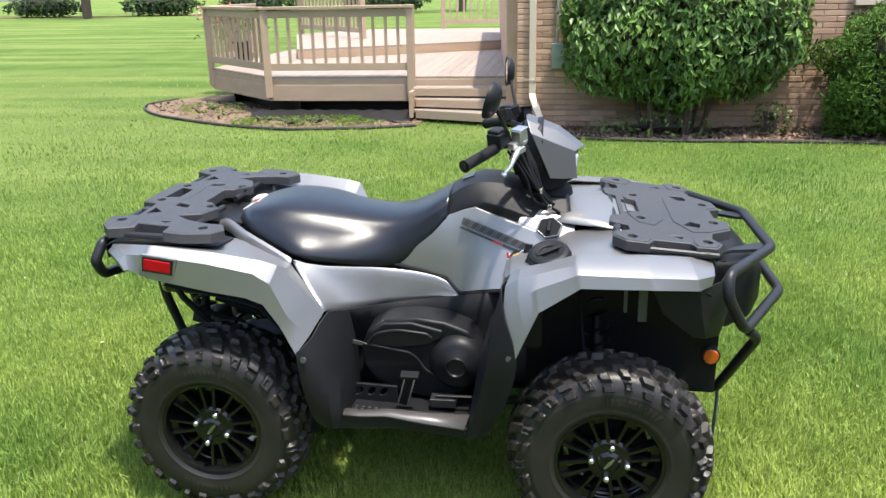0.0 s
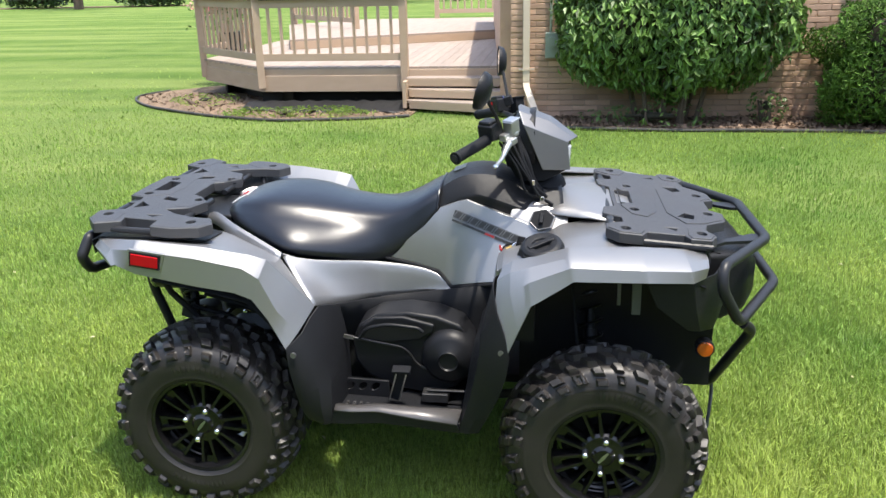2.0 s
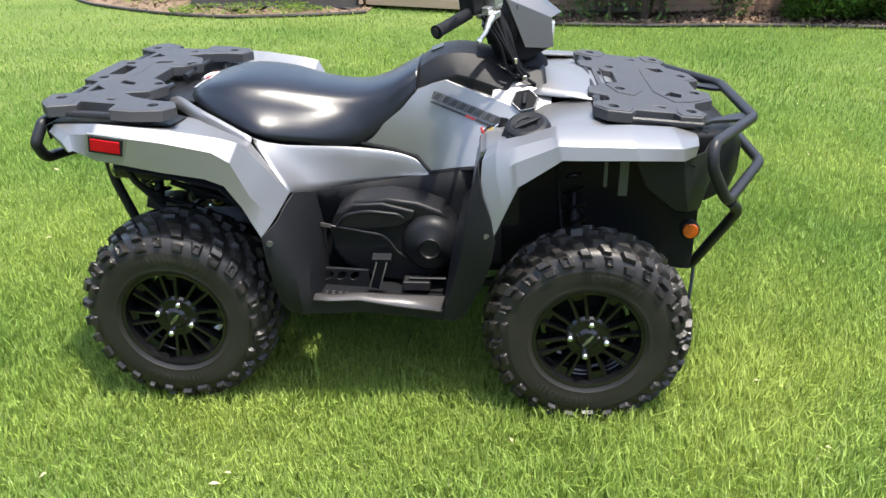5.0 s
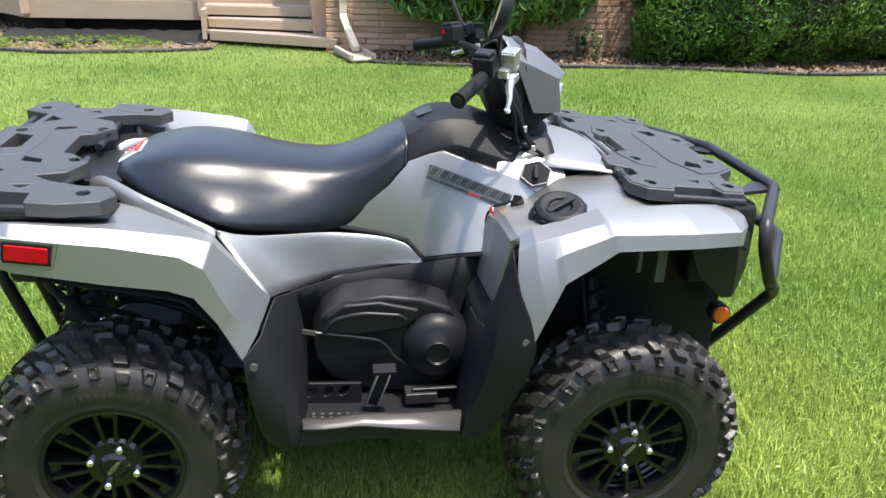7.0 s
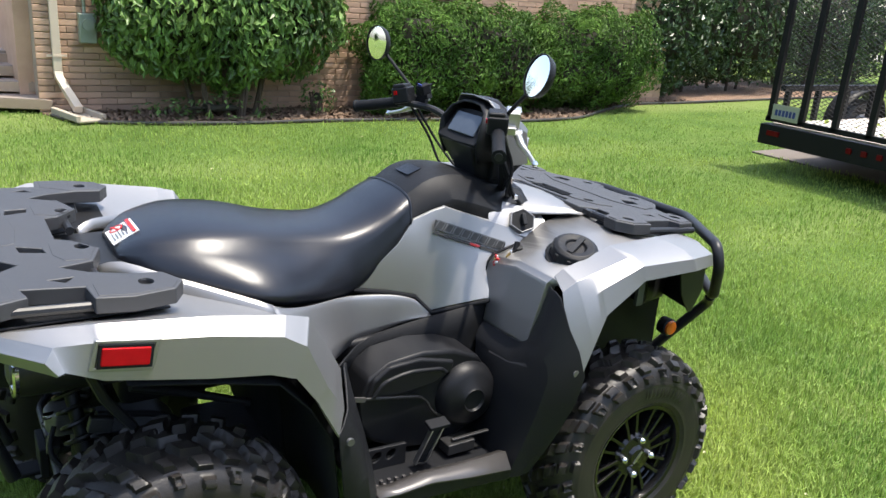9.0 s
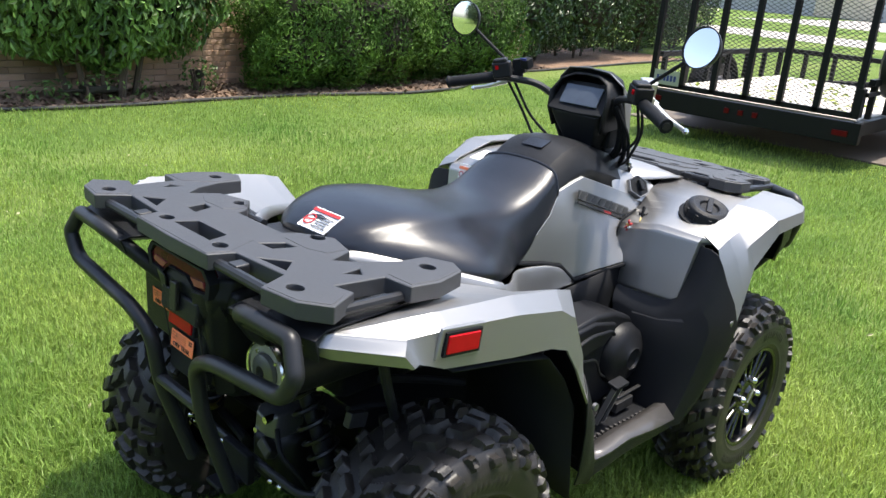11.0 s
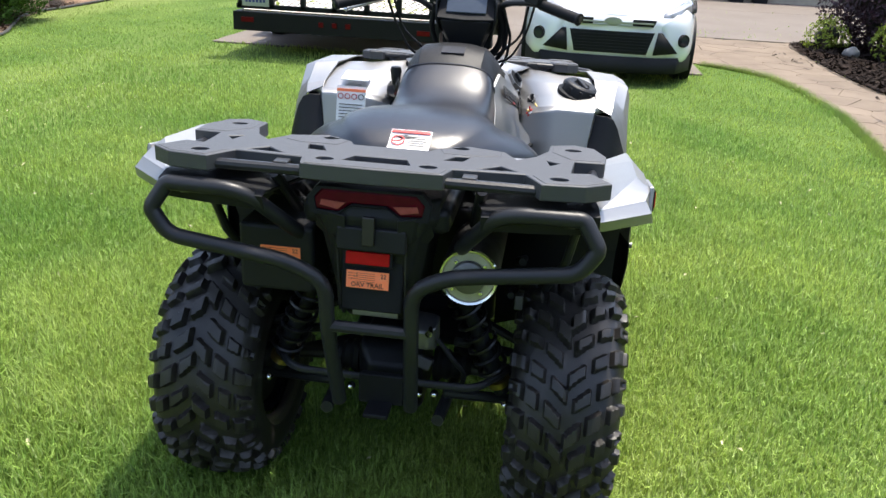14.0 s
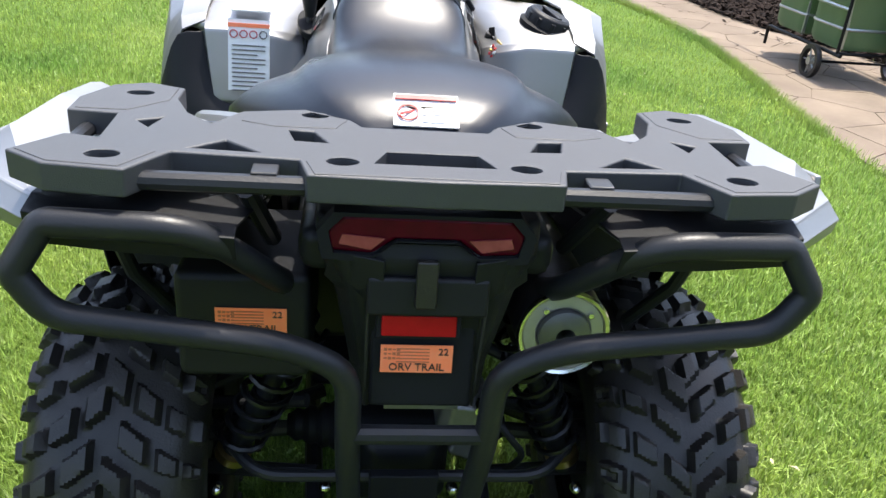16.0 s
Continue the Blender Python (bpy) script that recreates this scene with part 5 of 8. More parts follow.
rb = part("rear_reflector_frame", boxes(((-0.332, CY + 0.008, 0.752), (0.012, 0.108, 0.040), rot(0, 8, 0))), DARKPL, tail, bevel=0.003)
part("rear_reflector", boxes(((-0.338, CY + 0.008, 0.752), (0.008, 0.094, 0.028), rot(0, 8, 0))), REDL, rb, "red reflector", bevel=0.002)


def text(body, size, M, material, parent, name, label=""):
    cu = bpy.data.curves.new(name, "FONT")
    cu.body, cu.size, cu.extrude, cu.align_x, cu.align_y, cu.resolution_u = body, size, 0.0006, "CENTER", "CENTER", 2
    tmp = bpy.data.objects.new(name, cu)
    me = bpy.data.meshes.new_from_object(tmp)
    bpy.data.objects.remove(tmp)
    me.transform(Matrix.Translation(-OFFSET.get(parent.name, Vector())) @ M)
    me.materials.append(material)
    ob = new(name, me)
    ob.parent = parent
    OFFSET[ob.name] = OFFSET.get(parent.name, Vector())
    if label:
        ob["label"] = label
    return ob


def sticker(c, tilt, parent):
    """Orange trail permit that faces backwards."""
    S = Matrix.Translation(c) @ rot(0, tilt, 0) @ Matrix(((0, 0, -1, 0), (-1, 0, 0, 0), (0, 1, 0, 0), (0, 0, 0, 1)))
    bm = box(bmesh.new(), (0, 0, 0), (0.092, 0.038, 0.0016))
    bmesh.ops.transform(bm, matrix=S, verts=bm.verts[:])
    st = part("permit_sticker", bm, ORANGE, parent, "orange trail permit sticker")
    lift = Matrix.Translation((0, 0, 0.0014))
    text("ORV TRAIL", 0.0145, S @ lift @ Matrix.Translation((0.0, -0.0115, 0)), INK, st, "permit_words")
    text("22", 0.0135, S @ lift @ Matrix.Translation((0.034, 0.010, 0)), INK, st, "permit_year")
    bm = bmesh.new()
    for k in range(5):
        box(bm, (-0.005, 0.014 - k * 0.0045, 0.001), (0.042, 0.0012, 0.001))
    for k in range(12):
        box(bm, (-0.040 + (k % 4) * 0.0055, 0.013 - (k // 4) * 0.006, 0.001), (0.004, 0.0035 - 0.001 * (k % 3), 0.001))
    bmesh.ops.transform(bm, matrix=S, verts=bm.verts[:])
    part("permit_print", bm, mat("permit_fine_print", (0.42, 0.12, 0.05), 0.5, 0, None, 30, 100, 0.3, 0) if "permit_fine_print" not in bpy.data.materials else bpy.data.materials["permit_fine_print"], st)


sticker((-0.3375, CY + 0.008, 0.702), 8, tail)
lbox = part("tool_box", loft(bmesh.new(), [[(-0.27, 0.155, z), (-0.27, 0.33, z), (-0.05, 0.33, z), (-0.05, 0.155, z)] for z in (0.78, 0.62)]), BLACKPL, atv, "black plastic side box", bevel=0.012)
sticker((-0.2725, 0.232, 0.713), 0, lbox)
mm = Matrix.Translation((-0.258, -0.190, 0.700)) @ rot(0, -88, 0)
muf = part("muffler", lathe(bmesh.new(), [(0, -0.48), (0.05, -0.48), (0.063, -0.45), (0.065, -0.02), (0.063, 0.0), (0.05, 0.002)], 36, mm), STEELD, atv, "steel muffler can")
part("muffler_end_cap", lathe(bmesh.new(), [(0.064, 0.0), (0.066, 0.008), (0.0635, 0.013), (0.059, 0.011), (0.057, 0.005)], 36, mm), CHROME, muf, "bright round muffler end cap")
part("baffle_plate", lathe(bmesh.new(), [(0.058, 0.004), (0.056, 0.007), (0.040, 0.007), (0.034, 0.002)], 36, mm), POLISH, muf, "polished steel end plate")
part("muffler_outlet", lathe(bmesh.new(), [(0.037, 0.006), (0.036, 0.016), (0.026, 0.020), (0.014, 0.022), (0.012, 0.016), (0.011, -0.02), (0, -0.02)], 30, mm), GREYM, muf, "dull metal outlet", deg=40)
for k in range(4):
    p = mm @ Vector((0.045 * math.cos(k * 1.57 + 0.7), 0.045 * math.sin(k * 1.57 + 0.7), 0.008))
    part("muffler_screw", lathe(bmesh.new(), [(0, 0.005), (0.004, 0.004), (0.005, 0)], 8, Matrix.Translation(p) @ rot(0, -88, 0)), CHROME, muf)
part("bumper_crossbar", tubes(([(-0.352, -0.085, 0.592), (-0.352, 0.105, 0.592)], 0.0135)), TUBE, atv)
part("hitch_plate", boxes(((-0.21, CY, 0.36), (0.02, 0.11, 0.08)), ((-0.24, CY, 0.322), (0.08, 0.06, 0.012))), DARKPL, atv, bevel=0.004)
part("hitch_badge", boxes(((-0.315, CY - 0.005, 0.615), (0.006, 0.10, 0.014))), ALU, atv)
part("gear_case", loft(bmesh.new(), [[(x, CY - w, 0.33 - h), (x, CY + w, 0.33 - h), (x, CY + w, 0.33 + h), (x, CY - w, 0.33 + h)] for x, w, h in ((-0.14, 0.05, 0.05), (-0.10, 0.085, 0.09), (0.08, 0.085, 0.09), (0.12, 0.05, 0.06))]), ENGINE, atv, bevel=0.015)
for nm, c, sz in (("engine_block", (0.62, CY, 0.46), (0.56, 0.46, 0.34)), ("skid_plate", (0.62, CY, 0.30), (0.9, 0.34, 0.03)), ("front_differential", (1.28, CY, 0.50), (0.36, 0.30, 0.42)), ("air_box", (0.15, CY, 0.66), (0.40, 0.36, 0.24)), ("rack_tray", (-0.13, CY, 0.835), (0.36, 0.32, 0.06)), ("radiator_box", (1.45, CY, 0.75), (0.28, 0.5, 0.16)), ("fuel_tank", (1.0, CY, 0.72), (0.3, 0.34, 0.2))):
    part(nm, boxes((c, sz)), ENGINE, atv, bevel=0.02)
part("radiator_strip", boxes(((1.375, -0.42, 0.735), (0.026, 0.012, 0.11)), ((1.325, -0.40, 0.75), (0.010, 0.010, 0.10))), mat("grey_label_plate", (0.10, 0.108, 0.095), 0.5), atv)
part("winch_strap", tubes(([(1.66, -0.215, 0.38), (1.665, -0.215, 0.30), (1.66, -0.215, 0.18)], 0.006), seg=6), mat("blue_grey_strap", (0.05, 0.06, 0.08), 0.7), atv)
part("nose_cover", loft(bmesh.new(), [[(x, CY - w, z0), (x, CY + w, z0), (x, CY + w, z1), (x, CY - w, z1)] for x, w, z0, z1 in ((1.50, 0.34, 0.62, 0.84), (1.66, 0.28, 0.60, 0.83), (1.74, 0.23, 0.62, 0.81), (1.785, 0.15, 0.66, 0.77))]), BLACKPL, atv, bevel=0.02)
# brake casting and linkage below the muffler
cast = part("brake_caliper", loft(bmesh.new(), [[(-0.205 + d, -0.075 - w, 0.50 - h), (-0.205 + d, -0.075 + w, 0.50 - h), (-0.205 + d, -0.075 + w * 0.7, 0.50 + h), (-0.205 + d, -0.075 - w, 0.50 + h * 0.8)] for d, w, h in ((0.0, 0.022, 0.024), (0.02, 0.040, 0.034), (0.08, 0.040, 0.036), (0.10, 0.03, 0.028))]), GREYM, atv, "dull cast metal brake caliper", bevel=0.006)
part("caliper_pin", tubes(([(-0.21, -0.100, 0.52), (-0.16, -0.100, 0.52)], 0.009)), CHROME, cast)
part("caliper_pin", tubes(([(-0.21, -0.062, 0.478), (-0.16, -0.062, 0.478)], 0.007)), CHROME, cast)
part("caliper_hose", tubes(([(-0.19, -0.12, 0.50), (-0.21, -0.16, 0.46), (-0.17, -0.19, 0.40), (-0.13, -0.17, 0.33)], 0.006)), DARKPL, cast)
part("link_plate", boxes(((-0.19, -0.085, 0.435), (0.03, 0.05, 0.030), rot(20, 20, 0))), STEELD, atv, "dark steel link", bevel=0.006)
part("sway_bar", tubes(([(-0.10, -0.30, 0.40), (-0.19, -0.22, 0.375), (-0.19, 0.24, 0.375), (-0.10, 0.32, 0.40)], 0.010)), TUBE, atv)
# linkage and hoses behind the rear wheel
part("oil_line", tubes(([(-0.12, -0.28, 0.60), (0.02, -0.26, 0.56), (0.12, -0.30, 0.50), (0.2, -0.28, 0.42)], 0.008), ([(-0.05, -0.30, 0.66), (0.10, -0.28, 0.60), (0.22, -0.30, 0.56)], 0.010)), DARKPL, atv)
part("caliper_bracket", boxes(((-0.115, -0.30, 0.585), (0.05, 0.02, 0.035), rot(0, 15, 0))), STEELD, atv, "steel bracket", bevel=0.003)
# ---- setting ----
GZ = -0.03
rng = np.random.default_rng(7)


def lawn_material():
    m = mat("lawn_turf", (0.064, 0.124, 0.028), 0.95, 0, (0.136, 0.205, 0.050), 1.1, 45, 0.75, 0.8, bump_scale=120, bump_dist=0.04, spec=0.03)
    nt = m.node_tree
    N, Lk = nt.nodes, nt.links
    b = N["Principled BSDF"]
    src = b.inputs["Base Color"].links[0].from_socket
    tc = N.new("ShaderNodeTexCoord")
    mp = N.new("ShaderNodeMapping")
    mp.inputs["Rotation"].default_value = (0, 0, radians(-28))
    mp.inputs["Scale"].default_value = (0.10, 0.9, 1)
    n = N.new("ShaderNodeTexNoise")
    n.inputs["Scale"].default_value, n.inputs["Detail"].default_value = 0.85, 1.5
    Lk.new(tc.outputs["Object"], mp.inputs["Vector"])
    Lk.new(mp.outputs[0], n.inputs["Vector"])
    r = N.new("ShaderNodeMapRange")
    r.inputs["From Min"].default_value, r.inputs["From Max"].default_value = 0.42, 0.68
    r.inputs["To Max"].default_value = 0.75
    Lk.new(n.outputs["Fac"], r.inputs["Value"])
    mix = N.new("ShaderNodeMix")
    mix.data_type = "RGBA"
    Lk.new(src, mix.inputs["A"])
    mix.inputs["B"].default_value = (0.218, 0.272, 0.088, 1)
    Lk.new(r.outputs[0], mix.inputs["Factor"])
    Lk.new(mix.outputs["Result"], b.inputs["Base Color"])
    return m


LAWN = lawn_material()
CONC = mat("concrete_driveway", (0.135, 0.112, 0.092), 0.85, 0, (0.105, 0.087, 0.071), 0.9, 60, 0.6, 0.4, bump_scale=150)
FLAG = mat("stamped_stone", (0.200, 0.158, 0.118), 0.85, 0, (0.125, 0.098, 0.074), 1.7, 28, 0.75, 0.6, bump_scale=30, vary=0.08, spec=0.2)
JOINT = mat("stone_joint", (0.15, 0.12, 0.092), 0.9, 0, (0.20, 0.16, 0.125), 5, 60, 0.6, 0.4, spec=0.2)
MULCH = mat("brown_mulch", (0.13, 0.075, 0.045), 0.95, 0, (0.26, 0.17, 0.11), 5, 45, 0.7, 1.0, bump_scale=60, bump_dist=0.03)
MULCHD = mat("dark_mulch", (0.010, 0.0075, 0.0065), 0.95, 0, (0.020, 0.014, 0.011), 5, 45, 0.7, 1.0, bump_scale=60, bump_dist=0.03, spec=0.1)
SOIL = mat("dry_weedy_soil", (0.205, 0.135, 0.088), 0.95, 0, (0.14, 0.105, 0.062), 2.2, 40, 0.7, 1.0, bump_scale=50, bump_dist=0.02)
CHIP = mat("mulch_chips", (0.115, 0.073, 0.046), 0.9, 0, (0.19, 0.135, 0.092), 3, 60, 0.5, 0.3, island=0.5)
CHIPD = mat("dark_mulch_chips", (0.012, 0.0085, 0.007), 0.9, 0, (0.028, 0.019, 0.015), 3, 60, 0.5, 0.3, island=0.5, spec=0.1)
EDGING = mat("black_lawn_edging", (0.018, 0.018, 0.018), 0.55, 0, (0.05, 0.044, 0.038), 2, 30, 0.5, 0.2)
BRICK = mat("brown_brick", (0.50, 0.33, 0.23), 0.85, 0, (0.38, 0.245, 0.165), 4, 70, 0.7, 0.5, bump_scale=150, vary=0.28)
BRICKJ = mat("brown_brick_far", (0.50, 0.33, 0.23), 0.85, 0, (0.38, 0.245, 0.165), 4, 70, 0.7, 0.5, bump_scale=150, island=0.28)
MORTAR = mat("pale_mortar", (0.42, 0.34, 0.26), 0.95, 0, (0.33, 0.27, 0.2), 6, 90, 0.6, 0.4)
REDBRICK = mat("red_brick", (0.30, 0.10, 0.07), 0.85, 0, (0.2, 0.07, 0.05), 4, 70, 0.7, 0.5)
TAN = mat("tan_deck_paint", (0.43, 0.315, 0.22), 0.6, 0, (0.35, 0.255, 0.175), 3, 60, 0.5, 0.25, vary=0.06, stretch=(1, 1, 3))
BOARD = mat("weathered_deck_boards", (0.31, 0.25, 0.205), 0.7, 0, (0.25, 0.205, 0.17), 2, 50, 0.6, 0.3, vary=0.10, stretch=(8, 0.8, 1))
# black plastic of sheet and pot, also the painted shade under the deck
BLACK_SHADE = mat("black_plastic_and_deck_shade", (0.004, 0.004, 0.0045), 0.55, 0, (0.009, 0.009, 0.009), 3, 30, 0.5, 0.3)
SPOUT = mat("cream_painted_metal", (0.62, 0.52, 0.41), 0.45, 0, (0.55, 0.45, 0.35), 3, 60, 0.4, 0.05)
BLADE = leaf_mat("grass_blades", (0.088, 0.222, 0.037), (0.362, 0.448, 0.104), 0.45, 0.50, 0.46, 0.28, 0.75, 0.74)
LEAF_B = leaf_mat("broad_leaves", (0.056, 0.130, 0.028), (0.185, 0.295, 0.068), 0.42, 0.25, 0.65, 0.45)
LEAF_Y = leaf_mat("yew_sprigs", (0.028, 0.072, 0.014), (0.125, 0.225, 0.034), 0.55, 0.22, 0.6, 0.25)
LEAF_D = leaf_mat("dark_shrub_leaves", (0.022, 0.050, 0.015), (0.055, 0.100, 0.028), 0.3, 0.2, 0.5)
LEAF_P = leaf_mat("purple_leaves", (0.026, 0.010, 0.018), (0.045, 0.02, 0.026), 0.45, 0.15, 0.45)
LEAF_L = leaf_mat("lime_leaves", (0.28, 0.34, 0.04), (0.20, 0.28, 0.04), 0.45, 0.35, 0.35)
PINK = leaf_mat("pink_petals", (0.75, 0.22, 0.25), (0.8, 0.45, 0.45), 0.5, 0.3, 0.2)
# near-black brown-green: the shade deep inside a bush, put into the colour
CORE = mat("core_shade", (0.018, 0.022, 0.010), 0.95, 0, (0.03, 0.022, 0.014), 6, 40, 0.6, 0.6)
BARK = mat("brown_bark", (0.10, 0.07, 0.05), 0.9, 0, (0.06, 0.045, 0.03), 8, 60, 0.6, 0.6)


def structure(name, bm, material, label, category, **kw):
    return tagged(part(name, bm, material, None, label, **kw), label, category, kind="structure")


def poly(bm, pts, z, d):
    return slab(bm, pts, (), d, Matrix.Translation((0, 0, z)))


# lawn: one sheet to the horizon, very slightly uneven near the machine
bm = bmesh.new()
xs = [-260, -90, -40, -20] + [-12 + 0.75 * i for i in range(42)] + [24, 40, 90, 260]
ys = [-200, -60, -20] + [-8 + 0.75 * i for i in range(26)] + [14, 20, 40, 90, 260]
sheet(bm, [[(x, y, GZ + (0.012 * noise.noise((x * 0.5, y * 0.5, 0)) if -12 < x < 7 and -8 < y < 6 else 0)) for x in xs] for y in ys])
structure("ground", bm, LAWN, "mown green lawn with pale mowing streaks", "lawn")

# concrete driveway in slabs with joints
drive = structure("driveway_base", boxes(((13.6, 0.93, GZ - 0.03), (11.8, 5.78, 0.07)), ((16.0, -4.8, GZ - 0.032), (8.8, 5.6, 0.07))), JOINT, "joint lines of a concrete driveway", "driveway")
for x0, x1, y0, y1 in ((7.62, 11.5, -0.55, 3.85), (7.66, 11.5, -1.97, -0.57), (11.52, 17.2, -0.55, 3.85), (11.52, 17.2, -7.6, -0.57), (17.22, 20.4, -7.6, 3.85)):
    structure("driveway", boxes((((x0 + x1) / 2, (y0 + y1) / 2, GZ - 0.015), (x1 - x0, y1 - y0, 0.07))), CONC, "pale concrete driveway slab", "driveway", bevel=0.008)

# stamped stone path: irregular flat stones
path_poly = [(-0.5, -2.5), (3.1, -2.64), (4.1, -2.74), (4.85, -2.85), (5.75, -2.93), (6.95, -2.88), (7.8, -2.75), (8.2, -2.45), (8.5, -2.08), (8.6, -1.99), (11.5, -1.99), (11.5, -4.0), (11.0, -3.79), (9.87, -3.70), (8.5, -3.68), (7.4, -3.74), (6.7, -3.88), (5.5, -4.3), (-0.5, -4.9)]
structure("path_base", poly(bmesh.new(), path_poly, GZ + 0.004, 0.06), JOINT, "dark joints of a stamped stone path", "path")
PATH_BASE = bpy.data.objects["path_base"]


def clip(pts, a, n):
    """Keeps what of a flat outline lies on the side (p - a) . n <= 0."""
    out = []
    for p, q in zip(pts, pts[1:] + pts[:1]):
        dp, dq = (p[0] - a[0]) * n[0] + (p[1] - a[1]) * n[1], (q[0] - a[0]) * n[0] + (q[1] - a[1]) * n[1]
        if dp <= 0:
            out.append(p)
        if (dp < 0) != (dq < 0) and abs(dp - dq) > 1e-9:
            t = dp / (dp - dq)
            out.append((p[0] + t * (q[0] - p[0]), p[1] + t * (q[1] - p[1])))
    return out


def edging(name, pts, label):
    bm = bmesh.new()
    P3 = catmull([(x, y, GZ + 0.025) for x, y in pts], 6)
    tube(bm, P3, 0.018, 8, 0)
    for v in bm.verts:
        v.co.z += 0.008 * noise.noise(v.co * 1.3)
    return structure(name, bm, EDGING, label, "lawn edging")


EDGE1 = [(-5.1, 9.95), (-5.3, 9.3), (-4.95, 8.6), (-4.3, 8.0), (-3.2, 7.36), (-2.34, 7.08), (-1.33, 7.19), (-0.68, 7.42)]
EDGE2 = [(0.70, 7.15), (0.82, 6.85), (1.15, 6.64), (2.0, 6.45), (3.2, 6.43), (4.35, 6.40), (5.1, 6.25), (5.87, 6.08), (6.6, 6.08), (7.1, 6.2), (7.8, 6.58), (8.6, 7.0), (9.3, 7.18), (10.6, 7.22), (12.8, 7.42), (16.0, 7.6)]
edging("edging_deck", EDGE1, "dark plastic lawn edging round the deck bed")
edging("edging_house", EDGE2, "dark plastic lawn edging along the house bed")


def bed(name, outline, material, label):
    bm = poly(bmesh.new(), outline, GZ + 0.018, 0.04)
    return structure(name, bm, material, label, "mulch bed")


BED1 = EDGE1 + [(-0.6, 8.6), (-2.5, 8.8), (-4.5, 10.6)]
BED2 = EDGE2 + [(16.0, 11.0), (9.7, 11.0), (9.7, 7.34), (0.62, 7.34)]
bed("soil_bed_deck", BED1, SOIL, "dry brown soil bed with weeds below the deck")
bed("mulch_bed_house", BED2, MULCH, "brown mulch bed along the brick house")
BED3 = [(11.5, -4.02), (11.0, -3.81), (9.87, -3.72), (8.5, -3.70), (7.4, -3.76), (6.7, -3.90), (5.5, -4.32), (3.0, -4.65), (3.0, -9), (11.5, -9)]
bed("mulch_bed_path", BED3, MULCHD, "dark mulch bed beside the path")


def mesh_np(name, V, nf, material, parent=None, label="", off=(0, 0, 0)):
    """A mesh of polygons with nf corners each, corners in order."""
    V = np.asarray(V, np.float32) - np.asarray(off, np.float32)
    n = len(V)
    me = bpy.data.meshes.new(name)
    me.vertices.add(n)
    me.vertices.foreach_set("co", V.ravel())
    me.loops.add(n)
    me.loops.foreach_set("vertex_index", np.arange(n, dtype=np.int32))
    me.polygons.add(n // nf)
    me.polygons.foreach_set("loop_start", np.arange(0, n, nf, dtype=np.int32))
    me.update(calc_edges=True)
    me.materials.append(material)
    ob = new(name, me)
    if parent:
        ob.parent = parent
        OFFSET[ob.name] = Vector(off)
    if label:
        ob["label"] = label
    return ob


def inside(poly_pts, X, Y):
    r = np.zeros(len(X), bool)
    for (x0, y0), (x1, y1) in zip(poly_pts, poly_pts[1:] + poly_pts[:1]):
        if y0 != y1:
            c = ((y0 > Y) != (y1 > Y)) & (X < (x1 - x0) * (Y - y0) / (y1 - y0) + x0)
            r ^= c
    return r


# bark chips on the beds
NEAR_PATH = [(x, y + 0.05 + 0.04 * math.sin(x * 7)) for x, y in BED3[:8]] + BED3[8:]
STREWN = [(x, y + 0.55) for x, y in BED3[:8]] + BED3[8:]
for nm, outl, cnt, box4, cm, up in (("mulch_chips_deck", BED1, 1800, (-5.4, -0.5, 7.0, 9.6), CHIP, 0.03), ("mulch_chips_house", BED2, 9000, (0.6, 10.5, 6.0, 7.4), CHIP, 0.03), ("mulch_chips_path", NEAR_PATH, 22000, (4.0, 11.5, -6.0, -3.6), CHIPD, 0.045), ("mulch_crumbs", STREWN, 70, (4.5, 10.5, -4.6, -3.2), CHIPD, 0.022)):
    X, Y = rng.uniform(box4[0], box4[1], cnt), rng.uniform(box4[2], box4[3], cnt)
    k = inside(outl, X, Y)
    X, Y = X[k], Y[k]
    n = len(X)
    a, tilt = rng.uniform(0, 6.28, n), rng.normal(0, 0.4, (n, 2))
    L_, W_ = rng.uniform(0.012, 0.045, n), rng.uniform(0.006, 0.016, n)
    ux, uy = np.stack([np.cos(a), np.sin(a), tilt[:, 0]], 1), np.stack([-np.sin(a), np.cos(a), tilt[:, 1]], 1)
    C = np.stack([X, Y, np.full(n, GZ + up) + rng.uniform(-0.01, 0.02, n) * (up > 0.03)], 1)
    V = np.stack([C - ux * L_[:, None] - uy * W_[:, None], C + ux * L_[:, None] - uy * W_[:, None], C + ux * L_[:, None] + uy * W_[:, None], C - ux * L_[:, None] + uy * W_[:, None]], 1).reshape(-1, 3)
    tagged(mesh_np(nm, V, 4, cm), "loose brown bark chips on the bed", "mulch", kind="stuff")


def leaves(C, Nrm, size, aspect=0.5, droop=0.3):
    """Folded leaf blades at places C that face along Nrm."""
    n = len(C)
    Nrm = Nrm / np.linalg.norm(Nrm, axis=1, keepdims=True)
    r = rng.normal(size=(n, 3))
    r[:, 2] -= droop * 2
    u = r - Nrm * np.sum(r * Nrm, 1, keepdims=True)
    u /= np.linalg.norm(u, axis=1, keepdims=True)
    v = np.cross(Nrm, u)
    s = size[:, None]
    base, tip = C - u * s * 0.5, C + u * s * 0.5 - Nrm * s * 0.12
    l, r_ = C + v * s * aspect * 0.5 + Nrm * s * 0.1 - u * s * 0.06, C - v * s * aspect * 0.5 + Nrm * s * 0.1 - u * s * 0.06
    return np.stack([base, l, tip, base, tip, r_], 1).reshape(-1, 3)


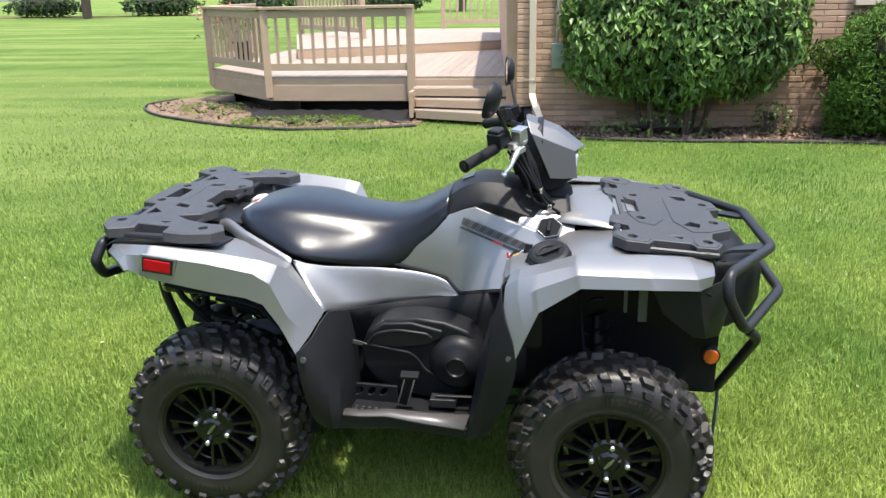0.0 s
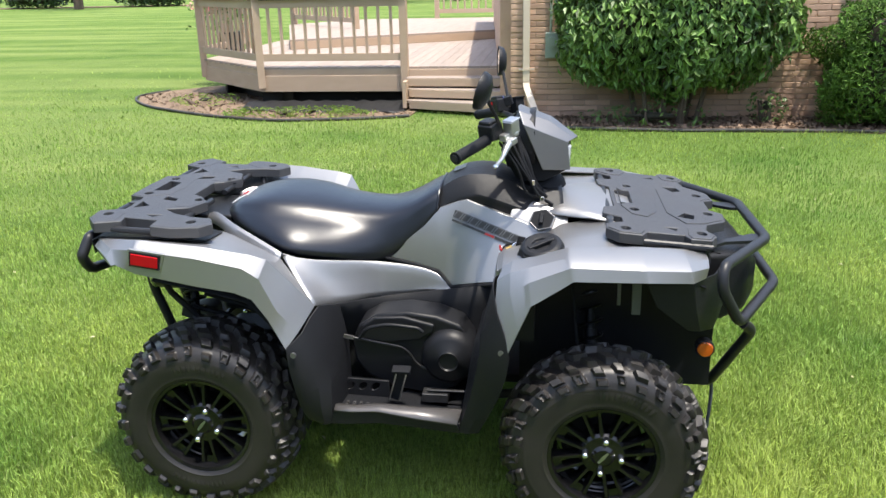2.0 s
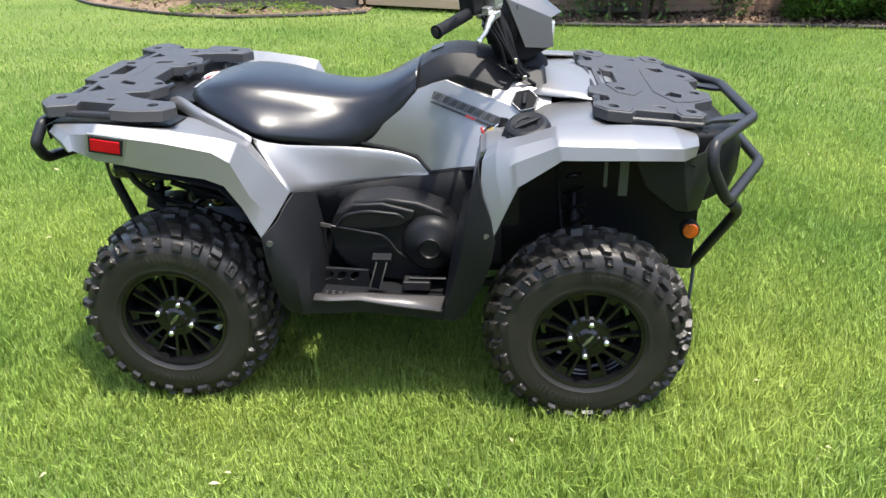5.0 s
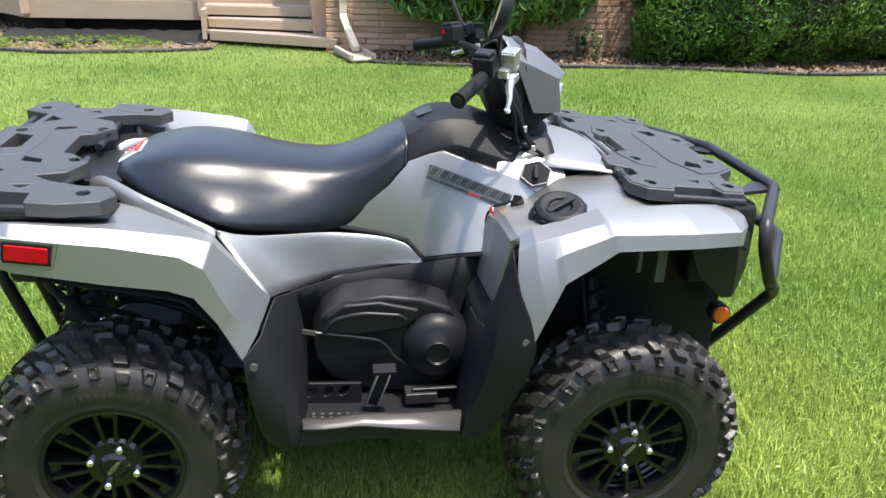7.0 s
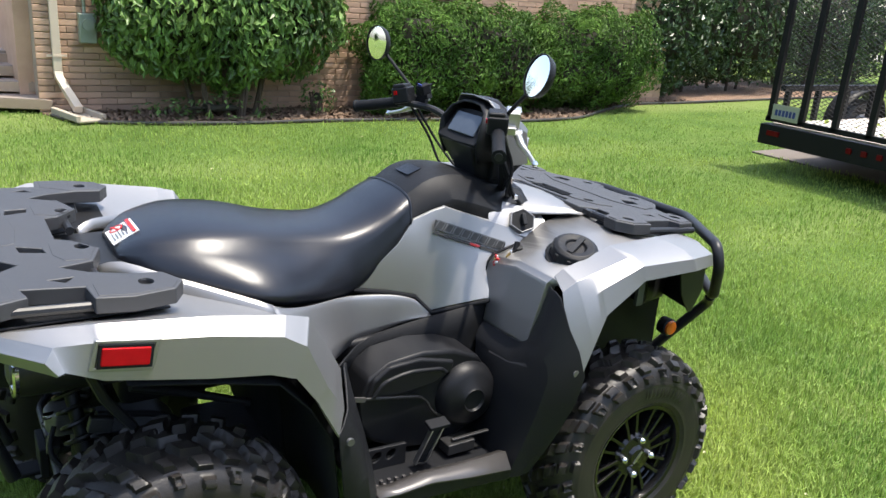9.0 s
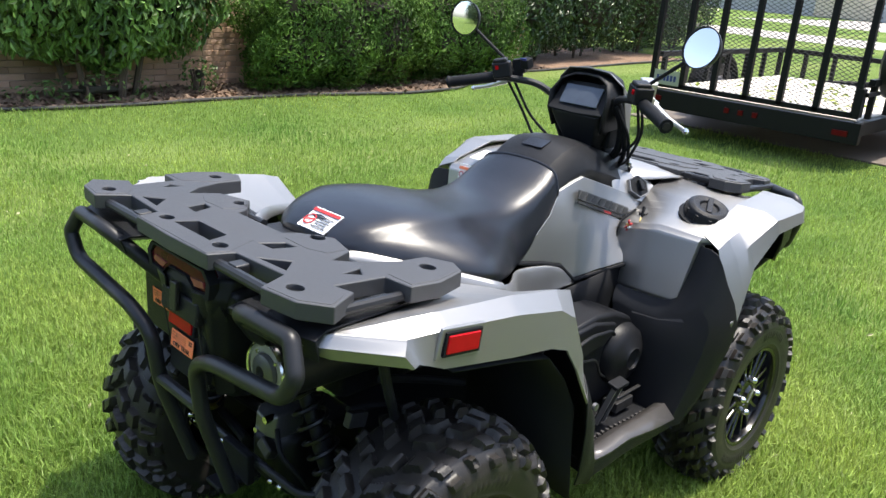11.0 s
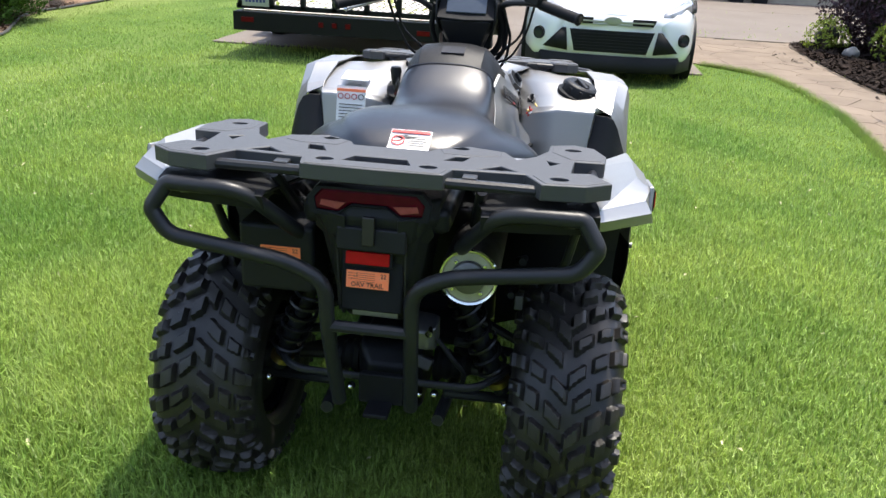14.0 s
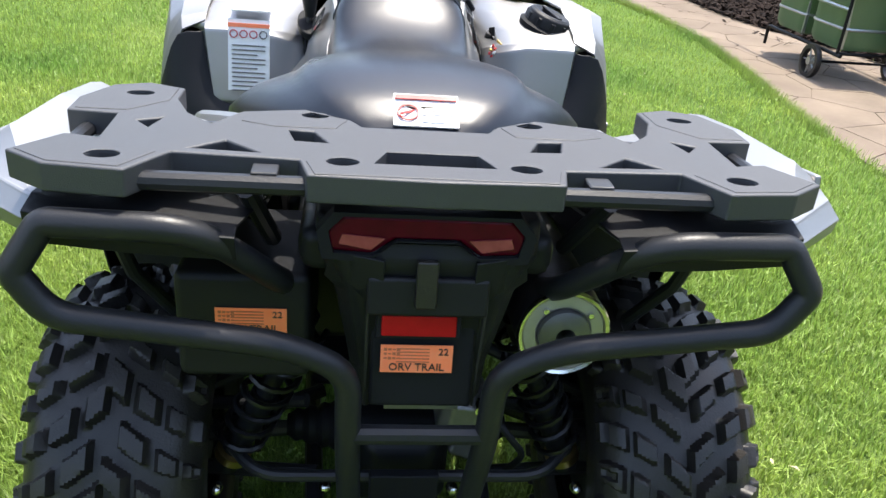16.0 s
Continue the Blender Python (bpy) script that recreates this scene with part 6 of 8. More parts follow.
def lump(P, f, a, seed=0.0):
    return np.array([a * noise.noise((p[0] * f + seed, p[1] * f, p[2] * f)) for p in P])


def shrub(name, label, centre, half, z0, z1, count, size, material, square=2.4, aspect=0.5, lumps=0.18, stems=6, category="bush", group="", freq=1.8, inner=0.55, droop=0.3, up=0.5):
    """A bush: stems, a closed dark core for the shade inside and a skin of many leaves with an uneven outline."""
    cx, cy = centre
    ob = thing(name, (cx, cy, GZ), label, category, group)
    off = Vector((cx, cy, GZ))
    zc, hz = (z0 + z1) / 2, (z1 - z0) / 2
    D = rng.normal(size=(count, 3))
    D /= np.linalg.norm(D, axis=1, keepdims=True)
    e = square
    k = (np.abs(D[:, 0]) ** e + np.abs(D[:, 1]) ** e + np.abs(D[:, 2]) ** e) ** (-1 / e)
    S = D * k[:, None]
    ext = np.array([half[0], half[1], hz])
    depth = 1 - rng.random(count) ** 2.2 * 0.28
    rad = depth + lump(S * ext, freq, lumps, cx) + rng.normal(0, 0.025, count)
    C = np.array([cx, cy, zc]) + S * ext * rad[:, None]
    keep = C[:, 2] > GZ + 0.02
    C, S = C[keep], S[keep]
    nr = S / ext + rng.normal(0, 0.45, C.shape) / ext.mean()
    nr[:, 2] += up / ext.mean()
    sz = rng.uniform(0.7, 1.25, len(C)) * size
    mesh_np("crown", leaves(C, nr, sz, aspect, droop), 3, material, ob, "", off)["kind"] = "stuff"
    # solid blob under the leaves, its dark colour stands in for inner shade
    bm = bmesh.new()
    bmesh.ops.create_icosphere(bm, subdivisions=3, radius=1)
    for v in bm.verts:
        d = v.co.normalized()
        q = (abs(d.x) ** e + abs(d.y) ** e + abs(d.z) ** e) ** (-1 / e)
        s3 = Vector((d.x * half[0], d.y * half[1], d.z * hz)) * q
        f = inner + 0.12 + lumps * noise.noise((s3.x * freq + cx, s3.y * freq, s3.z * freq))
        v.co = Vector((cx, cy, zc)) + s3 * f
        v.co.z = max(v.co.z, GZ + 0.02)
    part("shade_core", bm, CORE, ob)
    r2 = random.Random(int(cx * 100))
    for i in range(stems):
        a = r2.uniform(0, 6.28)
        x, y = cx + math.cos(a) * half[0] * 0.25, cy + math.sin(a) * half[1] * 0.25
        part("stem", tubes(([(x, y, GZ), (x + (x - cx) * 0.5, y + (y - cy) * 0.3, zc * 0.6), (x + (x - cx) * 1.2, y, zc + hz * 0.3)], [0.03, 0.022, 0.012]), seg=6), BARK, ob)
    return ob


shrub("viburnum_bush", "large broad-leaved green bush against the brick wall", (2.45, 6.95), (1.33, 0.62), 0.36, 1.97, 10500, 0.104, LEAF_B, 2.3, 0.46, 0.22, 9, freq=2.4, inner=0.54, droop=0.9, up=0.75)
shrub("low_shoots", "leafy green shoots under the large bush", (2.2, 6.75), (0.75, 0.22), -0.05, 0.26, 170, 0.07, LEAF_B, 2.0, 0.5, 0.35, 3, "plant", inner=0.15)
shrub("sapling", "thin leafy seedling by the brick wall", (3.62, 7.05), (0.22, 0.14), 0.0, 0.36, 150, 0.055, LEAF_B, 2.0, 0.5, 0.4, 3, "plant", inner=0.05)
shrub("yew_hedge", "clipped dense yellow-green yew hedge block", (5.34, 6.82), (1.29, 0.52), 0.02, 1.34, 21000, 0.070, LEAF_Y, 3.4, 0.36, 0.34, 5, "hedge", "clipped hedges", 2.8, 0.60, up=0.12)
shrub("yew_hedge", "clipped dense yellow-green yew hedge block", (7.78, 6.94), (1.14, 0.55), 0.02, 1.38, 18000, 0.070, LEAF_Y, 3.4, 0.36, 0.34, 5, "hedge", "clipped hedges", 2.8, 0.60, up=0.12)
for i, (x, y, hx, hy, z1) in enumerate(((9.85, 7.72, 1.05, 0.62, 2.45), (11.3, 8.6, 1.2, 0.9, 2.5), (13.0, 8.7, 1.5, 1.0, 2.7), (15.8, 9.2, 1.8, 1.1, 2.5), (18.8, 9.9, 1.6, 1.1, 2.4))):
    shrub("rhododendron", "large dark-leaved shrub in the house bed", (x, y), (hx, hy), 0.1, z1, 6500, 0.11, LEAF_D, 2.6, 0.42, 0.2, 5, "bush", "dark shrubs")
shrub("plum_shrub", "large purple-leaved shrub in the dark mulch", (10.75, -4.85), (1.10, 0.78), 0.0, 2.1, 8500, 0.075, LEAF_P, 2.2, 0.5, 0.3, 5)
shrub("lime_shrub", "low yellow-green shrub in the dark mulch", (10.72, -4.12), (0.36, 0.24), 0.0, 0.48, 620, 0.060, LEAF_L, 2.0, 0.5, 0.7, 3, "bush", "low lime shrubs", 4.0, 0.25)
shrub("lime_shrub", "low yellow-green shrub in the dark mulch", (9.45, -4.80), (0.50, 0.40), 0.05, 0.72, 700, 0.090, LEAF_L, 2.0, 0.45, 0.7, 3, "bush", "low lime shrubs", 3.5, 0.25)
stone_ = thing("pale_rock", (10.0, -4.28, GZ), "small pale rock in the dark mulch", "rock")
bm = bmesh.new()
bmesh.ops.create_icosphere(bm, subdivisions=3, radius=0.09)
for v in bm.verts:
    v.co = Vector((10.0, -4.28, 0.05)) + v.co * (1 + 0.35 * noise.noise(v.co * 14)) * 1.1
part("rock_body", bm, mat("pale_rock", (0.24, 0.23, 0.215), 0.9, 0, (0.17, 0.16, 0.15), 8, 60, 0.6, 0.4), stone_, deg=60)
shrub("weeds", "tufts of pale weeds in the deck bed", (-2.1, 7.42), (1.1, 0.22), -0.03, 0.11, 620, 0.08, BLADE, 2.0, 0.12, 0.5, 1, "plant", "weed tufts", inner=0.05)
shrub("weeds", "tufts of pale weeds in the deck bed", (-3.9, 8.5), (0.55, 0.35), -0.03, 0.13, 160, 0.08, BLADE, 2.0, 0.12, 0.5, 1, "plant", "weed tufts", inner=0.05)

# ---- house wall ----
WY = 7.35
structure("wall_south", boxes(((5.2, WY + 0.26, 1.3), (9.16, 0.5, 2.8))), MORTAR, "brown brick house wall with pale mortar", "wall")
structure("wall_west", boxes(((0.30, WY + 4.4, 1.3), (0.30, 8.2, 2.8), rot(0, 0, 4.5))), BRICKJ, "shaded brown brick side wall beside the deck", "wall")
WALL = bpy.data.objects["wall_south"]
win = tagged(part("window_1", boxes(((5.05, WY - 0.02, 1.92), (1.1, 0.06, 0.9))), mat("window_glass", (0.05, 0.06, 0.07), 0.05, 0, None, 2, 20, 0.2, 0)), "house window in a cream frame above the hedge", "window", kind="structure")
for c, s in (((5.05, WY - 0.035, 1.43), (1.24, 0.12, 0.07)), ((5.05, WY - 0.03, 2.4), (1.2, 0.1, 0.07)), ((4.50, WY - 0.03, 1.92), (0.09, 0.1, 0.98)), ((5.60, WY - 0.03, 1.92), (0.09, 0.1, 0.98))):
    part("window_frame", boxes((c, s)), SPOUT, win, bevel=0.005)

# downspout with its elbow, strap and splash block
spout = thing("downspout", (0.81, WY, 0.0), "cream painted metal downspout fixed to the brick wall", "downspout")
bm = bmesh.new()
loft(bm, [[(x - 0.042, y - 0.06, z), (x + 0.042, y - 0.06, z), (x + 0.042, y, z), (x - 0.042, y, z)] for x, y, z in ((0.80, WY - 0.008, 2.6), (0.812, WY - 0.008, 0.42))])
loft(bm, [[(0.77, WY - 0.068, 0.42), (0.854, WY - 0.068, 0.42), (0.854, WY - 0.008, 0.42), (0.77, WY - 0.008, 0.42)], [(0.775, WY - 0.085, 0.37), (0.86, WY - 0.085, 0.37), (0.862, WY - 0.018, 0.34), (0.778, WY - 0.018, 0.34)], [(0.90, WY - 0.36, 0.10), (0.985, WY - 0.36, 0.10), (0.98, WY - 0.33, 0.03), (0.895, WY - 0.33, 0.03)]])
part("pipe", bm, SPOUT, spout, bevel=0.008)
part("strap", boxes(((0.812, WY - 0.035, 0.575), (0.19, 0.012, 0.022)), ((0.812, WY - 0.072, 0.575), (0.09, 0.006, 0.022))), SPOUT, spout)
sp = thing("splash_block", (0.95, 6.95, GZ), "worn concrete splash block below the downspout", "splash block")
STONE = mat("weathered_concrete", (0.42, 0.36, 0.28), 0.9, 0, (0.3, 0.26, 0.2), 6, 60, 0.6, 0.5)
part("tray", boxes(((0.92, 6.93, GZ + 0.035), (0.26, 0.6, 0.03), rot(0, 0, 15)), ((0.80, 6.90, GZ + 0.065), (0.05, 0.6, 0.07), rot(0, 0, 15)), ((1.05, 6.97, GZ + 0.065), (0.05, 0.6, 0.07), rot(0, 0, 15))), STONE, sp, bevel=0.012)
mb = thing("meter_box", (1.10, WY, 0.8), "grey-green utility meter box on the brick wall", "meter box")
METER = mat("grey_green_metal", (0.30, 0.34, 0.28), 0.5, 0.2, (0.24, 0.28, 0.22), 5, 60, 0.4, 0.1)
part("case", boxes(((1.12, WY - 0.05, 0.86), (0.17, 0.1, 0.30))), METER, mb, bevel=0.012)
part("dial", cyl(bmesh.new(), (1.12, WY - 0.1, 0.9), (1.12, WY - 0.15, 0.9), 0.06, 24), METER, mb)
part("conduit", tubes(([(1.10, WY - 0.04, 1.0), (1.10, WY - 0.04, 2.5)], 0.018)), METER, mb)

# ---- deck ----
DZ = 0.52
deck = thing("deck", (-1.5, 8.3, GZ), "tan painted wooden deck with railings and steps", "deck")
DP = [(-0.86, 8.25), (-2.90, 8.25), (-4.35, 9.70), (-4.35, 11.7)]
rows = []
for k, z in enumerate((0.03, 0.045, 0.075, 0.10)):
    rows.append([(-3.1 + 0.11 * i, 7.66 + 0.19 * k + (0.05 * math.sin(i * 1.9) + 0.03 * math.sin(i * 4.3) - 0.02 * (i - 10) * (i < 10)) * (1 - k / 3), GZ + z + 0.012 * math.sin(i * 2.7 + k * 1.7)) for i in range(22)])
part("ground_sheet", sheet(bmesh.new(), rows, 2, 2), BLACK_SHADE, deck, "crumpled black plastic ground sheet", solid=0.002, deg=70)
for (ax, ay), (bx, by) in zip(DP, DP[1:]):
    a, b = Vector((ax, ay, 0)), Vector((bx, by, 0))
    d = (b - a)
    L, ang = d.length, math.degrees(math.atan2(d.y, d.x))
    mid = (a + b) / 2
    nrm = Vector((d.y, -d.x, 0)).normalized() * -1
    R = rot(0, 0, ang)
    for z, h, o in ((0.30, 0.22, 0.02), (0.445, 0.10, 0.045)):
        part("skirt_board", boxes((mid + nrm * 0 + Vector((0, 0, z)) - nrm * o, (L + 0.02, 0.035, h), R)), TAN, deck, bevel=0.004)
    # added black sheet in place of the shadow below the skirt
    part("underdeck_shade", boxes((mid - nrm * 0.4 + Vector((0, 0, 0.14)), (L + 0.3, 0.02, 0.36), R)), BLACK_SHADE, deck)
    part("top_rail", boxes((mid + Vector((0, 0, 1.445)), (L + 0.1, 0.14, 0.04), R)), TAN, deck, bevel=0.006)
    part("upper_rail", boxes((mid + Vector((0, 0, 1.365)), (L - 0.06, 0.04, 0.10), R)), TAN, deck, bevel=0.004)
    part("lower_rail", boxes((mid + Vector((0, 0, 0.66)), (L - 0.06, 0.04, 0.10), R)), TAN, deck, bevel=0.004)
    nb = round(L / 0.165)
    for i in range(1, nb):
        p = a + d * (i / nb)
        part("baluster", boxes((p + Vector((0, 0, 1.0)), (0.036, 0.036, 0.68), R)), TAN, deck)
for x, y in DP:
    part("post", boxes(((x, y, 0.84), (0.10, 0.10, 1.20), rot(0, 0, 22 if x < -2 else 0))), TAN, deck, bevel=0.004)
x = -4.25
while x < 0.50:
    y0 = max(8.28, 8.28 + (-2.88 - x))
    y1 = 13.6
    part("deck_board", boxes(((x, (y0 + y1) / 2, DZ - 0.015), (0.135, y1 - y0, 0.03))), BOARD, deck)
    x += 0.14
part("fascia", boxes(((-0.13, 8.25, DZ - 0.085), (1.36, 0.04, 0.11))), TAN, deck, bevel=0.004)
# steps that fan out to the ground
for i, (y0, turn, zz, xl, xr) in enumerate(((8.12, -4, 0.40, -0.80, 0.56), (7.95, -12, 0.265, -0.76, 0.64), (7.72, -20, 0.13, -0.74, 0.74))):
    c = Vector(((xl + xr) / 2, y0, 0))
    L = (xr - xl) / math.cos(radians(turn))
    part("step_tread", boxes((c + Vector((0, 0.0, zz - 0.02)), (L, 0.30, 0.04), rot(0, 0, turn))), BOARD, deck, bevel=0.004)
    part("step_riser", boxes((c + Vector((0, -0.145, zz - 0.06)), (L, 0.03, 0.10), rot(0, 0, turn))), TAN, deck, bevel=0.004)
part("stringer", boxes(((-0.80, 8.05, 0.2), (0.05, 0.5, 0.34))), TAN, deck)
# upper platform with its rails
UP = [(-3.4, 11.2), (0.15, 13.3), (0.15, 18.2), (-3.6, 18.2), (-5.0, 16.2)]
part("upper_platform", poly(bmesh.new(), UP, 0.69, 0.04), BOARD, deck)
a, b = Vector((-3.4, 11.2, 0)), Vector((0.15, 13.3, 0))
part("platform_riser", boxes(((a + b) / 2 + Vector((0, 0, 0.59)), ((b - a).length, 0.04, 0.13), rot(0, 0, math.degrees(math.atan2(2.1, 3.55))))), TAN, deck)
for (ax, ay), (bx, by) in (((-4.9, 16.3), (-2.9, 14.1)), ((-1.75, 18.1), (0.0, 18.1))):
    a, b = Vector((ax, ay, 0)), Vector((bx, by, 0))
    d = b - a
    R = rot(0, 0, math.degrees(math.atan2(d.y, d.x)))
    for z, h in ((1.62, 0.12), (0.86, 0.10)):
        part("platform_rail", boxes(((a + b) / 2 + Vector((0, 0, z)), (d.length, 0.05, h), R)), TAN, deck)
    for i in range(round(d.length / 0.17) + 1):
        p = a + d * (i / round(d.length / 0.17))
        part("platform_baluster", boxes((p + Vector((0, 0, 1.22)), (0.04, 0.04, 0.75), R)), TAN, deck)
    for p in (a, b):
        part("platform_post", boxes((p + Vector((0, 0, 1.18)), (0.11, 0.11, 1.0), R)), TAN, deck)
pot = thing("flower_pot", (-4.35, 10.9, DZ), "dark pot of pink flowers on the deck", "flower pot")
part("tub", lathe(bmesh.new(), [(0, 0), (0.16, 0), (0.22, 0.32), (0.24, 0.34), (0.20, 0.34), (0, 0.32)], 20, Matrix.Translation((-4.35, 10.9, DZ))), BLACK_SHADE, pot)
n = 260
C = np.array([-4.45, 10.85, DZ + 0.62]) + rng.normal(0, 1, (n, 3)) * (0.24, 0.2, 0.13)
mesh_np("foliage", leaves(C, rng.normal(size=(n, 3)) + (0, 0, 0.8), np.full(n, 0.09)), 3, LEAF_B, pot, "", (-4.35, 10.9, DZ))
C = np.array([-4.62, 10.8, DZ + 0.78]) + rng.normal(0, 1, (n, 3)) * (0.16, 0.14, 0.06)
mesh_np("blossoms", leaves(C, rng.normal(size=(n, 3)) + (0, 0, 0.8), np.full(n, 0.06), 0.8), 3, PINK, pot, "pink blossoms", (-4.35, 10.9, DZ))

# ---- trailer ----
TRB = mat("black_trailer_paint", (0.0055, 0.0055, 0.006), 0.45, 0, (0.010, 0.0095, 0.009), 3, 60, 0.5, 0.1, spec=0.16)
BEDW = mat("bleached_trailer_planks", (0.62, 0.58, 0.52), 0.8, 0, (0.50, 0.46, 0.40), 2, 40, 0.6, 0.3, vary=0.08, stretch=(0.6, 6, 1))
GALV = mat("galvanised_steel", (0.45, 0.46, 0.46), 0.35, 0.9, (0.35, 0.36, 0.36), 8, 60, 0.5, 0.1)
WRIM = mat("white_rim", (0.6, 0.6, 0.6), 0.35, 0.3, (0.5, 0.5, 0.5), 8, 60, 0.4, 0)
TX0, TX1, TY0, TY1, TZ = 6.90, 10.3, 1.0, 3.2, 0.46
tr = thing("utility_trailer", (8.6, 2.1, GZ), "black open utility trailer with a mesh ramp gate", "trailer")
part("rear_beam", boxes(((TX0, (TY0 + TY1) / 2, 0.34), (0.08, TY1 - TY0 + 0.1, 0.2))), TRB, tr, bevel=0.006)
part("front_beam", boxes(((TX1, (TY0 + TY1) / 2, 0.38), (0.08, TY1 - TY0, 0.13))), TRB, tr, bevel=0.006)
for y in (TY0, TY1):
    part("side_beam", boxes((((TX0 + TX1) / 2, y, 0.38), (TX1 - TX0, 0.08, 0.13))), TRB, tr, bevel=0.006)
    part("top_side_rail", boxes((((TX0 + TX1) / 2 + 0.1, y, 0.80), (TX1 - TX0 - 0.1, 0.06, 0.06))), TRB, tr, bevel=0.005)
    for i in range(7):
        part("rail_post", boxes(((TX0 + 0.25 + i * (TX1 - TX0 - 0.3) / 6, y, 0.62), (0.05, 0.05, 0.32))), TRB, tr)
part("front_rail", boxes(((TX1, (TY0 + TY1) / 2, 0.80), (0.06, TY1 - TY0, 0.06))), TRB, tr)
for i in range(5):
    part("front_rail_post", boxes(((TX1, TY0 + 0.35 + i * 0.38, 0.62), (0.05, 0.05, 0.32))), TRB, tr)
for i in range(15):
    y = TY0 + 0.10 + i * (TY1 - TY0 - 0.2) / 14
    part("bed_plank", boxes((((TX0 + TX1) / 2, y, TZ - 0.02), (TX1 - TX0 - 0.1, 0.138, 0.035))), BEDW, tr)
gate = part("gate_sill", boxes(((TX0 - 0.02, (TY0 + TY1) / 2, 0.50), (0.05, TY1 - TY0, 0.05))), TRB, tr, "black ramp gate frame")
part("gate_top_bar", boxes(((TX0 - 0.02, (TY0 + TY1) / 2, 1.86), (0.05, TY1 - TY0, 0.05))), TRB, gate)
for i in range(7):
    y = TY1 - 0.04 - i * (TY1 - TY0 - 0.08) / 6
    part("gate_bar", boxes(((TX0 - 0.02, y, 1.17), (0.05, 0.055, 1.36))), TRB, gate)
bm = bmesh.new()
for k in range(-22, 40):
    for q in (1, -1):
        y0 = TY0 + k * 0.07
        pts = []
        ya, za, yb, zb = y0, 0.52, y0 + 1.32 / 0.55, 1.84
        lo, hi = TY0, TY1
        t0, t1 = max(0.0, (lo - ya) / (yb - ya)), min(1.0, (hi - ya) / (yb - ya))
        if t1 - t0 < 0.02:
            continue
        A_, B_ = (ya + t0 * (yb - ya), za + t0 * (zb - za)), (ya + t1 * (yb - ya), za + t1 * (zb - za))
        if q < 0:
            A_, B_ = (TY0 + TY1 - A_[0], A_[1]), (TY0 + TY1 - B_[0], B_[1])
        tube(bm, [(TX0 + 0.012, *A_), (TX0 + 0.012, *B_)], 0.0028, 4, 0)
msh = part("gate_mesh", bm, STEELD, gate, "expanded steel mesh")
msh["kind"] = "stuff"
LAMPR = mat("trailer_red_lamp", (0.11, 0.003, 0.004), 0.35, 0, (0.06, 0.002, 0.002), 30, 60, 0.4, 0, spec=0.1)
for y, z in ((TY1 - 0.12, 0.36), (TY0 + 0.12, 0.33), (2.25, 0.35), (2.1, 0.35), (1.95, 0.35)):
    part("lamp", boxes(((TX0 - 0.045, y, z), (0.02, 0.14 if abs(y - 2.1) > 0.3 else 0.05, 0.05))), LAMPR, tr, "red lamp")
plate = part("number_plate", boxes(((TX0 - 0.05, TY1 - 0.22, 0.58), (0.01, 0.30, 0.15))), GALV, tr, "pale number plate with dark bars")
part("plate_bars", boxes(*[((TX0 - 0.057, TY1 - 0.32 + k * 0.04, 0.575), (0.006, 0.026, 0.06)) for k in range(6)]), mat("plate_blue", (0.03, 0.05, 0.2), 0.5), plate)
part("gate_latch", boxes(((TX0 + 0.0, TY0 + 0.02, 0.62), (0.10, 0.06, 0.26)), ((TX0 + 0.15, TY0 - 0.03, 0.70), (0.34, 0.03, 0.04))), TRB, tr, bevel=0.005)
for y, s in ((TY0 - 0.20, -1), (TY1 + 0.16, 1)):
    M = Matrix.Translation((8.72, y, 0.31)) @ rot(90 * -s, 0, 0)
    wh = part("trailer_wheel", lathe(bmesh.new(), [(0, -0.08), (0.19, -0.08), (0.2, 0.07), (0.185, 0.075), (0.12, 0.03), (0.06, 0.045), (0, 0.045)], 28, M), WRIM, tr, "pale steel wheel")
    part("trailer_tyre", lathe(bmesh.new(), [(0.19, -0.09), (0.25, -0.105), (0.315, -0.095), (0.34, -0.06), (0.34, 0.06), (0.315, 0.095), (0.25, 0.105), (0.19, 0.09)], 36, M), RUBBER, wh)
    arc = [(8.72 + 0.43 * math.cos(a), 0.33 + 0.43 * math.sin(a)) for a in (math.pi * (0.02 + 0.96 * k / 12) for k in range(13))]
    part("mudguard", sheet(bmesh.new(), [[(x, y - 0.13, z) for x, z in arc], [(x, y + 0.13, z) for x, z in arc]]), TRB, tr, solid=0.012)
part("axle", tubes(([(8.72, TY0 - 0.15, 0.31), (8.72, TY1 + 0.12, 0.31)], 0.035)), TRB, tr)
part("tongue", tubes(([(TX1, 1.1, 0.38), (11.5, 2.1, 0.42), (TX1, 3.1, 0.38)], 0.04), fil=0), TRB, tr)
M = Matrix.Translation((7.5, TY0 - 0.07, 0.97)) @ rot(90, 0, 0)
sw = part("spare_wheel", lathe(bmesh.new(), [(0, 0.0), (0.18, 0.0), (0.19, 0.07), (0.12, 0.04), (0, 0.05)], 28, M), WRIM, tr, "pale spare wheel on the side rail")
part("spare_tyre", lathe(bmesh.new(), [(0.18, -0.09), (0.25, -0.1), (0.33, -0.06), (0.33, 0.06), (0.25, 0.1), (0.18, 0.09)], 32, M), RUBBER, sw)
part("spare_bracket", boxes(((7.5, TY0 - 0.128, 0.97), (0.16, 0.012, 0.045)), ((7.5, TY0 - 0.128, 0.93), (0.045, 0.012, 0.13))), TRB, sw, "black spare wheel clamp", bevel=0.004)
n = 90
C = np.stack([rng.uniform(TX0 + 0.3, TX1 - 0.4, n), rng.uniform(TY0 + 0.2, TY1 - 0.2, n), np.full(n, TZ + 0.012)], 1)
